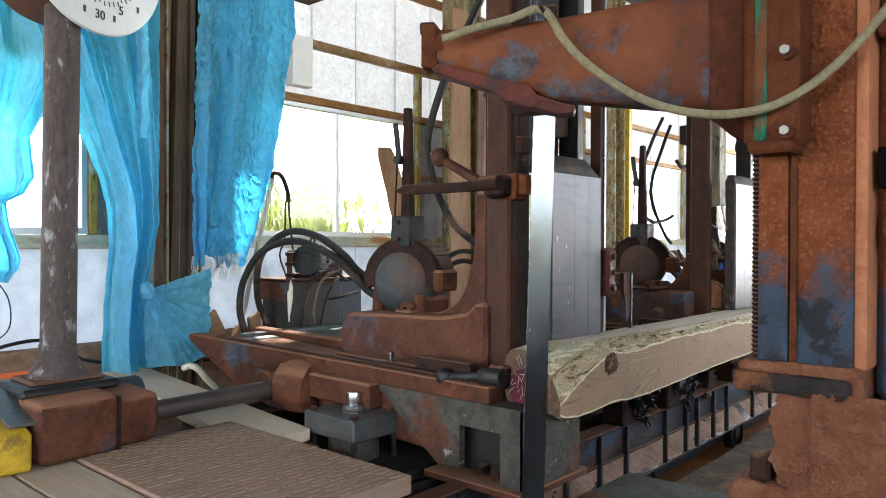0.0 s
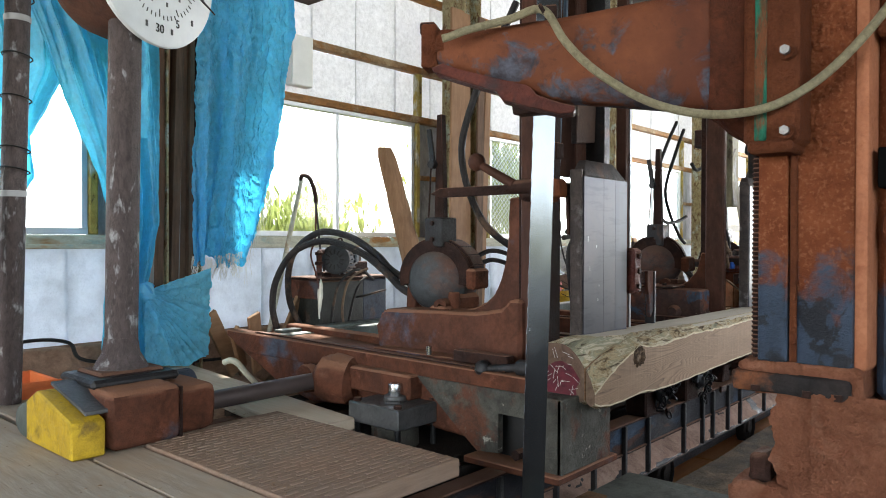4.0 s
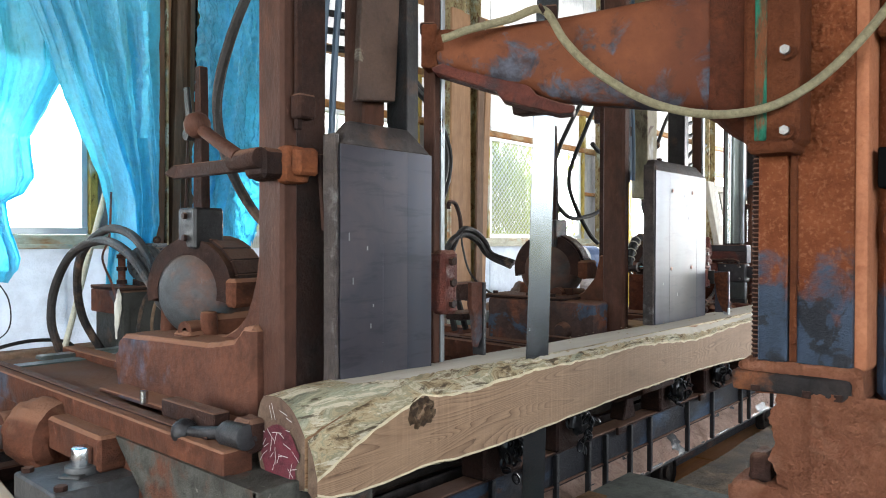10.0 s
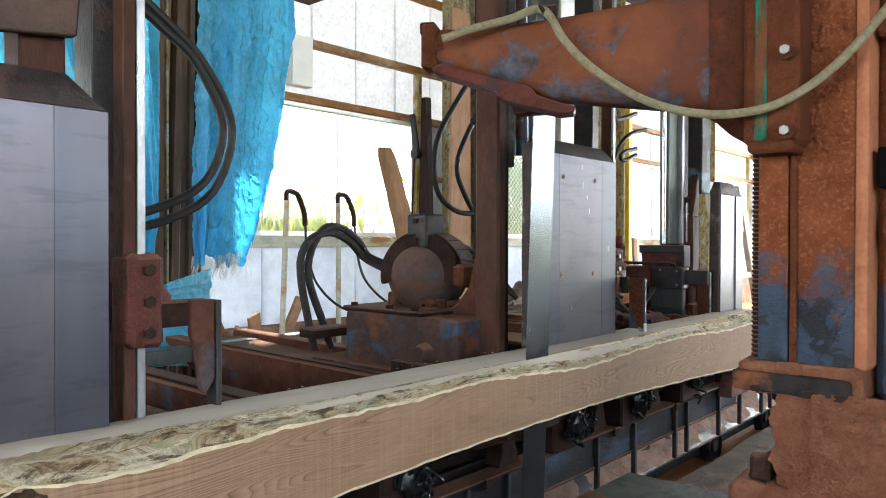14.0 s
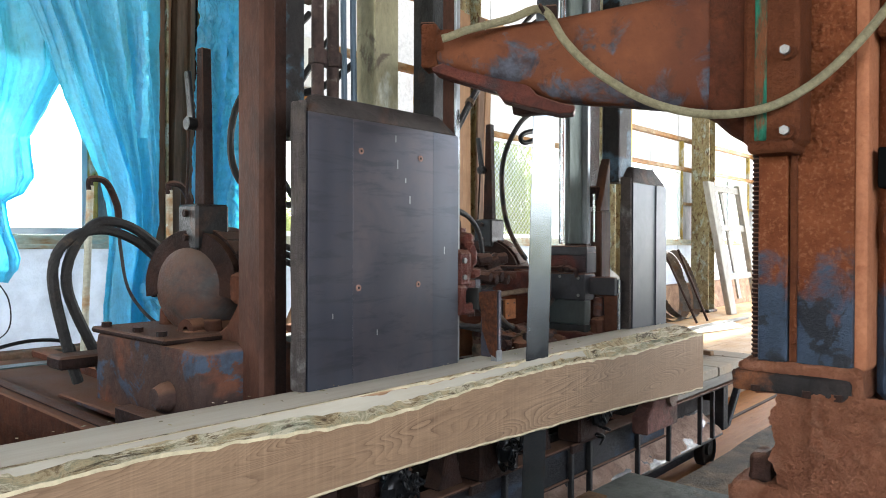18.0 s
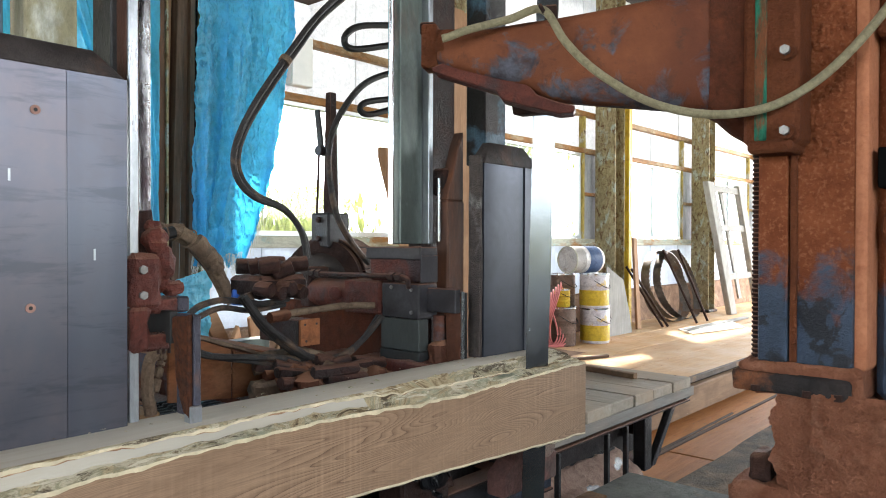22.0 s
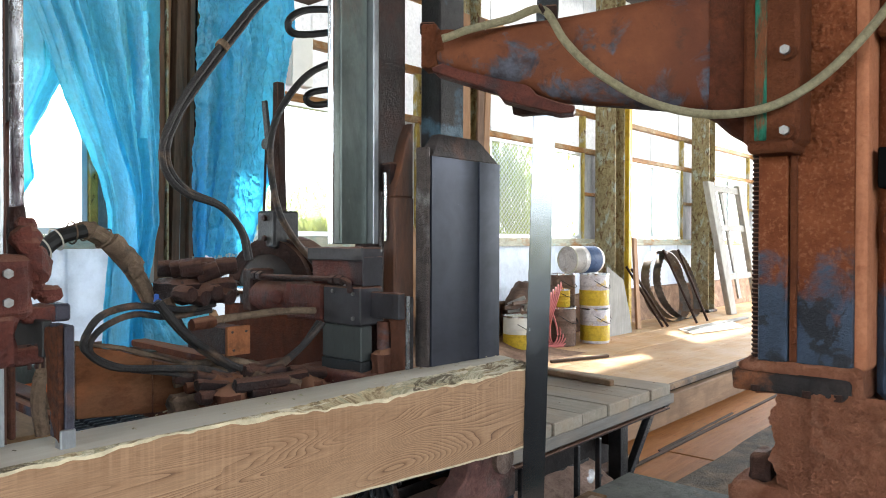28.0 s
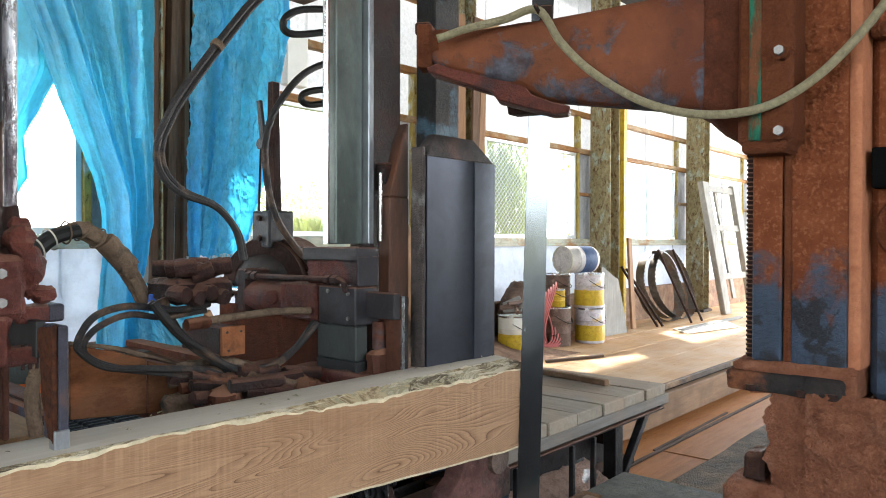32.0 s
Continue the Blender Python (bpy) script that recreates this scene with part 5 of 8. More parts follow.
            part("groove_rib", bx(x, x + .048, y, y + .011, .287, .2905, .0), DECKBROWN, tp)

    rt = thing("carriage_end_deck", (6.9, 2.3, .2), "grey plank deck on steel legs at the carriage's head", "deck", carried=True)
    x = 5.9
    k = 0
    while x < 7.5:
        w = (.235, .21, .24)[k % 3]
        part("plank", bx(x, min(x + w - .007, 7.545), 1.67 + .006 * (k % 2), 2.98, .222, .279 - .002 * (k % 2), .005), DECKWOOD, rt)
        x, k = x + w, k + 1
    part("fascia", bx(5.9, 7.55, 1.672, 1.70, .168, .221, .004), DECKWOOD_X, rt, "grey plank along the deck's edge")
    part("edge_beam", bx(5.9, 7.55, 1.70, 1.77, .15, .22, .005), STEELDARK, rt)
    part("end_beam", bx(7.47, 7.54, 1.69, 2.98, .15, .22, .005), STEELDARK, rt)
    part("leg", bx(7.05, 7.13, 1.73, 1.80, -.17, .152, .004), STEELDARK, rt)
    part("brace", prism([(7.15, -.17), (7.2, -.17), (7.5, .15), (7.44, .15)], "y", 1.74, 1.78, bev=.003), STEELDARK, rt)
    part("blue_panel", bx(5.9, 7.04, 2.0, 2.02, -.16, .15, .003), BLUEWORN, rt, "blue painted panel under the deck")
    solo("batten", prism([(7.195, 1.87), (7.235, 1.865), (7.318, 2.45), (7.278, 2.45)], "z", .282, .314, bev=.005), RAWWOOD_X, "brown batten lying on the end deck", "batten", carried=True)


def log_lines(x):
    """Of the log at x: front top edge, front bottom edge, width of the bark wane, top, back."""
    xs = (1.34, 1.39, 1.46, 1.55, 1.66, 1.72, 1.80, 1.95, 2.1, 2.3, 2.7, 3.04, 3.4, 3.63, 4.0, 4.3, 4.61, 5.12, 5.5, 5.83)
    ft = (.47, .49, .53, .565, .60, .622, .605, .60, .612, .618, .612, .622, .60, .585, .60, .612, .612, .592, .60, .605)
    fb = (.43, .412, .405, .405, .41, .415, .41, .402, .402, .408, .42, .428, .43, .43, .425, .41, .40, .375, .352, .335)
    wn = (.14, .13, .12, .105, .09, .07, .085, .09, .075, .055, .028, .022, .026, .040, .045, .050, .042, .075, .095, .115)
    tp = (.65, .655, .66, .66, .656, .655, .655, .65, .65, .65, .645, .645, .643, .642, .643, .645, .645, .645, .645, .64)
    w = .006 * noise.noise((x * 9, 1, 0)) + .004 * noise.noise((x * 23, 5, 0))
    return (float(np.interp(x, xs, ft)) + w, float(np.interp(x, xs, fb)) + .005 * noise.noise((x * 11, 8, 0)), float(np.interp(x, xs, wn)), float(np.interp(x, xs, tp)), 1.645)


def wane(x, y):
    """Height of the log's upper surface over y."""
    ft, fb, w, tp, back = log_lines(x)
    s = min(1, max(0, (y - 1.386) / w))
    return ft + (tp - ft) * (math.sin(s * math.pi / 2) ** .8 if x < 2.8 else s ** 1.15) + (.006 * noise.noise((x * 16, y * 40, 2)) + .003 * noise.noise((x * 45, y * 90, 4)) + .008 * min(0, noise.noise((x * 24, y * 25, 6)))) * (0 if s >= 1 else 1)


def build_log():
    # main log behind the kerf: front sawn face, waney top, flat top, round back
    bm = bmesh.new()
    rows = []
    n = 400
    for i in range(n + 1):
        x = 1.34 + (5.83 - 1.34) * i / n
        ft, fb, w, tp, back = log_lines(x)
        e = max(0, 1 - (x - 1.34) / .4) * .02
        back -= e
        y0 = 1.4295
        zf = wane(x, y0)
        ring = [(y0, fb + .004), (y0, fb + .010), (y0, zf - max(.003, .007 + .012 * noise.noise((x * 5, 9, 0)) + .005 * noise.noise((x * 21, 9, 0)))), (y0, zf)]
        edge = max(y0 + .01, 1.386 + w)
        for k in range(1, 6):
            y = y0 + (edge - y0) * k / 5
            ring.append((y, wane(x, y)))
        ring += [(edge + (back - .04 - edge) * .5, tp), (back - .04, tp - .002)]
        for k in range(1, 9):
            a = math.pi / 2 - math.pi * k / 9
            zc, rz = (tp + fb) / 2, (tp - fb) / 2
            ring.append((back - .04 + .05 * math.cos(a) + .004 * noise.noise((x * 12, k, 3)), zc + rz * math.sin(a)))
        ring += [(back - .06, fb - .006), (1.50, fb - .012 + .006 * noise.noise((x * 18, 3, 3))), (1.45, fb + .0)]
        rows.append([bm.verts.new((x, y, z)) for y, z in ring])
    m = len(rows[0])
    for g, h in zip(rows, rows[1:]):
        for k in range(m):
            f = bm.faces.new((g[k], g[(k + 1) % m], h[(k + 1) % m], h[k]))
            f.material_index = (3 if k == 0 or k == 2 and g[0].co.x > 3 else 1 if k == 2 else 0 if k == 1 else 2 if k in (8, 9) and g[0].co.x > 1.55 else 5 if 2 < k < 8 and log_lines(g[0].co.x)[2] < .052 else 1)
    for ring in (rows[0], rows[-1]):
        f = bm.faces.new(ring)
        f.material_index = 4
    lg = thing("log", (3.5, 1.53, .40), "half-sawn hardwood log with a red-marked end, dogged on the carriage", "log", carried=True)
    part("log_body", bm, [SAWNFACE, BARK, SAWNTOP, SAPWOOD, LOGEND, WANE], lg, smooth=True)
    # red wax and chalk on the end
    x = 1.3365
    bm = bmesh.new()
    bm.faces.new([bm.verts.new((x, 1.53 + .078 * math.cos(a) * (1 + .25 * noise.noise((math.cos(a) * 2, math.sin(a) * 2, 1))), .500 + .082 * math.sin(a) * (1 + .2 * noise.noise((math.sin(a) * 2, 3, 1))))) for a in [math.tau * k / 26 for k in range(26)]])
    part("red_mark", bm, REDPAINT, lg, "patch of red wax on the end grain", smooth=False)
    rnd = random.Random(5)
    for i in range(30):
        bm = bmesh.new()
        a, r = rnd.uniform(0, math.tau), rnd.uniform(.02, .095)
        c = Vector((x - .001, 1.53 + r * math.cos(a) * .9, .525 + r * math.sin(a)))
        b = rnd.uniform(0, math.tau)
        dd = Vector((0, math.cos(b), math.sin(b))) * rnd.uniform(.008, .022)
        s = Vector((0, -dd.z, dd.y)).normalized() * .0008
        bm.faces.new([bm.verts.new(q) for q in (c - dd - s, c + dd - s, c + dd + s, c - dd + s)])
        part("chalk_stroke", bm, CHALK, lg, smooth=False)

    # the board being cut off
    bm = bmesh.new()
    rows = []
    for i in range(n + 1):
        x = 1.345 + (5.845 - 1.345) * i / n
        ft, fb, w, tp, back = log_lines(x)
        zk = wane(x, 1.424)
        fbk = fb + .004
        ring = [(1.386, fb), (1.386, fb + .006), (1.386, ft - max(.003, .008 + .008 * noise.noise((x * 6, 3, 0)) + .004 * noise.noise((x * 25, 3, 0)))), (1.386, ft), (1.405, wane(x, 1.405)), (1.424, zk), (1.424, fbk), (1.405, fb - .01 + .005 * noise.noise((x * 22, 4, 4)))]
        rows.append([bm.verts.new((x, y, z)) for y, z in ring])
    for g, h in zip(rows, rows[1:]):
        for k in range(8):
            f = bm.faces.new((g[k], g[(k + 1) % 8], h[(k + 1) % 8], h[k]))
            thin = log_lines(g[0].co.x)[2] < .052
            f.material_index = 3 if k in (0, 2) else 0 if k in (1, 5) else 2 if k == 4 and thin else 5 if thin else 1
    for ring in (rows[0], rows[-1]):
        f = bm.faces.new(ring)
        f.material_index = 4
    slab = thing("sawn_slab", (3.565, 1.405, .40), "waney-edged board being sawn off the log", "board")
    part("slab_body", bm, [SAWNPALE, BARK, SAWNTOP, SAPWOOD, LOGEND, WANE], slab)
    # knot on its outer face
    bm = lathe([(0, .001), (.010, .004), (.018, .003), (.024, .008), (.033, .006), (.042, .0), (.03, -.01), (0, -.01)], (1.715, 1.387, .570), (0, -1, 0), 22)
    for v in bm.verts:
        v.co.x = 1.715 + (v.co.x - 1.715) * 1.4
        v.co.z = .570 + (v.co.z - .570) * 1.1
        v.co.y = 1.387 + (v.co.y - 1.387) * .6
    for v in bm.verts:
        v.co += Vector((0, .006 * noise.noise(v.co * 60), .004 * noise.noise(v.co * 50)))
    part("knot", bm, [KNOT], slab, "dark rotten knot")
    return slab


WHEELBLACK = worn("dusty_black_wheel", (.035, .03, .028), (.016, .014, .013), (.07, .05, .04), .62, 9, .8)
BEAMDARK = worn("dark_blue_black_beam", (.030, .030, .036), (.014, .013, .014), (.045, .07, .11), .60, 5, .65, .1, .3, (.4, 1, 1), (.085, .04, .028), .60)
WEBGREY = worn("dusty_web_plate", (.045, .038, .036), (.022, .019, .018), (.09, .06, .048), .62, 5, .8)
KNOT = worn("dark_knot", (.17, .105, .06), (.05, .032, .021), (.28, .185, .11), .6, 40, .9, 0, .8)
SAWDUSTPINK = worn("pink_sawdust", (.46, .32, .25), (.32, .20, .15), (.40, .25, .19), .58, 9, .95, 0, .8)
DECKWOOD_X = timber("grey_weathered_fascia", (.26, .245, .22), (.17, .155, .135), "x", 18, .85, (.28, .22, .17))
PALEPLANK = timber("pale_dusty_plank", (.60, .52, .40), (.46, .38, .28), "y", 18, .85, (.56, .45, .33))
DECKBROWN = timber("brown_tread_wood", (.34, .25, .185), (.20, .135, .095), "x", 18, .85, (.33, .205, .135))


def knee_profile(back, top):
    """Side outline of a knee (y, z): a sled with a fillet up into the post."""
    pts = [(1.80, .47), (back, .47), (back + .01, .62)]
    for k in range(6):
        a = math.pi / 2 * k / 5
        pts.append((back + .01 - .07 * (1 - math.cos(a)), .62 + .09 * math.sin(a)))
    pts.append((2.06, .728))
    pts += [(1.97, .74), (1.90, .755), (1.86, top), (1.80, top)]
    return pts


def helmet(centre, axis, r):
    """The half band over a gear housing, with a lip on its front."""
    bm = bmesh.new()
    c, ax = Vector(centre), Vector(axis).normalized()
    side = Vector((-ax.y, ax.x, 0))
    rows = []
    for i in range(25):
        a = radians(-12 + 204 * i / 24)
        d = side * math.cos(a) + Vector((0, 0, math.sin(a)))
        rows.append([bm.verts.new(c + d * q + ax * w) for q, w in ((r - .038, -.030), (r + .020, -.022), (r + .020, .19), (r + .001, .19), (r + .001, .03))])
    for g, h in zip(rows, rows[1:]):
        for k in range(5):
            bm.faces.new((g[k], g[(k + 1) % 5], h[(k + 1) % 5], h[k]))
    bm.faces.new(rows[0])
    bm.faces.new(rows[-1][::-1])
    return bm


def headblock(name, x0, label, post, kind="round"):
    """Base casting with its ways, the knee that slides on it, and the gear housing. x0: the knee's near side."""
    hb = thing(name, (x0 + .2, 2.3, .0), label, "headblock", "headblocks of the carriage", carried=True)
    # ways, running towards the wall
    part("way", prism([(1.62, .42), (3.55, .42), (3.74, .50), (3.74, .53), (1.62, .515)], "x", x0 - .12, x0 - .03, bev=.005), RUST, hb)
    part("way", prism([(1.62, .42), (3.55, .42), (3.74, .50), (3.74, .53), (1.62, .515)], "x", x0 + .30, x0 + .38, bev=.005), RUST, hb)
    part("way_strip", prism([(1.75, .517), (3.5, .53), (3.5, .538), (1.75, .525)], "x", x0 - .09, x0 - .055, bev=.002), RUSTDARK, hb, "worn dark slideway")
    part("bed", prism([(1.9, .22), (2.6, .25), (3.0, .22), (3.25, .27), (3.72, .46), (3.70, .50), (1.9, .46)], "x", x0 - .10, x0 + .36, bev=.012), RUST, hb, "rust-brown cast bed")
    # front leg of chipped grey casting with its opening
    if kind != "round":
        part("front_bracket", prism([(1.48, .36), (1.62, .30), (1.9, .30), (2.1, .44), (1.48, .44)], "x", x0 - .05, x0 + .28, bev=.006), RUSTDARK, hb)
    leg = bmesh.new()
    for s0, s1 in ((x0 - .13, x0 - .10), (x0 + .21, x0 + .24)):
        prism([(1.46, .17), (1.56, .17), (1.56, .36), (1.75, .36), (1.75, .20), (1.86, .19), (1.97, .27), (2.16, .42), (2.20, .455), (1.46, .455)], "x", s0, s1, leg)
    bx(x0 - .13, x0 + .24, 1.452, 1.475, .17, .455, .003, leg)
    bx(x0 - .10, x0 + .22, 1.47, 2.15, .415, .452, .003, leg)
    if kind == "round":
        part("front_leg", leg, CASTGREY, hb, "chipped pale grey cast leg")
        # black block fills the leg's opening, painting its shade
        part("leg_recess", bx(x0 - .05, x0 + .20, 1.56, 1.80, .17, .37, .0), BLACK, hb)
        part("leg_foot", bx(x0 - .17, x0 + .28, 1.44, 1.90, .145, .172, .004), RUST, hb)
        for y in (1.6, 1.68):
            part("foot_nut", cyl((x0 - .11, y, .20), (x0 - .06, y, .20), .022, n=6), RUSTDARK, hb)
    else:
        leg.free()
    # knee
    if kind == "box":
        part("knee", rough(bx(x0 + .06, x0 + .38, 1.80, 2.46, .47, .745, .014, segs=2), .005, 6), KNEEBLUE, hb, "boxy sled with rust over blue paint")
        part("knee_gusset", prism([(1.80, .74), (2.05, .74), (1.96, .79), (1.90, .86), (1.87, .98), (1.80, .98)], "x", x0 + .24, x0 + .30, bev=.006), RUST, hb)
        part("rear_beam_end", bx(x0 + .0, x0 + .22, 2.60, 2.72, .605, .65, .008), RUSTDARK, hb, "dusty block behind the sled")
        part("knee_rim", bx(x0 + .05, x0 + .39, 1.98, 2.47, .745, .765, .006), RUSTDARK, hb)
        for yy in (2.05, 2.2, 2.42):
            part("rim_bolt", bolt(x0 + .08, yy, .765, .016, .015, (0, 0, 1)), RUSTDARK, hb)
        part("knee_knob", lathe([(0, .05), (.03, .045), (.042, .02), (.045, 0), (0, 0)], (x0 + .06, 1.97, .60), (-1, 0, 0), 18), KNEEBLUE, hb)
    elif kind == "round":
        part("knee", rough(prism(knee_profile(2.68, .80), "x", x0 + .09, x0 + .30, bev=.015), .005, 5), RUSTBLUE, hb)
        rib = [(1.86, .72), (2.26, .715), (2.16, .735), (2.09, .765), (2.04, .81), (2.01, .87), (1.985, .95), (1.97, 1.06), (1.96, 1.25), (1.86, 1.25)]
        part("knee_rib", rough(prism(rib, "x", x0 + .225, x0 + .305, bev=.008), .003, 3), RUSTBLUE, hb, "curved rib up to the post")
        part("oiler", cyl((x0 - .03, 2.22, .535), (x0 - .03, 2.22, .575), .013, n=10), CHROME, hb)
    part("knee_shoe", bx(x0 + .0, x0 + .34, 1.84, 2.62, .512, .528, .004), RUSTBLUE, hb)
    part("gib_plate", bx(x0 - .06, x0 - .01, 1.76, 2.05, .53, .58, .003), RUSTDARK, hb)
    # the post, and a strip in darker rust that paints its front's shade
    if post:
        p0, p1, p2 = post
        part("post", bx(p0, p1, 1.71, 1.83, .47, 2.6, .01), RUSTPOST, hb, "rusty square post")
        part("post_strip", bx(p1 + .001, p2, 1.74, 1.88, .47, 2.6, .004), RUSTDARK, hb)
    # gear housing: a dished drum with a toothed band over it
    gx, gy, gz, r = (x0 + .27, 2.2, .90, .165) if kind == "box" else (x0 + .26, 2.44, .865, .172)
    mx = gx - .10
    turned = Vector((.94, .34, 0))
    spin = math.degrees(math.atan2(turned.y, turned.x))
    drum = part("gear_housing", lathe([(0, -.058), (.06, -.055), (.105, -.043), (.14, -.022), (.16, .002), (r, .03), (r, .17), (.13, .2), (0, .2)], (gx, gy, gz), turned, 40), DOMEBROWN if kind == "low" else DOMEMAT, hb, "dished grey-green gear housing")
    band = part("toothed_band", helmet((gx, gy, gz), turned, r), RUSTDARK, hb, "rusty toothed clamp band")
    for k in range(13):
        a = radians(-5 + 190 * k / 12)
        c = Vector((gx, gy, gz)) + turned * .095 + Vector((-turned.y, turned.x, 0)) * (r + .022) * math.cos(a) + Vector((0, 0, (r + .022) * math.sin(a)))
        part("tooth", bx(c.x - .085, c.x + .085, c.y - .010, c.y + .010, c.z - .027, c.z + .027, .003, turn=pose(0, 0, 0, 0, 0, spin) @ pose(0, 0, 0, math.degrees(a), 0, 0)), RUSTDARK, band)
    part("saddle", bx(gx + .0, gx + .18, gy - .15, gy + .17, .70, .79, .02), RUST, hb)
    for dy, hh in ((-.13, .10), (.15, .12)):
        part("housing_foot", cyl((gx - .01, gy + dy, .70), (gx - .01, gy + dy, .70 + hh), .034, .028, n=14, bev=.006), RUST, hb)
    part("band_ear", rough(bx(gx + .03, gx + .16, gy - r - .05, gy - r + .01, gz - .05, gz + .05, .012), .005, 3), RUST, hb, "clamp ear of the band")
    part("lug", lathe([(.012, -.03), (.035, -.03), (.035, .03), (.012, .03)], (gx - .06, gy - .10, gz - .13), (1, .2, 0), 18), RUST, hb)
    part("lug_foot", bx(gx - .1, gx - .03, gy - .15, gy - .04, gz - .205, gz - .13, .012), RUST, hb)
    # mast with its lever
    part("mast_socket", bx(mx + .075, mx + .195, gy - .06, gy + .06, 1.02, 1.17, .008), STEELDARK, hb)
    for z in (1.06, 1.14):
        part("socket_bolt", bolt(mx + .075, gy, z, .012, .012, (-1, 0, 0)), RUSTDARK, hb)
    part("mast", prism([(gy - .032, 1.17), (gy + .032, 1.17), (gy + .016, 1.69), (gy - .016, 1.69)], "x", mx + .12, mx + .155, bev=.003), RUSTDARK, hb, "tapered rusty mast")
    part("mast_lever", prism([(gy + .015, 1.44), (gy + .05, 1.44), (gy + .075, 1.62), (gy + .045, 1.62)], "x", mx + .105, mx + .118, bev=.003), STEELDARK, hb)
    part("lever_pivot", cyl((mx + .09, gy + .03, 1.44), (mx + .125, gy + .03, 1.44), .022, n=14), STEELDARK, hb)
    part("link_rod", cyl((mx + .105, gy + .055, 1.17), (mx + .105, gy + .04, 1.43), .005, n=6), RUSTDARK, hb)
    return hb, gx, gy, gz


RUSTPOST = worn("brown_rusted_post", (.10, .043, .028), (.045, .020, .014), (.042, .028, .024), .62, 5, .65, 0, .2, (1, 1, .4))

DOMEBROWN = worn("oily_brown_housing", (.040, .030, .024), (.022, .017, .015), (.07, .040, .028), .58, 5, .5, 0, .15)
HOLERIM = plain("pale_rusty_rim", (.27, .15, .12), .7, 0, .3, 60)
HOODGREY = worn("scaled_grey_brown_steel", (.075, .062, .058), (.035, .028, .027), (.11, .062, .045), .56, 9, .6, .2, .3)


def face_plate(x0, x1, y, top, bevel, mt_holes=(), label="", seams=(), scars=(), warm=(), sunk=(), mt=None):
    """A thick rolled plate facing the saw with its sloping head, drilled holes and seams."""
    pl = thing("face_plate", ((x0 + x1) / 2, y + .03, .64), label, "steel plate", "knee face plates", carried=True)
    xs = [x0] + list(seams) + [x1]
    for i, (a, b) in enumerate(zip(xs, xs[1:])):
        part("plate_strip", bx(a + (.0006 if i else 0), b, y + (.005 if i in sunk else 0), y + .035, .64, top, .0006), PLATEWARM if i in warm else mt or PLATE, pl)
    part("plate_edge", rough(bx(x0 - .016, x0 - .001, y + .004, y + .06, .64, top + .03, .004), .003, 8, 30), PLATEEDGE, pl, "scaled plate edge")
    ys = y + .002
    hood = bmesh.new()
    v = [hood.verts.new(q) for q in ((x0, ys, top), (x1, ys, top), (x1, ys + .07, top), (x0, ys + .07, top),
                                    (x0 + bevel, ys + .035, top + bevel * 1.1), (x1 - bevel, ys + .035, top + bevel * 1.1), (x1 - bevel, ys + .07, top + bevel * 1.1), (x0 + bevel, ys + .07, top + bevel * 1.1))]
    for q in ((0, 1, 5, 4), (1, 2, 6, 5), (2, 3, 7, 6), (3, 0, 4, 7), (4, 5, 6, 7), (3, 2, 1, 0)):
        hood.faces.new([v[k] for k in q])
    bmesh.ops.bevel(hood, geom=hood.edges[:], offset=.004, segments=1, affect="EDGES", profile=.5)
    part("plate_hood", hood, HOODGREY, pl, "sloping rusty head of the plate")
    part("plate_back", bx(x0 + .03, x1 - .02, y + .037, y + .075, .64, top - .01, .004), STEELDARK, pl)
    for sx, sz, sl in scars:
        part("scratch", bx(sx - .0022, sx + .0022, y - .0012, y - .0004, sz - sl, sz + sl, 0), CHROMEDULL, pl)
    for hx, hz in mt_holes:
        h = part("hole", lathe([(.004, .001), (.0095, .001), (.0095, .0035), (.004, .0035)], (hx, y + .0005, hz), (0, -1, 0), 16), HOLERIM, pl, "rust-rimmed bolt hole")
        part("hole_dark", cyl((hx, y + .001, hz), (hx, y - .0012, hz), .0058, n=12), BLACK, h)
    return pl


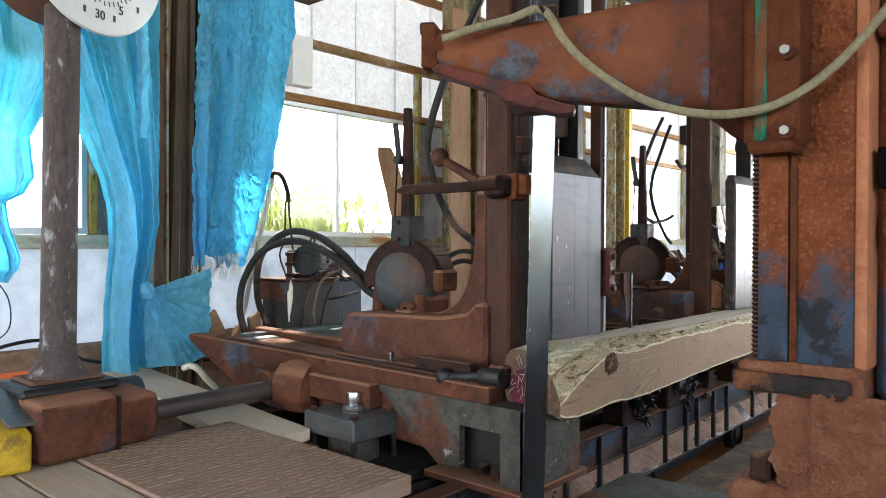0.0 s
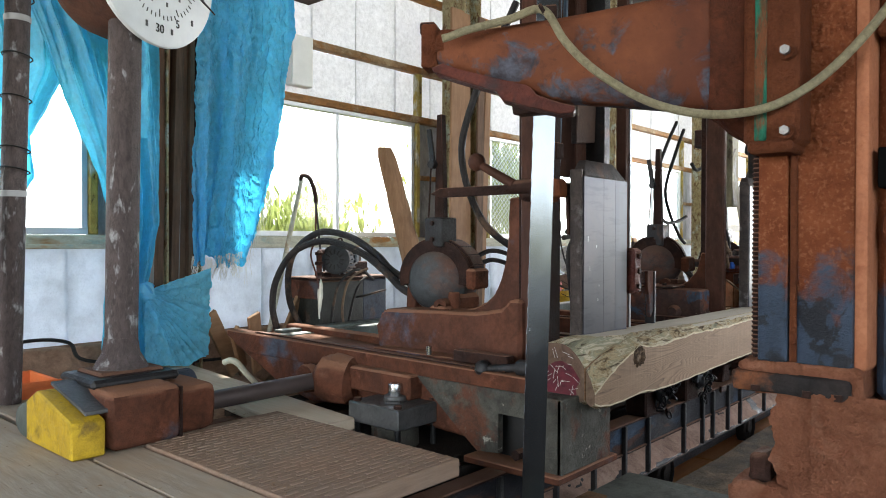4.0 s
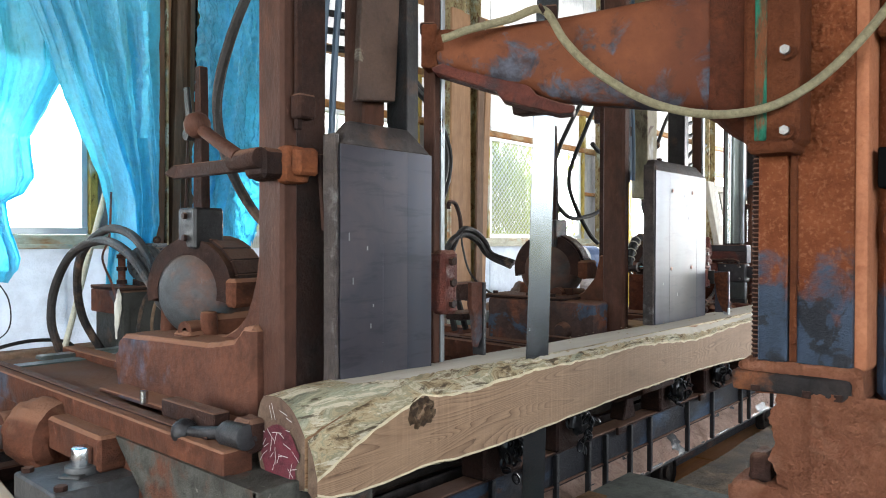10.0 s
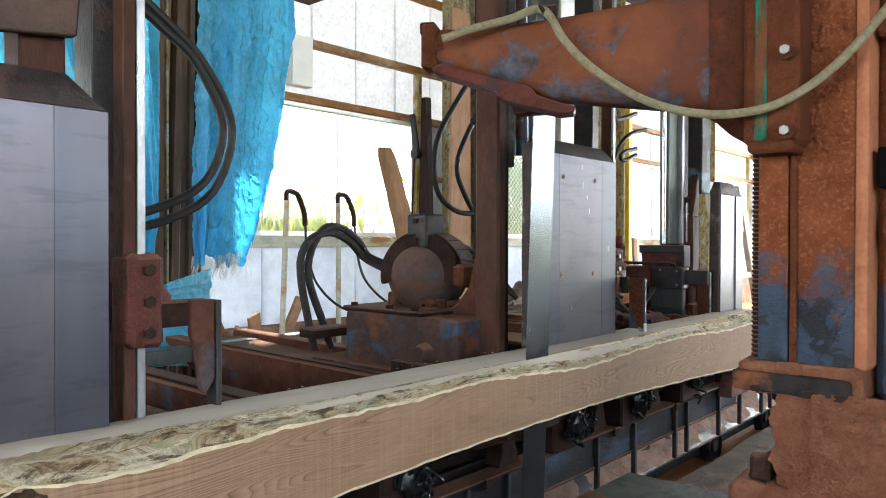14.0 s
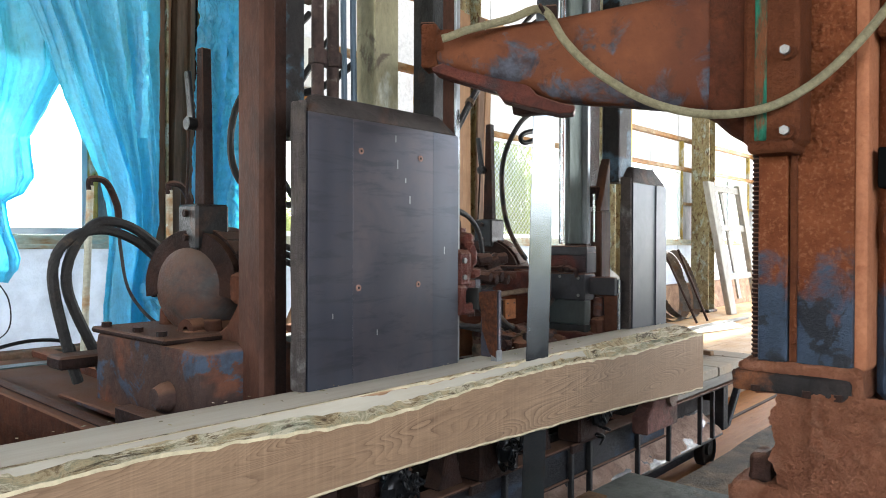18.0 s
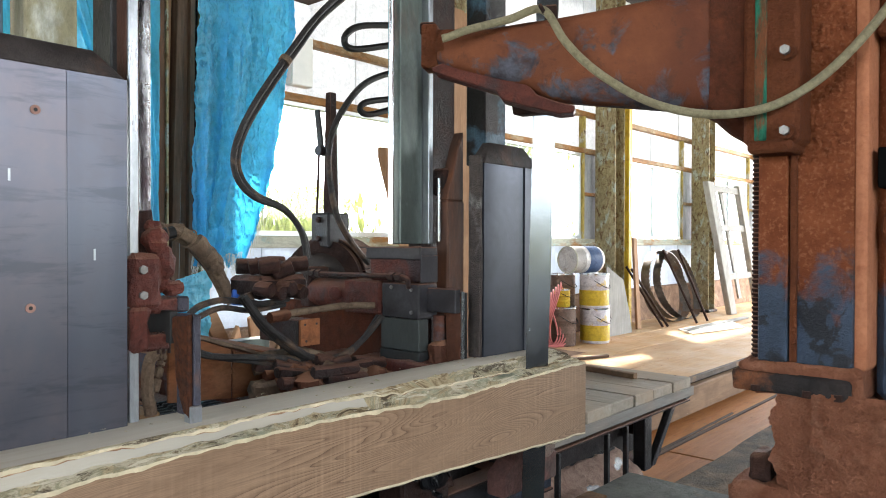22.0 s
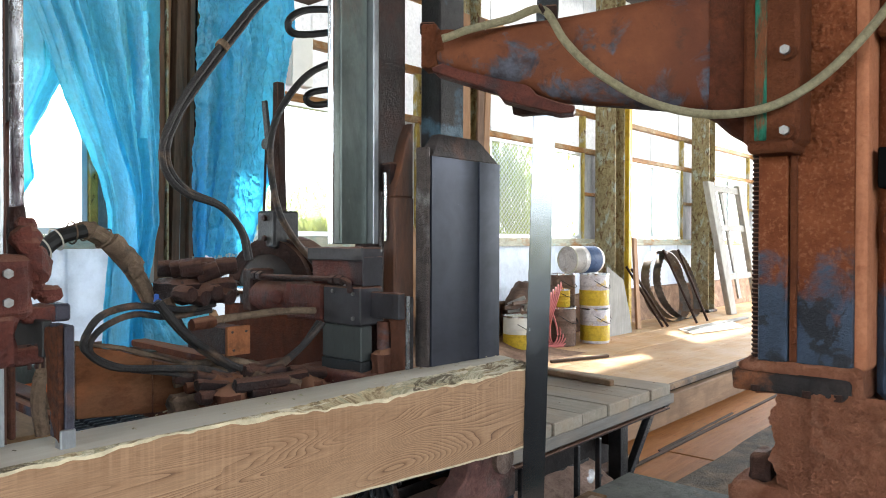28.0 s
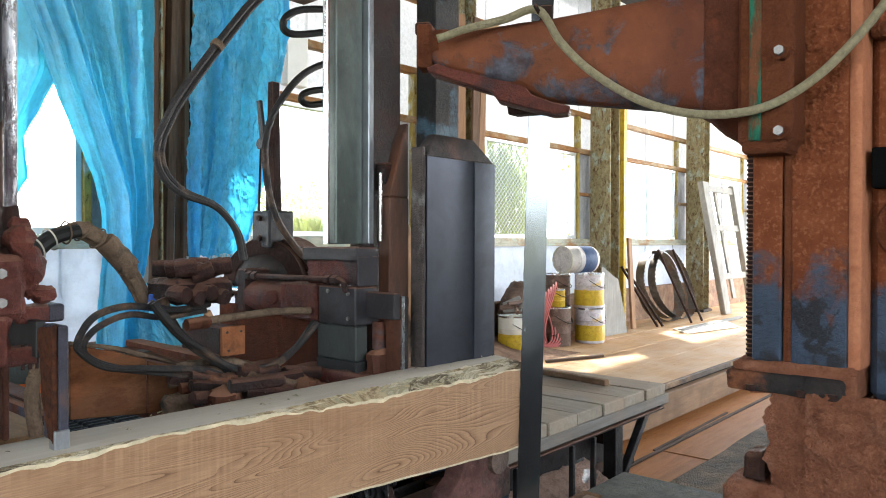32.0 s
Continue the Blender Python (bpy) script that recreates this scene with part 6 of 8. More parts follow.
def dog_rail(x, y, zdog=.88, reach=0.0, rod=False):
    """Upright rail beside a plate, with the sliding dog that bites the log."""
    rl = thing("log_dog", (x + .03, y + .03, .62), "rusty sliding dog on an upright rail, biting the log's top", "log dog", "dogs on the carriage", carried=True)
    part("rail", bx(x, x + .03, y, y + .05, .62, 2.6, .003), RUSTPOST, rl)
    if rod:
        part("piston_rod", cyl((x + .062, y + .04, 1.0), (x + .062, y + .04, 2.6), .013, n=14), FLECKED, rl, "rust-flecked bright piston rod")
        part("rod_joint", rough(cyl((x + .062, y + .04, .98), (x + .062, y + .04, 1.12), .028, .015, n=12), .005, 2, 40), BLACKRUST, rl)
        part("rail_face", bx(x + .0, x + .022, y - .012, y - .001, .62, 2.6, .002), CHROMEDULL, rl, "pale worn rail edge")
    else:
        part("rail_face", bx(x + .031, x + .05, y - .004, y + .02, .62, 2.6, .002), CHROMEDULL, rl, "bright worn rail edge")
    if rod:
        part("dog_block", rough(bx(x - .005, x + .068, y - .03, y + .06, .895, 1.02, .012), .007, 5, 24), REDDARK, rl)
        part("block_cheek", rough(bx(x - .005, x + .040, y - .032, y + .06, .80, .90, .008), .006, 5, 24), REDDARK, rl)
        part("block_flange", rough(bx(x + .036, x + .088, y - .022, y + .03, .80, .836, .004), .003, 4, 30), REDDARK, rl)
        part("arm_plate", bx(x + .080, x + .098, y - .045, y + .125, .815, .889, .002), BLACK, rl, "black arm plate")
        for k in range(3):
            part("guide_pin", cyl((x + .066 + .013 * k, y - .015, .79), (x + .066 + .013 * k, y - .015, .84), .004, n=8), BLACKRUST, rl)
        for z in (.928, .985):
            part("block_bolt", bolt(x + .022, y - .03, z, .010, .008, (0, -1, 0)), BOLTSTEEL, rl)
        lump = ball((x + .085, y, 1.0), .032, None, (.9, 1, 1.3))
        for q, r in (((x + .068, y + .005, 1.05), .030), ((x + .06, y + .01, .985), .034), ((x + .076, y + .03, 1.075), .024)):
            ball(q, r, lump)
        part("rod_clevis", rough(lump, .010, 1, 30), REDDARK, rl, "lumpy dark red rod clevis")
        part("dog_arm", rough(bx(x + .06, x + .150, y + .0, y + .08, .880, .916, .005), .003, 5, 24), REDDARK, rl)
        part("arm_end", bx(x + .118, x + .1515, y - .0015, y + .08, .881, .917, .004), STEELBLUE, rl, "blue-dark worn arm end")
        part("dog_finger", rough(prism([(y - .120, .655), (y - .092, .668), (y - .062, .74), (y - .044, .875), (y - .120, .885)], "x", x + .082, x + .092, bev=.002), .003, 6, 40), FINGERRUST, rl, "rough orange-rusted side of the finger")
        part("dog_edge", bx(x + .0925, x + .111, y - .124, y - .046, .655, .884, .003), STEELBLUE, rl, "blue-dark worn finger edge")
        part("dog_tip", bx(x + .083, x + .112, y - .126, y - .098, .640, .682, .002), CHROMEDULL, rl, "bright worn tip")
        nub = ball((x + .108, y + .0, .938), .021, None, (1.1, 1, 1))
        ball((x + .09, y + .005, .948), .018, nub)
        part("dog_nub", rough(nub, .007, 1, 40), REDDARK, rl)
        return rl
    part("dog_block", rough(bx(x - .005, x + .075, y - .045, y + .06, .81, 1.02, .012), .006, 5, 20), REDDARK, rl)
    for z in (.845, .915, .985):
        part("block_bolt", bolt(x + .035, y - .045, z, .014, .014, (0, -1, 0)), RUSTDARK, rl)
    part("dog_arm", bx(x + .07, x + .20 - reach, y - .03, y + .02, zdog - .03, zdog + .03, .005), RUSTDARK, rl)
    part("dog_finger", prism([(u - reach, w) for u, w in ((x + .165, .70), (x + .175, .685), (x + .20, .72), (x + .20, zdog + .03), (x + .14, zdog + .03), (x + .14, zdog - .05), (x + .155, zdog - .09))], "y", y - .045, y - .025, bev=.002), RUSTRED, rl, "rusty finger of the dog")
    part("dog_edge", bx(x + .202 - reach, x + .216 - reach, y - .05, y + .0, .655, zdog + .028, .002), STEELDARK, rl)
    part("dog_nub", lathe([(0, .03), (.02, .028), (.03, .01), (.03, 0), (0, 0)], (x + .085, y + .01, zdog + .03), (0, 0, 1), 12), REDDARK, rl)
    return rl


STEELBLUE = worn("blue_dark_worn_steel", (.05, .048, .07), (.028, .026, .036), (.10, .05, .04), .62, 12, .5, .4)
FLECKED = worn("rust_flecked_chrome", (.62, .62, .64), (.40, .40, .42), (.045, .022, .026), .47, 26, .25, .8, .2, (1, 1, .4))
FINGERRUST = worn("rough_orange_rust", (.20, .068, .032), (.07, .03, .02), (.30, .20, .15), .66, 40, .8, 0, 1.0, depth=.006)
RUSTRED = worn("orange_flaking_steel", (.14, .055, .035), (.065, .028, .02), (.07, .075, .09), .58, 10, .8)
CHROMEDULL = worn("worn_bright_rail", (.42, .44, .46), (.28, .29, .30), (.12, .08, .06), .68, 6, .35, .85, .05, (1, 1, .3))


def hose_run(parent, pts, r=.013, mt=None, name="hydraulic_hose"):
    return part(name, tube(pts, r, 8, 6), mt or HOSEDUST, parent)


def build_headblocks():
    a, gx, gy, gz = headblock("headblock", 1.35, "rusty headblock with a dished gear housing and hand lever", (1.475, 1.535, 1.66))
    # hand lever and orange clamp on the first post
    part("clamp", rough(bx(1.462, 1.55, 1.67, 1.72, 1.215, 1.32, .012, segs=2), .006, 4), CLAMPORANGE, a, "orange dusted clamp block")
    part("clamp_side", rough(bx(1.40, 1.475, 1.69, 1.79, 1.225, 1.31, .012), .006, 4), RUSTDARK, a)
    part("clamp_jaw", rough(bx(1.48, 1.555, 1.638, 1.68, 1.235, 1.315, .010), .004, 3), CLAMPORANGE, a)
    part("clamp_spike", prism([(1.555, 1.30), (1.60, 1.30), (1.585, 1.08), (1.573, 1.08)], "y", 1.64, 1.655, bev=.002), RUSTDARK, a)
    part("pointer_bar", prism([(1.78, 1.255), (2.26, 1.255), (2.33, 1.275), (2.26, 1.30), (1.78, 1.295)], "x", 1.44, 1.465, bev=.003), RUSTDARK, a, "pointed bar")
    part("lever_hub", cyl((1.40, 1.70, 1.28), (1.40, 1.84, 1.28), .03, n=16, bev=.004), RUSTDARK, a)
    part("lever_arm", cyl((1.39, 1.80, 1.29), (1.37, 1.97, 1.385), .022, .018, n=12), RUSTPOST, a)
    part("lever_ball", ball((1.37, 1.985, 1.395), .040), RUSTPOST, a)
    part("post_rod", bx(1.51, 1.53, 1.685, 1.702, 1.37, 2.5, .003), RUSTDARK, a)
    part("rod_bracket", bx(1.50, 1.56, 1.66, 1.705, 1.40, 1.47, .006), RUSTDARK, a)
    part("side_nut", cyl((1.60, 1.66, 1.27), (1.66, 1.66, 1.27), .022, n=6), RUSTDARK, a)
    # lower handle by the log's end
    part("lower_bracket", rough(bx(1.295, 1.35, 1.60, 1.68, .50, .585, .01), .006, 3), RUSTDARK, a)
    part("lower_hub", cyl((1.29, 1.60, .545), (1.29, 1.70, .54), .034, n=16, bev=.004), STEELDARK, a)
    part("lower_handle", cyl((1.285, 1.70, .54), (1.26, 1.84, .525), .018, .015, n=12), STEELDARK, a)
    part("lower_knob", ball((1.258, 1.86, .522), .036), STEELDARK, a)
    # rod-end knuckle of the set cylinder
    part("knuckle", rough(lathe([(0, -.12), (.08, -.12), (.115, -.09), (.12, 0), (.10, .06), (.06, .09), (0, .09)], (1.19, 2.72, .385), (-.4, .9, .1), 20), .008, 2, 16), RUST, a)
    part("knuckle_boss", cyl((1.10, 2.85, .375), (1.16, 2.85, .375), .07, n=20, bev=.01), RUST, a)
    part("knuckle_arm", bx(1.17, 1.26, 2.2, 2.6, .35, .46, .01), RUST, a)
    # back-rail things seen over the first plate
    part("hose_clip_plate", prism([(1.79, 1.50), (1.96, 1.52), (1.99, 2.0), (1.82, 2.0)], "y", 1.74, 1.77, bev=.004), COVERBROWN, a, "brown flaking cover plate")
    part("cover_back", bx(1.85, 1.95, 1.78, 1.88, 1.36, 2.5, .006), RUSTPOST, a)
    part("cylinder_tube", cyl((2.03, 1.80, 1.30), (1.97, 1.82, 2.5), .012, n=10), BLACK, a)
    for dx, zz in ((0, 0), (.05, .0)):
        hose_run(a, [(1.68 + dx, 1.80, 1.38), (1.70 + dx, 1.80, 1.7), (1.74 + dx, 1.80, 2.1), (1.78 + dx, 1.82, 2.5)], .011, BLUEHOSE)
    for z in (1.74, 1.80, 1.68):
        part("cross_pipe", cyl((1.6, 1.93, z), (1.98, 1.95, z + .05), .012, n=8), BLACK, a)
    hose_run(a, [(1.75, 2.05, 2.2), (1.62, 2.2, 1.75), (1.62, 2.28, 1.45), (1.75, 2.25, 1.15), (1.95, 2.15, .98)], .018)
    hose_run(a, [(2.05, 1.95, 1.80), (2.279, 1.96, 1.653), (2.383, 1.96, 1.574), (2.470, 1.96, 1.402), (2.415, 1.96, 1.231), (2.25, 1.96, 1.138), (2.05, 1.95, 1.10)], .013, BLACK)
    hose_run(a, [(2.05, 1.98, 1.84), (2.29, 1.98, 1.69), (2.42, 1.98, 1.58), (2.515, 1.98, 1.402), (2.45, 1.98, 1.20), (2.27, 1.98, 1.10), (2.05, 1.97, 1.07)], .013, BLACK)
    for dz in (0, .05):
        hose_run(a, [(1.9, 2.45, .9 + dz), (2.02, 2.4, .95 + dz), (2.12, 2.3, .9 + dz), (2.2, 2.2, .8)], .013)
    face_plate(1.575, 1.955, 1.57, 1.325, .07, (), "blue-black rolled steel face plate on a headblock", (1.74, 1.845), ((1.606, 1.062, .012), (1.621, .935, .010), (1.676, 1.029, .006), (1.69, .80, .007), (1.70, .86, .004)), (0, 1))
    part("side_steel", bx(1.975, 2.03, 1.70, 1.80, .62, 2.6, .003), STEELDARK, a)
    dog_rail(2.0, 1.60)

    b, gx, gy, gz = headblock("headblock", 3.33, "rusty headblock with a boxy sled and dished gear housing", (3.525, 3.58, 3.635), "box")
    for xx in (3.891, 3.956):
        f = part("fitting", cyl((xx, 1.92, 1.50), (xx, 1.92, 2.5), .021, n=12), FITTINGBROWN, b, "brown hydraulic fitting")
        part("fitting_nut", cyl((xx, 1.92, 1.64), (xx, 1.92, 1.69), .031, n=6), FITTINGBROWN, f)
        part("fitting_collar", cyl((xx, 1.92, 1.44), (xx, 1.92, 1.51), .024, n=12), TEALDARK, f, "dark teal collar")
    for xx in (4.016, 4.06):
        hose_run(b, [(xx, 1.93, 1.40), (xx, 1.93, 1.6), (xx + .004, 1.94, 1.9), (xx + .02, 1.95, 2.5)], .011, BLUEHOSE)
    part("manifold", bx(3.66, 3.78, 1.86, 1.96, 1.68, 1.80, .006), BLACKRUST, b)
    part("dark_channel", bx(3.64, 3.73, 1.78, 1.88, 1.36, 2.6, .004), BLUEBLACK, b, "dark channel with blue paint chips")
    hose_run(b, [(3.72, 2.0, 1.58), (3.85, 2.02, 1.55), (4.0, 2.02, 1.60), (4.15, 2.0, 1.72)], .013, BLACK)
    part("cream_post", bx(4.095, 4.215, 1.86, 1.96, 1.30, 2.6, .005), CREAMCHIP, b, "cream chipped post")
    part("steel_channel", bx(4.225, 4.285, 1.70, 1.80, 1.30, 2.6, .004), STEELDARK, b)
    part("red_strip", bx(4.287, 4.30, 1.72, 1.78, .62, 2.6, .003), RUSTRED, b, "narrow rusty strip")
    hose_run(b, [(4.156, 2.300, 1.950), (3.983, 2.300, 1.759), (3.820, 2.300, 1.524), (3.819, 2.300, 1.298), (3.981, 2.300, 1.194), (4.206, 2.300, 1.210), (4.341, 2.300, 1.245)], .013, BLACK)
    hose_run(b, [(4.288, 2.300, 1.911), (4.156, 2.300, 1.738), (3.972, 2.300, 1.451), (4.030, 2.300, 1.278), (4.206, 2.300, 1.102), (4.313, 2.300, 1.041)], .013, BLACK)
    # hoses arching from the sled
    hose_run(b, [(3.45, 2.75, .53), (3.413, 2.75, .662), (3.363, 2.75, .918), (3.408, 2.75, 1.043), (3.532, 2.75, 1.091), (3.665, 2.75, 1.049), (3.771, 2.75, .963), (3.80, 2.6, .90)], .019)
    hose_run(b, [(3.55, 2.75, .53), (3.505, 2.75, .643), (3.414, 2.75, .867), (3.431, 2.75, 1.01), (3.516, 2.75, 1.114), (3.63, 2.75, 1.109), (3.736, 2.75, 1.042), (3.799, 2.75, .971), (3.83, 2.6, .92)], .019)
    for k in range(3):
        hose_run(b, [(3.75, 2.45, 1.0 + .02 * k), (3.95, 2.4, 1.05 - .02 * k), (4.2, 2.35, .98 - .03 * k), (4.4, 2.25, .75)], .014)
    face_plate(3.575, 4.20, 1.565, 1.40, .055, ((3.765, 1.31), (4.015, 1.31), (3.755, .915), (4.005, .915)), "wide blue-black face plate with four bolt holes", (3.735, 4.075), ((3.906, 1.36, .010), (3.914, 1.284, .014), (3.968, 1.178, .012), (3.949, 1.237, .007), (3.66, .84, .007), (3.83, .78, .008), (4.13, 1.02, .012)), (1,))
    dog_rail(4.215, 1.60, reach=.06, rod=True)

    c, gx, gy, gz = headblock("headblock", 5.20, "dark red headblock crowded with hydraulic hoses", None, "low")
    part("channel", bx(5.28, 5.395, 1.80, 1.86, 1.04, 2.6, .004), GREYGREEN, c, "grey-green steel channel")
    part("channel_lip", bx(5.395, 5.42, 1.77, 1.86, 1.04, 2.6, .003), CHROMEDULL, c)
    part("bright_rod", cyl((5.255, 1.82, 1.04), (5.255, 1.82, 2.6), .011, n=12), CHROME, c, "bright piston rod")
    part("dark_post", bx(5.46, 5.60, 1.82, 1.94, .62, 2.6, .006), BLACKRUST, c)
    part("lock_housing", bx(5.47, 5.54, 1.76, 1.82, 1.22, 1.32, .008), BLACKRUST, c)
    part("lock_pin", cyl((5.44, 1.76, 1.05), (5.44, 1.76, 1.28), .007, n=10), CHROME, c)
    part("blue_post", bx(5.76, 5.90, 1.80, 1.90, 1.36, 2.6, .005), BLUEBLACK, c, "black post with blue paint chips")
    part("brown_face", bx(5.455, 5.55, 1.73, 1.79, .64, 1.20, .006), POSTORANGE, c, "orange-brown post face")
    part("brown_face_top", prism([(5.455, 1.20), (5.55, 1.20), (5.55, 1.46), (5.52, 1.40), (5.49, 1.30)], "y", 1.735, 1.785, bev=.004), POSTORANGE, c)
    # clamp unit at dog height
    part("clamp_yoke", rough(bx(5.295, 5.40, 2.33, 2.39, .785, .945, .006), .004, 5, 20), BLACKRUST, c)
    part("clamp_barrel", rough(cyl((5.345, 2.34, .845), (5.345, 2.10, .845), .056, n=20), .004, 4, 20), REDDARK, c, "dusty red clamp cylinder")
    part("barrel_port", cyl((5.30, 2.16, .85), (5.275, 2.15, .85), .026, n=14, bev=.004), REDDARK, c)
    part("clamp_flange", rough(bx(5.293, 5.40, 1.918, 2.117, .78, .905, .007), .003, 6, 20), REDDARK, c)
    part("clamp_block", rough(bx(5.298, 5.40, 1.728, 1.914, .776, .902, .005), .002, 5, 20), CLAMPDARK, c, "dark chipped end block")
    for yy, zz in ((1.76, .80), (1.76, .88), (1.86, .885)):
        part("block_bolt", bolt(5.298, yy, zz, .007, .006, (-1, 0, 0)), BOLTSTEEL, c)
    part("clamp_head", rough(bx(5.305, 5.385, 1.724, 1.985, .908, 1.012, .006), .004, 6, 20), REDDARK, c)
    part("head_lid", rough(bx(5.296, 5.39, 1.718, 1.995, .985, 1.030, .004), .003, 7, 24), CLAMPDARK, c, "dusty dark lid")
    part("head_face", bx(5.30, 5.386, 1.716, 1.7235, .905, 1.0, .002), CLAMPDARK, c)
    part("clamp_leg", bx(5.302, 5.352, 1.728, 1.922, .662, .775, .004), GREYDARK, c, "grey-green steel leg")
    part("leg_band", bx(5.300, 5.354, 1.726, 1.924, .58, .661, .003), LEGBLACK, c, "dark lower band of the leg")
    part("leg_pipe", cyl((5.375, 1.70, .70), (5.375, 1.70, .79), .022, n=14, bev=.004), RUSTRED, c)
    part("leg_lump", rough(bx(5.33, 5.43, 1.665, 1.72, .60, .70, .014), .008, 4, 30), RUST, c)
    part("clamp_foot", rough(bx(5.27, 5.44, 1.67, 2.01, .545, .630, .008), .007, 6, 26), REDDARK, c)
    part("clamp_arm", bx(5.345, 5.374, 1.60, 1.765, .803, .886, .003), CLAMPDARK, c)
    part("clamp_finger", rough(prism([(1.604, .60), (1.604, .874), (1.70, .874), (1.70, .80), (1.672, .79), (1.668, .70), (1.685, .66), (1.65, .60)], "x", 5.376, 5.392, bev=.002), .002, 4, 40), RUST, c, "rusty bent finger plate")
    part("finger_edge", bx(5.377, 5.391, 1.596, 1.603, .60, .876, .001), CHROMEDULL, c, "pale worn plate edge")
    part("finger_side", bx(5.3925, 5.412, 1.600, 1.70, .60, .872, .002), STEELDARK, c)
    part("piston", cyl((5.345, 2.54, .858), (5.345, 2.385, .858), .017, n=16), CHROME, c, "bright piston")
    part("piston_body", rough(lathe([(0, 0), (.028, 0), (.036, .02), (.036, .12), (.022, .15), (0, .15)], (5.345, 2.52, .858), (0, 1, 0), 18), .003, 2, 30), BLACKRUST, c)
    part("piston_collar", lathe([(.018, -.006), (.037, -.006), (.037, .006), (.018, .006)], (5.345, 2.53, .858), (0, 1, 0), 18), BOLTSTEEL, c, "pale collar")
    part("tie_rod", cyl((5.285, 2.30, .922), (5.285, 1.80, .925), .009, n=10), BLACKRUST, c)
    for yy in (2.29, 2.255, 1.845, 1.81):
        part("tie_nut", cyl((5.285, yy - .012, .922), (5.285, yy + .012, .922), .017, n=6), BLACKRUST, c)
    part("rod_eye", tube([(5.285, 1.80, .925), (5.285, 1.772, .918), (5.285, 1.766, .905), (5.29, 1.768, .885)], .010, 8), BLACKRUST, c)
    part("push_bar", rough(tube([(4.86, 1.95, .804), (4.95, 1.95, .813), (5.14, 1.95, .821), (5.29, 1.95, .815)], .012, 8), .002, 1, 30), HOSETAN, c, "dusty tan hose end")
    part("bar_ferrule", lathe([(0, -.035), (.018, -.035), (.020, .03), (.014, .04), (0, .04)], (4.875, 1.95, .806), (1, 0, .07), 12), RUST, c)
    rnd = random.Random(12)
    for i in range(9):
        x, y = 4.84 + .06 * (i % 3) + rnd.uniform(-.01, .01), 1.98 + .06 * (i // 3)
        part("valve", cyl((x - .02, y, .955 + rnd.uniform(-.01, .02)), (x + .035, y - .03, .965 + rnd.uniform(-.01, .02)), .026, n=10, bev=.005), BLACKRUST, c)
    part("valve_bank", rough(bx(4.82, 5.02, 1.98, 2.16, .86, .935, .016), .008, 5), BLACKRUST, c)
    for i in range(4):
        part("valve_body", rough(cyl((4.80 + .042 * i, 1.96, .90 - .012 * (i % 2)), (4.815 + .042 * i, 1.90, .895 - .012 * (i % 2)), .024, n=10, bev=.006), .004, 2, 30), BLACKRUST, c)
    # dark block as the box's darker side, behind its orange front
    part("valve_base", bx(4.936, 5.0, 1.926, 2.15, .707, .79, .004), BLACKRUST, c)
    part("brown_box", bx(4.934, 5.014, 1.912, 1.925, .704, .792, .002), BOXORANGE, c, "orange-brown box front")
    for xx, zz in ((4.95, .775), (4.998, .775), (4.955, .72)):
        part("box_screw", cyl((xx, 1.9125, zz), (xx, 1.909, zz), .004, n=8), BLACKRUST, c)
    part("back_panel", bx(5.36, 5.38, 1.95, 2.62, .45, .80, .004), REDSHADE, c, "dark red back plate")
    part("back_floor", bx(4.98, 5.36, 2.04, 2.40, .46, .50, .004), BLACKRUST, c)
    part("leaning_sheet", prism([(4.575, .55), (4.575, .756), (4.62, .748), (4.70, .727), (4.795, .692), (4.795, .53)], "y", 2.10, 2.112, bev=.002), CARDBROWN, c, "orange-brown sheet")
    part("leaning_sheet", prism([(4.798, .53), (4.798, .688), (4.85, .672), (4.93, .650), (4.93, .53)], "y", 2.094, 2.106, bev=.002), CARDBROWN, c)
    part("sheet_rim", rough(prism([(4.575, .757), (4.62, .750), (4.70, .729), (4.93, .652), (4.93, .662), (4.72, .738), (4.575, .768)], "y", 2.09, 2.125, bev=.002), .004, 3, 40), HOSETAN, c, "dusty rim of the sheet")
    # bundled hoses arching over the gap, wound with pale wire
    arch = [(4.45, 2.15, .90), (4.47, 2.15, .96), (4.51, 2.15, 1.02), (4.555, 2.15, 1.058), (4.62, 2.15, 1.078), (4.68, 2.15, 1.05), (4.725, 2.15, 1.005), (4.765, 2.15, .955), (4.80, 2.15, .895)]
    part("arch_hose", tube(arch[:5], .020, 10), BLACK, c, "black hose under pale wire")
    part("arch_hose", tube([(x, y + .02, z + .010) for x, y, z in arch[:5]], .014, 8), HOSEDUST, c)
    for dx, dy, dz, r in ((0, 0, 0, .015), (.012, .012, .014, .013), (-.004, .022, -.010, .012)):
        part("arch_hose", rough(tube([(x + dx, y + dy, z + dz) for x, y, z in arch[3:]] + [(4.825 + dx, 2.15 + dy, .84)], r, 10), .002, 1, 40), HOSETAN, c)
    for k in range(7):
        i = .6 + .72 * k
        a, f = int(i), i - int(i)
        q = Vector(arch[a]).lerp(Vector(arch[a + 1]), f)
        w = (Vector(arch[a + 1]) - Vector(arch[a])).normalized() + Vector((.25, .2, -.25))
        part("wire_turn", lathe([(.0295, -.0025), (.034, 0), (.0295, .0025)], q + Vector((0, .006, .004)), w, 20), WIREPALE if k < 4 else HOSETAN, c, "turn of pale wire" if k < 4 else "")
    part("arch_sleeve", rough(tube([(4.69, 2.148, 1.05), (4.73, 2.148, 1.01), (4.765, 2.148, .965)], .032, 12), .004, 1, 40), HOSETAN, c, "cloth sleeve round the hoses")
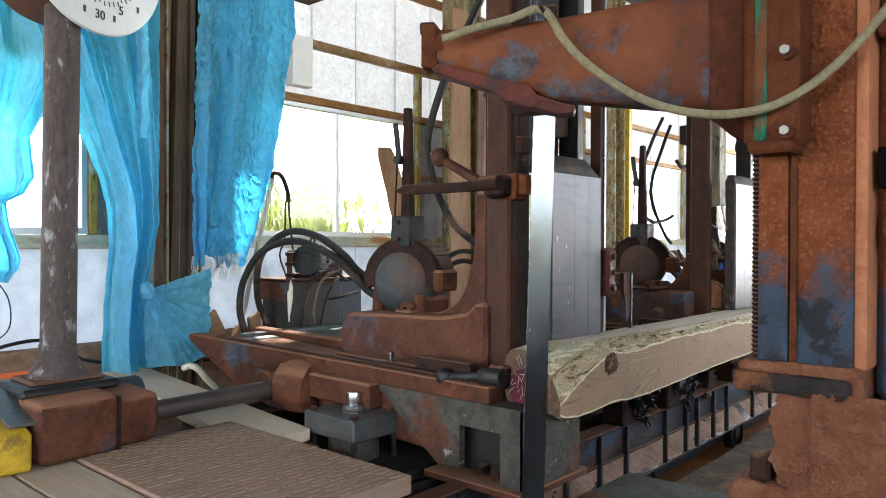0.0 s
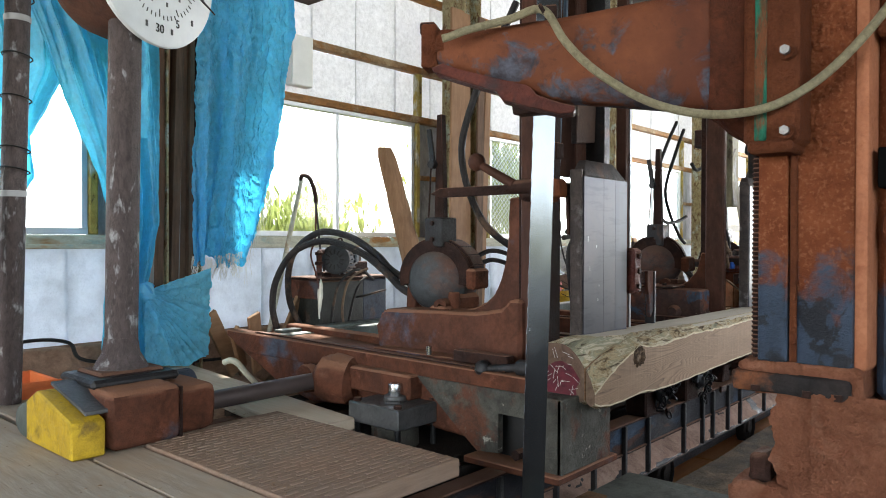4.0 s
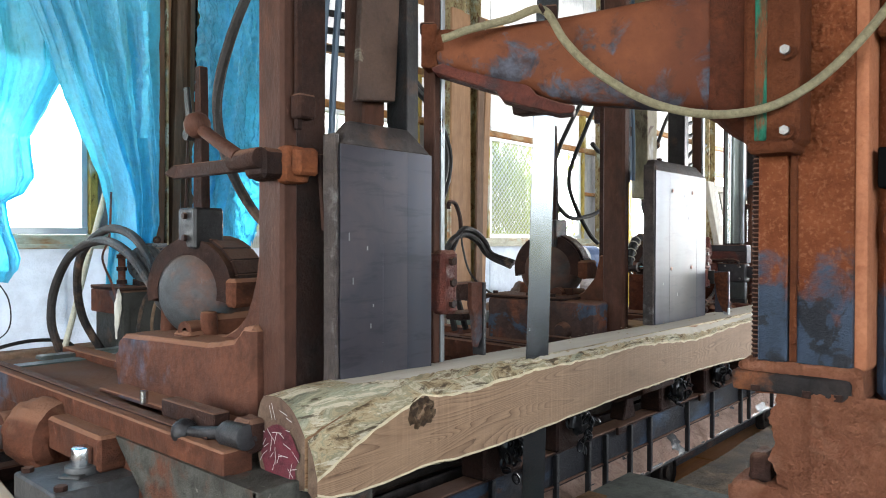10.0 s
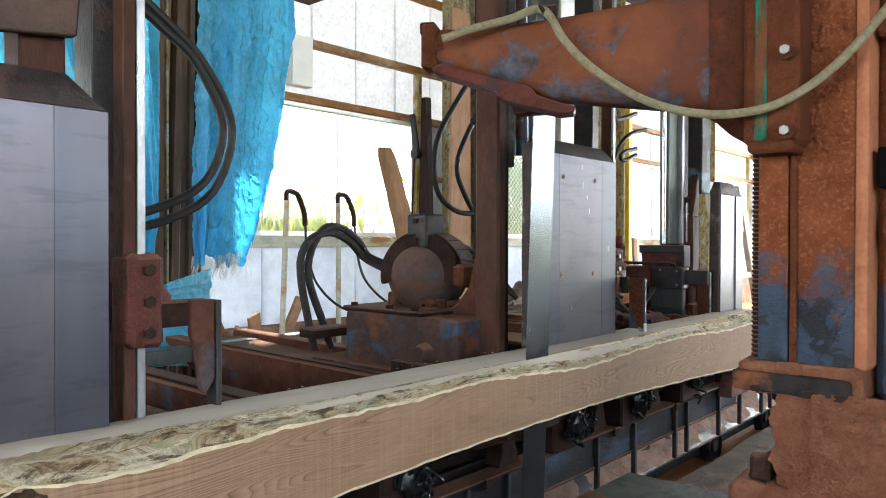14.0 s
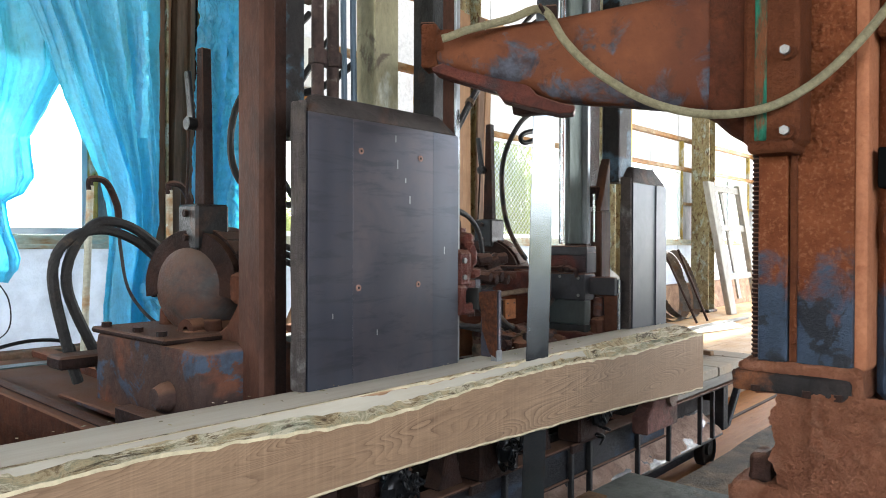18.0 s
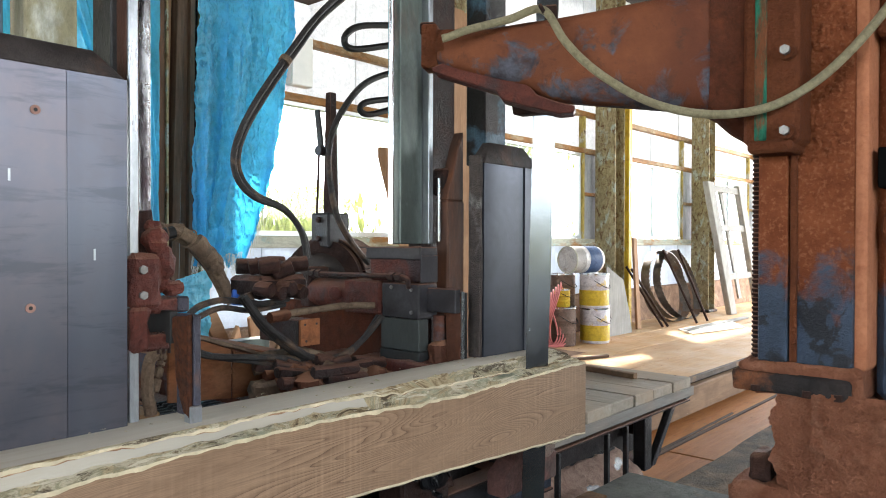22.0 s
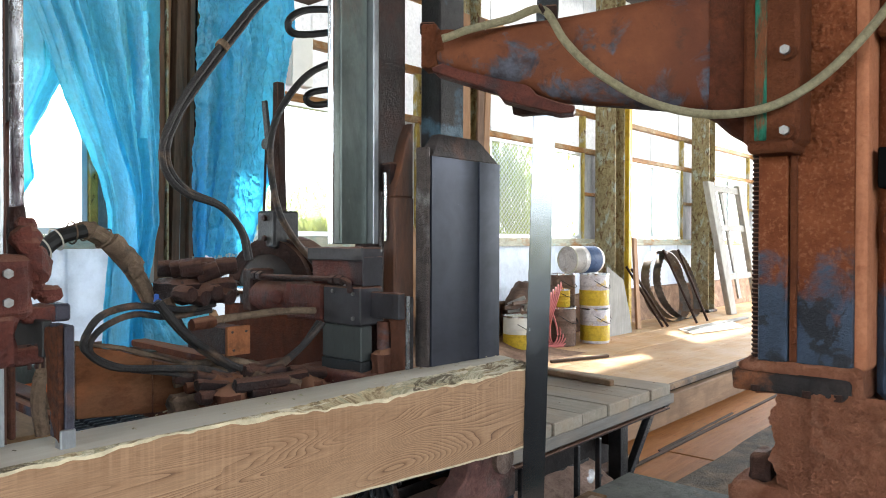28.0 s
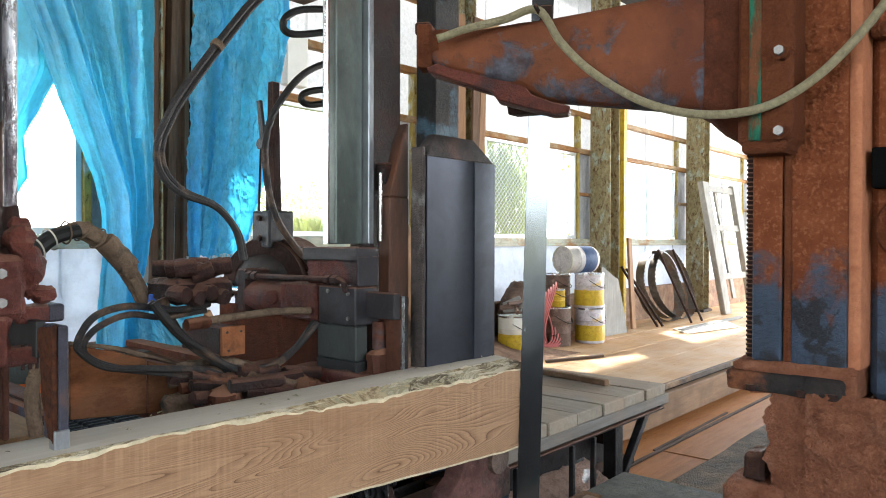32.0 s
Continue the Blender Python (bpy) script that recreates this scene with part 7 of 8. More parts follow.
    part("sleeve_knot", rough(ball((4.752, 2.115, .965), .020, None, (1, 1, 1.2)), .009, 1, 60), HOSETAN, c)
    part("blue_tape", lathe([(.018, -.026), (.021, -.022), (.021, .022), (.018, .026)], (4.832, 2.12, .86), (.1, 0, 1), 14), TAPEBLUE, c, "band of blue tape")
    # bundle lying along the bed, loose board and a knotted strap
    for k, pts in enumerate(([(4.80, 1.98, .64), (4.95, 1.95, .655), (5.05, 1.92, .62), (5.14, 1.88, .56)], [(4.82, 1.95, .62), (4.97, 1.92, .632), (5.06, 1.89, .60), (5.12, 1.86, .55)], [(4.84, 2.01, .665), (4.99, 1.98, .672), (5.09, 1.94, .63), (5.2, 1.9, .56)], [(4.86, 1.92, .60), (4.98, 1.90, .605), (5.05, 1.87, .575), (5.1, 1.84, .54)])):
        part("dusty_bundle", rough(tube(pts, .020, 10), .004, 1, 36), (HOSETAN, RUST)[k % 2], c, "dust-caked hose bundle")
    part("dusty_box", rough(bx(4.77, 4.92, 1.90, 1.98, .50, .605, .012), .008, 5, 26), HOSETAN, c, "dust-caked box")
    hose_run(c, [(4.42, 1.90, .80), (4.425, 1.89, .75), (4.405, 1.88, .72), (4.40, 1.88, .66), (4.41, 1.88, .58)], .017, HOSETAN)
    hose_run(c, [(4.40, 1.91, .79), (4.45, 1.90, .745), (4.44, 1.89, .70), (4.42, 1.88, .64)], .012, HOSETAN)
    hose_run(c, [(4.92, 1.96, .86), (4.82, 1.95, .85), (4.75, 1.95, .86), (4.66, 1.95, .87), (4.58, 1.95, .85), (4.54, 1.95, .80), (4.54, 1.95, .76), (4.61, 1.95, .71), (4.74, 1.94, .69), (4.88, 1.93, .67), (4.99, 1.92, .625), (5.11, 1.9, .61)], .010)
    hose_run(c, [(4.92, 1.98, .84), (4.78, 1.97, .83), (4.68, 1.97, .845), (4.60, 1.97, .82), (4.56, 1.97, .78), (4.57, 1.97, .74), (4.65, 1.96, .70), (4.80, 1.95, .665), (4.95, 1.94, .62), (5.05, 1.92, .58)], .009)
    for k in range(2):
        hose_run(c, [(4.72, 1.91 + .02 * k, .88), (4.79, 1.90 + .02 * k, .79), (4.87, 1.90 + .02 * k, .73 - .01 * k), (4.96, 1.90, .67), (5.08, 1.90, .645 + .01 * k), (5.19, 1.90, .70), (5.27, 1.90 - .02 * k, .78)], .011)
    hose_run(c, [(4.80, 2.02, .88), (4.84, 2.0, .78), (4.92, 1.96, .70), (5.0, 1.92, .62), (5.06, 1.88, .56)], .016)
    hose_run(c, [(5.80, 2.28, 2.40), (5.62, 2.29, 2.25), (5.34, 2.3, 1.98), (5.20, 2.3, 1.81), (5.04, 2.3, 1.59), (4.96, 2.3, 1.45), (4.93, 2.3, 1.35), (4.95, 2.3, 1.27), (5.02, 2.3, 1.21), (5.15, 2.3, 1.17), (5.23, 2.3, 1.09), (5.26, 2.3, .98)], .012)
    hose_run(c, [(5.84, 2.29, 2.36), (5.65, 2.3, 2.22), (5.36, 2.31, 1.97), (5.23, 2.31, 1.81), (5.07, 2.31, 1.59), (4.985, 2.31, 1.45), (4.955, 2.31, 1.35), (4.975, 2.31, 1.275), (5.04, 2.31, 1.22), (5.16, 2.31, 1.175), (5.25, 2.31, 1.08), (5.28, 2.31, .98)], .010)
    part("hose_clip", lathe([(.015, -.012), (.024, -.012), (.024, .012), (.015, .012)], (5.16, 2.305, 1.745), (.6, 0, .8), 10), HOSETAN, c)
    hose_run(c, [(5.80, 2.2, 1.80), (5.62, 2.2, 1.76), (5.46, 2.2, 1.68), (5.34, 2.2, 1.54), (5.29, 2.2, 1.41), (5.30, 2.2, 1.25), (5.34, 2.2, 1.13), (5.42, 2.2, 1.03), (5.50, 2.2, .96)], .013)
    hose_run(c, [(5.66, 2.2, 1.97), (5.45, 2.2, 1.92), (5.37, 2.2, 1.86), (5.41, 2.2, 1.82), (5.66, 2.2, 1.89)], .014, BLACK)
    hose_run(c, [(5.66, 2.2, 1.66), (5.49, 2.2, 1.62), (5.45, 2.2, 1.585), (5.50, 2.2, 1.57), (5.66, 2.2, 1.62)], .013, BLACK)
    part("rubber_mat", bx(4.58, 4.84, 2.06, 2.38, .46, .484, .006), BLACK, c, "black ribbed rubber mat")
    for i in range(9):
        for k in range(3):
            part("mat_rib", bx(4.585 + .083 * k, 4.66 + .083 * k, 2.07 + .034 * i, 2.088 + .034 * i, .484, .500, .004), MATBLACK, c)
    # dusty fittings heaped on the bed
    for i in range(44):
        x, y = rnd.uniform(4.84, 5.22), rnd.uniform(1.74, 1.97)
        if i % 3:
            bm = rough(ball((x, y, .56 + rnd.uniform(0, .06)), .045, None, (rnd.uniform(.8, 1.5), 1, rnd.uniform(.6, 1.1)), 12), .014, 1, 26)
        else:
            bm = rough(cyl((x - .08, y, .60 + rnd.uniform(0, .06)), (x + .08, y + rnd.uniform(-.05, .05), .60 + rnd.uniform(0, .05)), .020, n=12, bev=.006), .006, 2, 30)
        part("dusty_fitting", bm, (BLACKRUST, HOSETAN, RUST)[i % 3], c)
    face_plate(5.465, 5.825, 1.57, 1.325, .075, (), "narrow dark face plate at the carriage's head", (5.60, 5.71), (), (), (1,), PLATEDARK)


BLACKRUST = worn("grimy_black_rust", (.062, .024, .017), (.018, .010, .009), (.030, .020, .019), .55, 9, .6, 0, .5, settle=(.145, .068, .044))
BLUEBLACK = worn("blue_chips_on_black", (.035, .03, .03), (.018, .016, .016), (.09, .17, .24), .56, 10, .6, 0, .4)
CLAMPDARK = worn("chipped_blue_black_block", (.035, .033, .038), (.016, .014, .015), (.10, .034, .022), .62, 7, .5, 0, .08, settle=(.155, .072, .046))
POSTORANGE = worn("orange_brown_stain", (.165, .062, .030), (.105, .040, .022), (.055, .030, .022), .60, 4, .6, 0, .1, (1, 1, .3))
LEGBLACK = worn("dark_grey_band", (.026, .027, .028), (.014, .014, .014), (.07, .036, .028), .64, 8, .55, 0, .06)
MATBLACK = worn("rubbed_black_rubber", (.022, .021, .021), (.010, .010, .010), (.14, .13, .115), .62, 30, .5)
BOXORANGE = worn("orange_brown_card", (.33, .13, .058), (.24, .088, .038), (.10, .045, .025), .66, 12, .85)
WIREPALE = plain("pale_wire", (.50, .46, .38), .6, 0, .2)
TAPEBLUE = plain("blue_plastic_tape", (.02, .10, .42), .4)
HOSETAN = worn("tan_dusty_hose", (.22, .155, .105), (.12, .08, .055), (.05, .045, .04), .62, 14, .9)
CLAMPORANGE = worn("orange_dusty_clamp", (.25, .08, .032), (.13, .045, .022), None, .5, 8, .85, 0, .4)
COVERBROWN = worn("brown_flaking_cover", (.13, .08, .06), (.08, .05, .04), (.55, .52, .40), .66, 7, .6, 0, .3)
FITTINGBROWN = worn("dull_brown_fitting", (.10, .062, .055), (.055, .035, .032), (.30, .27, .22), .62, 18, .6)
TEALDARK = plain("dark_teal_collar", (.03, .075, .085), .5, 0, .2)
BLUEHOSE = plain("dull_blue_hose", (.09, .13, .18), .5)
CREAMCHIP = worn("chipped_cream_paint", (.42, .38, .24), (.30, .26, .16), (.74, .76, .70), .54, 5, .6, 0, .3, (1, 1, .5), (.14, .10, .07), .64)
GREYDARK = worn("dull_grey_steel", (.060, .068, .064), (.036, .040, .038), (.10, .055, .042), .66, 5, .5, .1, .05, (1, 1, .4), wear=.5)
RODGREY = plain("dusty_rod_steel", (.085, .065, .06), .5, .4, .15)
CARDBROWN = worn("brown_board", (.24, .092, .038), (.15, .056, .026), (.17, .075, .036), .55, 5, .85, 0, .2, (1, 1, 2))
BOARDTAN = worn("stained_plywood", (.34, .22, .115), (.26, .155, .08), (.18, .10, .055), .62, 5, .8, 0, .1, (1, .4, 1))
FANGREY = worn("dusty_fan_cover", (.06, .066, .07), (.03, .032, .034), (.11, .065, .045), .64, 12, .5)
BLUETANK = worn("dark_blue_tank", (.04, .055, .085), (.022, .028, .042), (.10, .05, .035), .6, 6, .6)
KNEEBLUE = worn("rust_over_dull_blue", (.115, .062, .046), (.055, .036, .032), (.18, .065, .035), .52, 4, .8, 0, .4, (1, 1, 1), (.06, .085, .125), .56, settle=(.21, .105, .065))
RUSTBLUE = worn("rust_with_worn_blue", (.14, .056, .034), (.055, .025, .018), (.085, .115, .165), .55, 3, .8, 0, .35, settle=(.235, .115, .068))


def build_tail():
    # dial scale on its pole
    g = thing("dial_stand", (.23, 2.91, .28), "white dial gauge on a rusty pole standing on the deck", "gauge", carried=True)
    part("pole", cyl((.23, 2.91, .52), (.26, 2.93, 1.97), .063, n=24), FLECKPOLE, g, "chipped grey-brown pole")
    part("pole_flare", lathe([(.105, 0), (.095, .02), (.072, .06), (.064, .12), (0, .12)], (.23, 2.91, .54), (0, 0, 1), 24), FLECKPOLE, g)
    part("pole_flange", bx(.10, .36, 2.80, 3.02, .50, .54, .01), RUSTDARK, g)
    c, face, across = Vector((.36, 2.86, 2.19)), Vector((.35, -.94, 0)).normalized(), Vector((.94, .35, 0)).normalized()
    part("dial_housing", lathe([(0, -.36), (.20, -.36), (.26, -.33), (.285, -.27), (.285, -.02), (0, -.02)], c, face, 44), RUSTPOST, g, "round brown gauge housing")
    dial = part("dial", lathe([(0, .012), (.325, .012), (.338, .006), (.342, -.004), (.335, -.02), (0, -.02)], c, face, 64), DIALWHITE, g, "round white dial plate")
    turn = pose(0, 0, 0, 0, 0, math.degrees(math.atan2(across.y, across.x)))

    def mark(u, w, su, sw, bm, a=0):
        p = c + across * u + face * .0135 + Vector((0, 0, w))
        bx(p.x - su / 2, p.x + su / 2, p.y - .0015, p.y + .0015, p.z - sw / 2, p.z + sw / 2, 0, bm, turn @ pose(0, 0, 0, 0, -math.degrees(a), 0))
    ticks = bmesh.new()
    for k in range(60):
        a = math.tau * k / 60
        r0 = .22 if k % 5 else .205
        mark(r0 * math.cos(a), r0 * math.sin(a), .018 if k % 5 else .03, .003, ticks, a)
        r0 = .115
        mark(r0 * math.cos(a), r0 * math.sin(a), .012, .0025, ticks, a)
    for k in range(12):
        a = math.tau * k / 12 + .26
        for r0, s in ((.165, .018), (.275, .024)):
            one = bmesh.new()
            mark(r0 * math.cos(a), r0 * math.sin(a), s * .45, s, one)
            part("number_mark", one, STEELGREY, dial)
    part("tick_marks", ticks, STEELGREY, dial)
    for text, u, w in (("30", .0, -.285), ("5", .105, -.24)):
        cu = bpy.data.curves.new("figure", "FONT")
        cu.body, cu.size, cu.align_x, cu.extrude = text, .05, "CENTER", .001
        src = bpy.data.objects.new("figure", cu)
        bm = bmesh.new()
        bm.from_mesh(src.to_mesh())
        src.to_mesh_clear()
        p = c + across * u + face * .014 + Vector((0, 0, w))
        bmesh.ops.transform(bm, matrix=Matrix.Translation(p) @ turn @ pose(0, 0, 0, 90, 0, 0), verts=bm.verts[:])
        part("figure", bm, BLACK, dial, smooth=False)
        bpy.data.objects.remove(src)
    part("dial_hub", cyl(c + face * .01, c + face * .075, .045, n=20, bev=.008), RUSTDARK, g)
    tip = c + across * .30 + face * .05 + Vector((0, 0, -.13))
    part("needle", cyl(c + face * .05, tip, .012, .003, n=8), STEELDARK, g)

    cy = thing("set_cylinder", (.2, 2.8, .28), "rusty geared drive with a yellow guard and a long push rod", "drive unit", carried=True)
    part("gear_case", rough(bx(.05, .33, 2.60, 3.02, .285, .50, .035, segs=3), .005, 3), RUST, cy)
    part("case_front", rough(bx(.325, .505, 2.64, 2.95, .287, .478, .04, segs=3), .004, 3), RUST, cy, "rounded orange-dusted cover")
    part("case_seam", bx(.322, .336, 2.61, 3.0, .288, .49, .004), RUSTDARK, cy)
    part("guard_sheet", prism([(2.62, .43), (2.93, .50), (2.93, .515), (2.62, .445)], "x", -.03, .09, bev=.003), STEELGREY, cy, "bent blue-grey sheet over the guard")
    part("rear_cylinder", cyl((.34, 3.02, .40), (.60, 3.03, .40), .075, n=20, bev=.012), BLUETANK, cy)
    part("case_lid", bx(.05, .40, 2.75, 3.06, .49, .525, .012), STEELDARK, cy)
    part("yellow_guard", prism([(2.60, .285), (3.02, .285), (3.02, .44), (2.92, .49), (2.62, .42), (2.6, .41)], "x", -.085, .035, bev=.008), YELLOW, cy, "chipped yellow guard")
    part("push_rod", cyl((.50, 2.79, .365), (1.15, 2.79, .372), .040, n=18), RODGREY, cy, "smooth grey-brown rod")
    part("side_cap", cyl((-.08, 3.03, .36), (.02, 3.06, .36), .07, n=20, bev=.01), GREYGREEN, cy)
    part("blue_foot", bx(.38, .55, 2.76, 2.9, .283, .33, .01), BLUEWORN, cy)

    pi = thing("cable_mast", (.10, 3.8, .28), "brown steel pipe mast with cables wired to it", "mast", carried=True)
    part("pipe", cyl((.10, 3.8, .28), (.165, 3.8, 2.9), .055, n=20), FLECKPOLE, pi)
    part("conduit", cyl((.01, 3.76, .95), (.06, 3.76, 2.9), .016, n=10), CARDCREAM, pi, "pale conduit")
    part("bundle", tube([(.02, 3.72, .30), (.02, 3.72, .6), (.03, 3.74, .95), (.02, 3.75, 1.3)], .014, 8), HOSETAN, pi)
    for z in (1.38, 1.48, 1.72, 1.92, 2.2, 2.34):
        part("wire_wrap", lathe([(.064, -.004), (.069, 0), (.064, .004)], (.10 + .065 * (z - .28) / 2.62, 3.79, z), (.2, .1, 1), 14), BLACK, pi)
    for z in (1.27, 2.10):
        part("tape_band", lathe([(.056, -.015), (.0585, -.012), (.0585, .012), (.056, .015)], (.10 + .065 * (z - .28) / 2.62, 3.8, z), (0, 0, 1), 20), PALETAPE, pi)

    # upright hydraulic cylinder with its bright rod end
    bc = thing("lift_cylinder", (1.15, 2.25, .0), "grey block cylinder with a bright piston end", "hydraulic cylinder", carried=True)
    part("cap_block", bx(1.01, 1.29, 2.11, 2.42, .26, .348, .006), STEELGREY, bc)
    part("barrel", cyl((1.15, 2.265, .0), (1.15, 2.265, .262), .105, n=28), CASTGREY, bc)
    for x in (1.04, 1.26):
        for y in (2.14, 2.39):
            part("tie_rod", cyl((x, y, -.05), (x, y, .275), .013, n=10), STEELDARK, bc)
            part("tie_nut", cyl((x, y, .345), (x, y, .362), .018, n=6), RUSTDARK, bc)
    part("gland", cyl((1.15, 2.265, .345), (1.15, 2.265, .372), .05, n=24, bev=.004), STEELGREY, bc)
    part("gland_plate", bx(1.08, 1.22, 2.23, 2.30, .345, .356, .004, turn=pose(0, 0, 0, 0, 0, 35)), STEELGREY, bc)
    part("piston_end", cyl((1.15, 2.265, .37), (1.15, 2.265, .425), .032, n=24, bev=.004), CHROME, bc, "bright piston end")
    solo("bent_tube", tube([(1.10, 3.56, .375), (1.115, 3.52, .39), (1.15, 3.5, .37), (1.20, 3.5, .31), (1.26, 3.5, .247), (1.29, 3.5, .20)], .017, 10), RUSTYWHITE, "pale bent tube beside the carriage bed", "tube", carried=True)
    # shackle hanging on the deck's edge
    sh = thing("shackle", (.05, 1.62, .12), "dusty iron clevis standing at the deck's edge", "shackle", carried=True)
    for dx in (0, .035):
        part("cheek", cyl((-.03 + dx, 1.60, .18), (-.01 + dx, 1.60, .18), .055, n=20, bev=.005), CASTGREY, sh)
    part("lug_foot", bx(-.035, .055, 1.585, 1.715, .150, .172, .005), RUSTDARK, sh)
    part("pin_arm", bx(-.012, .012, 1.575, 1.625, .17, .29, .012), CASTGREY, sh)

    # power pack behind the first headblock
    pk = thing("power_pack", (2.2, 3.95, .28), "hydraulic power pack, dusty motor on a dark tank", "power pack", carried=True)
    part("tank", bx(1.97, 2.36, 3.80, 4.12, .44, .785, .012), TANKMAT, pk, "dark green oil tank")
    part("tank_lid", bx(1.95, 2.62, 3.78, 4.14, .785, .805, .005), RUSTDARK, pk)
    part("tank_flange", bx(1.945, 1.968, 3.80, 4.12, .66, .784, .004), RUSTRED, pk, "rusty end flange of the tank")
    part("blue_box", bx(2.364, 2.60, 3.82, 4.10, .44, .784, .01), BLUETANK, pk, "blue side tank")
    for x0, x1 in ((1.98, 2.08), (2.48, 2.58)):
        part("tank_foot", bx(x0, x1, 3.84, 4.08, .16, .44, .005), RUSTDARK, pk)
    ax = Vector((.807, .59, 0))
    c0 = Vector((2.10, 3.80, .925))
    mot = part("motor", lathe([(0, 0), (.085, 0), (.098, .012), (.098, .22), (.09, .235), (.06, .25), (.06, .29), (0, .29)], c0, ax, 30), MOTORBLUE, pk, "dusty blue electric motor")
    for k in range(22):
        a = math.tau * k / 22
        c = c0 + ax * .125 + Vector((-.59, .807, 0)) * .102 * math.cos(a) + Vector((0, 0, .102 * math.sin(a)))
        part("fin", bx(c.x - .09, c.x + .09, c.y - .009, c.y + .009, c.z - .0022, c.z + .0022, 0, turn=pose(0, 0, 0, 0, 0, 36.2) @ pose(0, 0, 0, math.degrees(a), 0, 0)), MOTORBLUE, mot)
    part("fan_cover", lathe([(0, .035), (.03, .035), (.032, .03), (.07, .028), (.098, .012), (.102, -.01), (0, -.01)], c0, -ax, 30), FANGREY, pk, "round slotted fan cover")
    for k in range(12):
        a = math.tau * k / 12
        c = c0 - ax * .0295 + Vector((-.59, .807, 0)) * .052 * math.cos(a) + Vector((0, 0, .052 * math.sin(a)))
        part("fan_slot", bx(c.x - .0025, c.x + .0025, c.y - .016, c.y + .016, c.z - .0055, c.z + .0055, 0, turn=pose(0, 0, 0, 0, 0, 36.2) @ pose(0, 0, 0, math.degrees(a), 0, 0)), BLACK, pk)
    part("terminal_box", bx(2.24, 2.33, 3.80, 3.87, .90, .98, .008, turn=pose(0, 0, 0, 0, 0, 36.2)), MOTORBLUE, pk)
    part("eye_bolt", lathe([(.012, -.005), (.022, -.005), (.022, .005), (.012, .005)], c0 + ax * .13 + Vector((0, 0, .128)), (0, 1, 0), 14), RUSTDARK, pk)
    part("eye_stem", cyl(c0 + ax * .13 + Vector((0, 0, .095)), c0 + ax * .13 + Vector((0, 0, .112)), .008, n=8), RUSTDARK, pk)
    part("motor_foot", bx(2.08, 2.36, 3.82, 4.0, .805, .835, .004), RUSTDARK, pk)
    part("coupling", cyl(c0 + ax * .29, c0 + ax * .37, .05, n=18, bev=.008), CARDCREAM, pk, "pale dusty coupling")
    part("pump", cyl(c0 + ax * .37, c0 + ax * .55, .065, n=18, bev=.01), RUSTDARK, pk)
    part("pump_foot", bx(2.40, 2.56, 3.98, 4.12, .805, .90, .006), RUSTDARK, pk)
    part("pipe_elbow", tube([(1.99, 3.84, .80), (1.99, 3.84, .93), (1.99, 3.84, .97), (2.03, 3.86, .975), (2.07, 3.88, .975)], .019, 8), RUSTRED, pk)
    for z in (.83, .90, .965):
        part("pipe_union", lathe([(.019, -.012), (.028, -.010), (.028, .010), (.019, .012)], (1.99, 3.84, z), (0, 0, 1), 8), RUSTDARK, pk)
    part("back_rail", bx(1.50, 2.70, 3.58, 3.66, .47, .515, .005), GREYGREEN, pk, "grey-green rail before the tank")
    HOSES_A = ([(1.75, 3.93, .36), (1.702, 3.92, .50), (1.659, 3.90, .636), (1.657, 3.85, .81), (1.681, 3.70, .983), (1.721, 3.45, 1.05), (1.685, 3.10, .99), (1.649, 2.85, .886), (1.63, 2.70, .80), (1.66, 2.62, .76)],
               [(2.0, 3.95, .33), (1.943, 3.95, .438), (1.834, 3.95, .641), (1.785, 3.90, .847), (1.779, 3.80, 1.002), (1.807, 3.60, 1.105), (1.788, 3.30, 1.076), (1.728, 3.0, .972), (1.69, 2.85, .894), (1.70, 2.68, .82)])
    for k in range(2):
        part("pressure_hose", tube(HOSES_A[k], .021, 10), HOSEDUST, pk)
    part("thin_hose", tube([(2.06, 3.80, .47), (2.04, 3.76, .58), (2.06, 3.74, .72), (2.12, 3.74, .80), (2.22, 3.74, .85), (2.30, 3.74, .84), (2.36, 3.7, .78)], .010, 6), HOSEDUST, pk)
    part("thin_hose", tube([(2.14, 3.76, .47), (2.10, 3.73, .60), (2.13, 3.72, .75), (2.20, 3.72, .82), (2.32, 3.72, .86)], .009, 6), HOSETAN, pk)
    part("thin_hose", tube([(2.20, 3.78, .50), (2.22, 3.75, .66), (2.27, 3.74, .76), (2.34, 3.76, .80)], .009, 6), HOSEDUST, pk)
    part("hanging_cord", tube([(1.90, 3.76, 1.30), (1.885, 3.75, 1.07), (1.85, 3.75, .96), (1.90, 3.75, .82), (1.92, 3.75, .72)], .006, 5), RUSTRED, pk, "rusty cord with a rag end")
    part("rag", rough(lathe([(.004, .14), (.014, .10), (.018, .03), (.012, -.05), (.004, -.12), (0, -.12)], (1.925, 3.75, .66), (.05, 0, 1), 10), .005, 1, 60), CARDCREAM, pk, "dirty white rag")
    part("drain_hose", tube([(1.90, 3.8, .44), (1.82, 3.75, .40), (1.70, 3.70, .36)], .028, 8), HOSEDUST, pk)
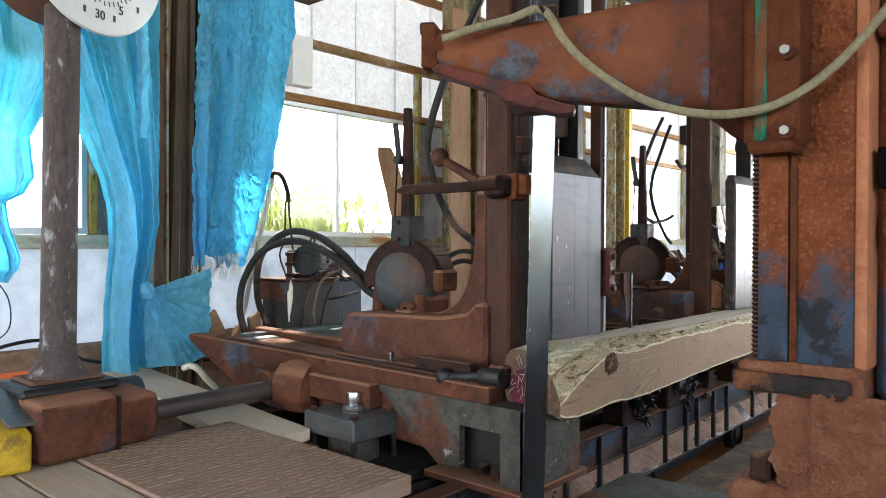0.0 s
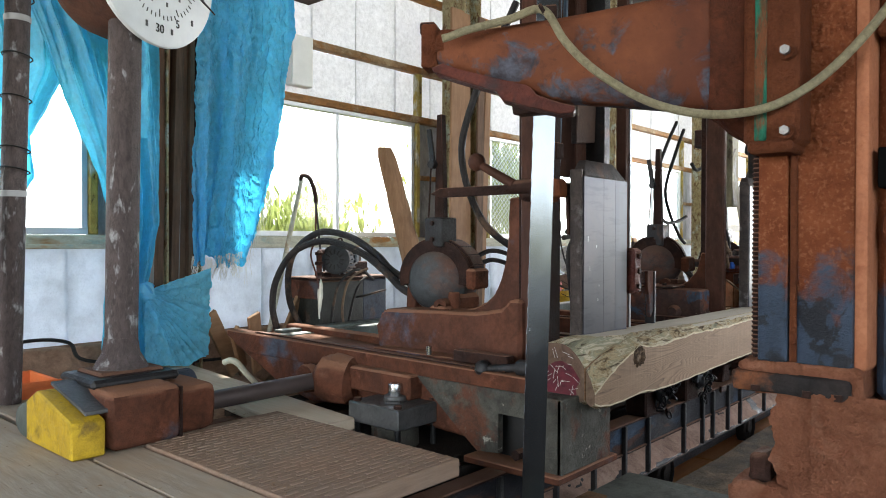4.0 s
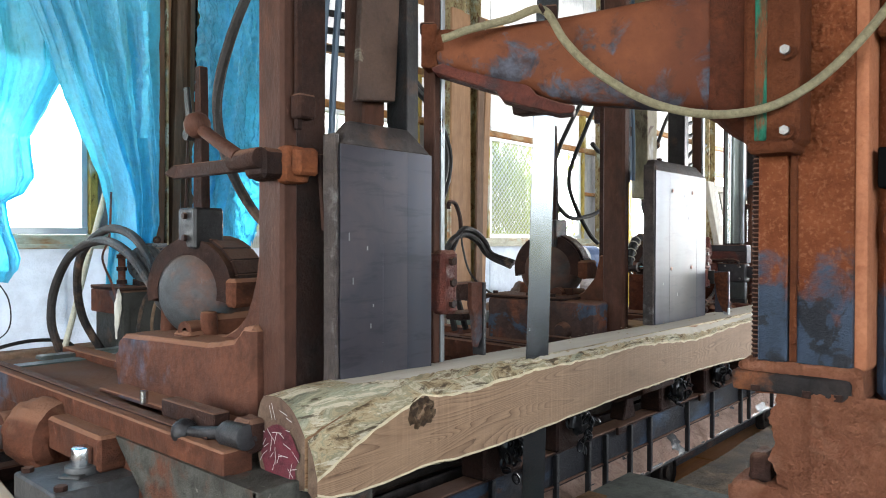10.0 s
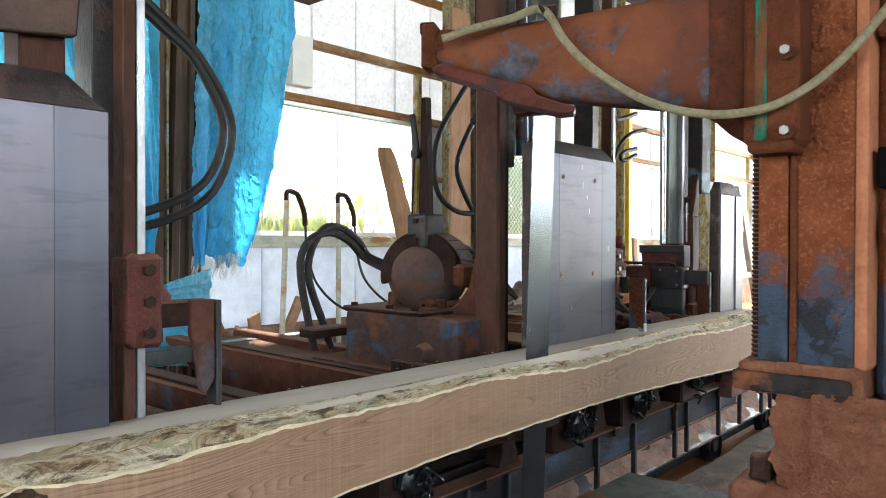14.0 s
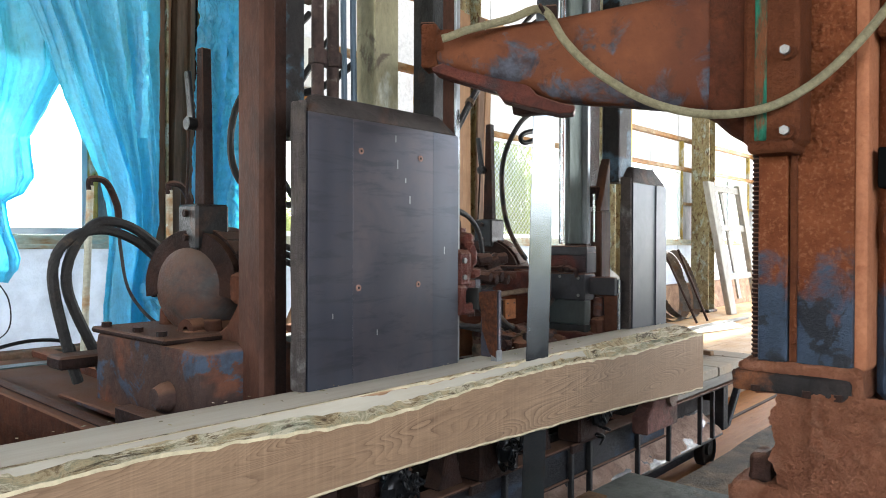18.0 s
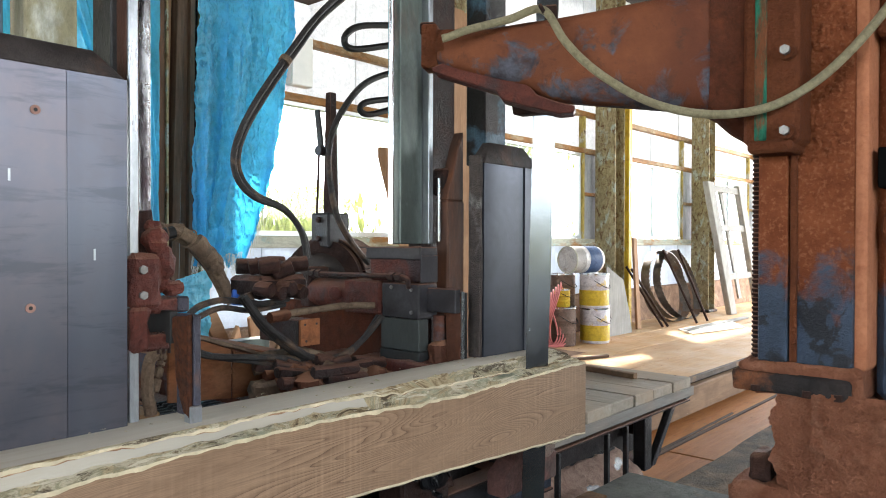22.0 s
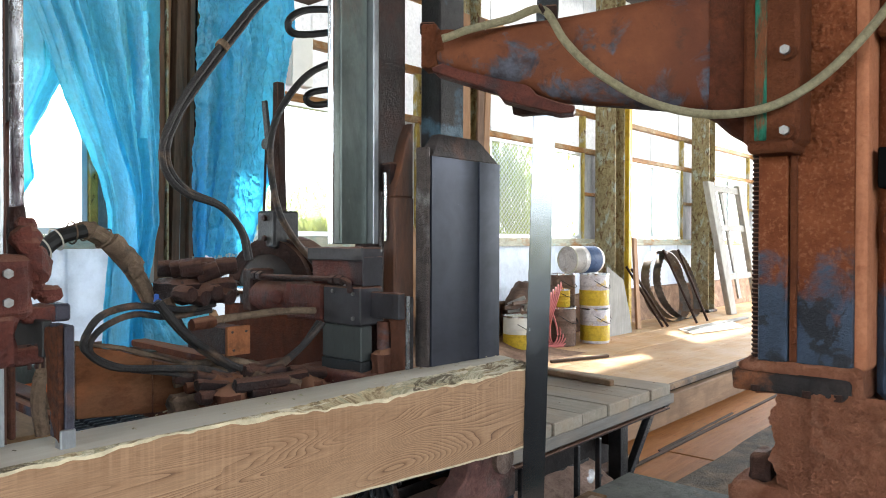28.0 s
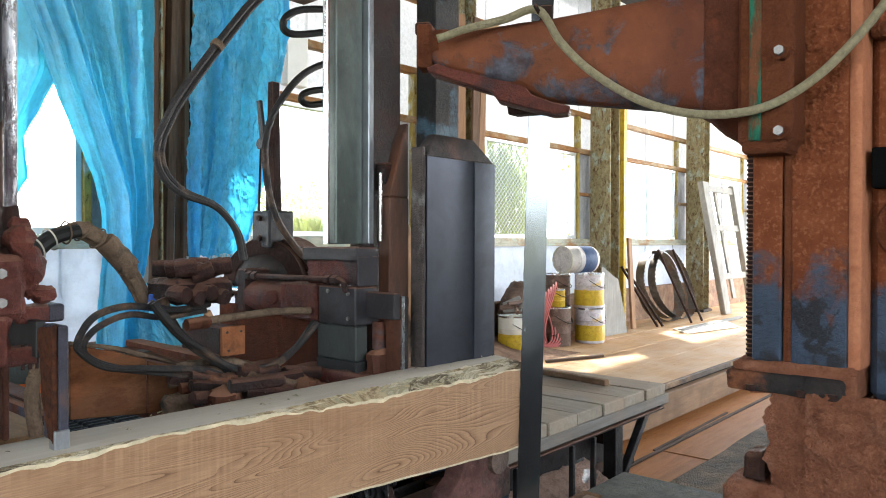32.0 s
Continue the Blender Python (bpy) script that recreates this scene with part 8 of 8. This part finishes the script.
    for x, xt, y, zt in ((1.75, 2.08, 4.15, 1.48), (3.72, 3.765, 3.4, 1.30), (4.15, 4.145, 3.4, 1.30)):
        st = thing("cable_stick", (x, y, .2), "thin pale pole with a cable hung over its bent top", "pole", "cable poles", carried=True)
        part("pole", cyl((x, y, .2), (xt, y, zt), .016, n=10), RUSTYWHITE, st)
        part("hook", tube([(xt - .002, y, zt - .02), (xt + .003, y, zt + .03), (xt + .07, y, zt + .02), (xt + .12, y, zt - .08), (xt + .13, y, zt - .16)], .016, 8), RUSTDARK, st)
        part("hung_cable", tube([(xt + .13, y, zt - .15), (xt + .13, y - .02, zt - .3), (xt + .14, y - .1, .8), (xt + .20, y - .3, .66), (xt + .25, y - .6, .72)], .008, 6), HOSEDUST, st)
    # beams of the bed between the headblocks
    for i, x in enumerate((2.2, 2.75, 4.7)):
        bd = thing("bed_beam", (x, 2.4, .12), "rust-brown beam lying across the carriage bed", "beam", "bed beams", carried=True)
        part("beam", bx(x, x + .12, 1.8, 3.5, .34, .46, .008), RUST, bd)
        part("cap", bx(x + .02, x + .1, 1.9, 3.4, .46, .475, .003), RUSTDARK, bd)
    lb = thing("loose_board", (4.40, 2.2, .16), "stained plywood board on a dark block in the carriage bed", "board", carried=True)
    part("board", bx(4.22, 4.505, 2.015, 2.42, .532, .55, .003), BOARDTAN, lb)
    part("block", bx(4.24, 4.49, 2.03, 2.40, .16, .531, .006), BLACKRUST, lb)
    solo("bed_tray", bx(1.0, 6.2, 1.95, 3.4, .12, .16, .004), DARKFLOOR, "dark dusty tray of the carriage bed", "tray", carried=True)
    solo("bed_rail", bx(1.25, 5.9, 3.46, 3.56, .42, .50, .006), GREYGREEN, "long grey-green rail along the carriage's back", "rail", carried=True)
    # chain blocks hanging under the log
    rnd = random.Random(21)
    for x in (2.45, 2.95, 3.95, 4.55, 5.25):
        ch = thing("chain_unit", (x, 1.6, .15), "black oily chain bunched under the log", "chain", "chains under the log", carried=True)
        part("bracket", bx(x - .10, x + .14, 1.66, 1.78, .15, .30, .01), RUSTDARK, ch)
        for k in range(30):
            c = Vector((x + rnd.gauss(.02, .045), 1.60 + rnd.uniform(-.03, .05), .27 + rnd.gauss(0, .045)))
            ring = tube([(.020 * math.cos(a * math.tau / 8), .011 * math.sin(a * math.tau / 8), 0) for a in range(9)], .0055, 5, 1)
            bmesh.ops.transform(ring, matrix=pose(c.x, c.y, c.z, rnd.uniform(0, 180), rnd.uniform(0, 180), rnd.uniform(0, 180)), verts=ring.verts[:])
            part("link", ring, CHAINBLACK, ch)
        part("chain_mass", rough(ball((x + .02, 1.625, .27), .055, None, (1.3, .5, 1)), .012, 1, 40), CHAINBLACK, ch)
    for x in (5.52,):
        bk = thing("roller_bracket", (x, 1.6, .12), "dusty red roller bracket under the log", "bracket", "brackets under the log", carried=True)
        part("plate", prism([(x, .14), (x + .34, .14), (x + .34, .24), (x + .28, .27), (x + .24, .36), (x + .10, .36), (x + .06, .26), (x, .22)], "y", 1.52, 1.60, bev=.006), RUSTPINK, bk)
        part("roller", cyl((x + .25, 1.50, .29), (x + .25, 1.62, .29), .05, n=18), BROWNTIN, bk)


def build_chips():
    # sawdust crumbs and bark chips strewn on the decks, the log's top and the floor
    rnd = random.Random(31)

    def strewn(areas, count):
        bm = bmesh.new()
        for i in range(count):
            x0, x1, y0, y1, z = areas[i % len(areas)]
            s = rnd.uniform(.002, .007) * (2.2 if i % 17 == 0 else 1)
            c = Vector((rnd.uniform(x0, x1), rnd.uniform(y0, y1), z + .0015))
            a = rnd.uniform(0, math.tau)
            u, w = Vector((math.cos(a), math.sin(a), rnd.uniform(-.2, .2))) * s, Vector((-math.sin(a), math.cos(a), 0)) * s * rnd.uniform(.3, .8)
            top = bm.verts.new(c + Vector((0, 0, s * .25)))
            q = [bm.verts.new(c + k) for k in (u, w, -u, -w)]
            for k in range(4):
                bm.faces.new((q[k], q[(k + 1) % 4], top))
        return bm
    chipmat = worn("wood_chips", (.34, .22, .13), (.14, .085, .05), (.48, .36, .24), .55, 30, .95)
    solo("wood_chips", strewn([(5.92, 7.5, 1.7, 2.95, .279), (-.7, .0, 2.05, 4.2, .281), (.2, .82, 1.66, 2.65, .291), (.72, .98, 2.7, 4.2, .272)], 900), chipmat,
         "wood chips strewn over the carriage decks", "wood chips", kind="stuff", carried=True)
    solo("wood_chips", strewn([(1.6, 5.8, 1.49, 1.62, .646)], 160), BARK, "bark crumbs on the log's sawn top", "wood chips", kind="stuff", carried=True)
    solo("wood_chips", strewn([(4.5, 9.5, 2.4, 3.9, .0), (5.5, 8, 3.6, 4.3, .0), (3.0, 8, 1.72, 2.18, -.2), (2.3, 5.0, .8, 1.28, -.1)], 1300), chipmat,
         "wood chips strewn over the floorboards", "wood chips", kind="stuff")


PALETAPE = plain("grey_tape", (.36, .36, .36), .6)
STEELGREY = worn("oiled_grey_steel", (.10, .10, .098), (.06, .06, .06), (.17, .13, .1), .62, 7, .45, .3, .15)
CHAINBLACK = plain("oily_black_chain", (.02, .02, .022), .35, .6, .3)
RUSTPINK = worn("pinkish_dusty_bracket", (.20, .095, .08), (.08, .04, .034), (.1, .07, .06), .6, 8, .85)

build_carriage()
SLAB = build_log()
build_headblocks()
build_tail()
build_chips()


def motions():
    for ob in CARRIED:
        b = BASE[ob]
        walk(ob, [(t, pose(b.x + s, b.y, b.z)) for t, s in TRAVEL])
    # the board rides along, then tips off the saw's end and drops onto the pit kerb
    b = BASE[SLAB]
    rows = [(t, pose(b.x + s, b.y, b.z)) for t, s in TRAVEL if t <= 22.5]
    rows += [(22.8, pose(b.x - 3.682, b.y, b.z)), (22.9, pose(b.x - 3.695, b.y - .015, b.z - .05, 4)),
             (23.0, pose(b.x - 3.70, b.y - .05, b.z - .15, 8)), (23.1, pose(b.x - 3.66, b.y - .08, b.z - .20, 16)),
             (23.2, pose(b.x - 3.60, b.y - .10, b.z - .26, 32)), (23.3, pose(b.x - 3.52, b.y - .08, b.z - .34, 60)),
             (23.4, pose(b.x - 3.46, b.y - .03, b.z - .385, 84)), (23.6, pose(b.x - 3.36, b.y - .01, b.z - .378, 90)),
             (24.0, pose(b.x - 3.30, b.y - .01, b.z - .378, 90)), (32, pose(b.x - 3.30, b.y - .01, b.z - .378, 90))]
    walk(SLAB, rows)


motions()
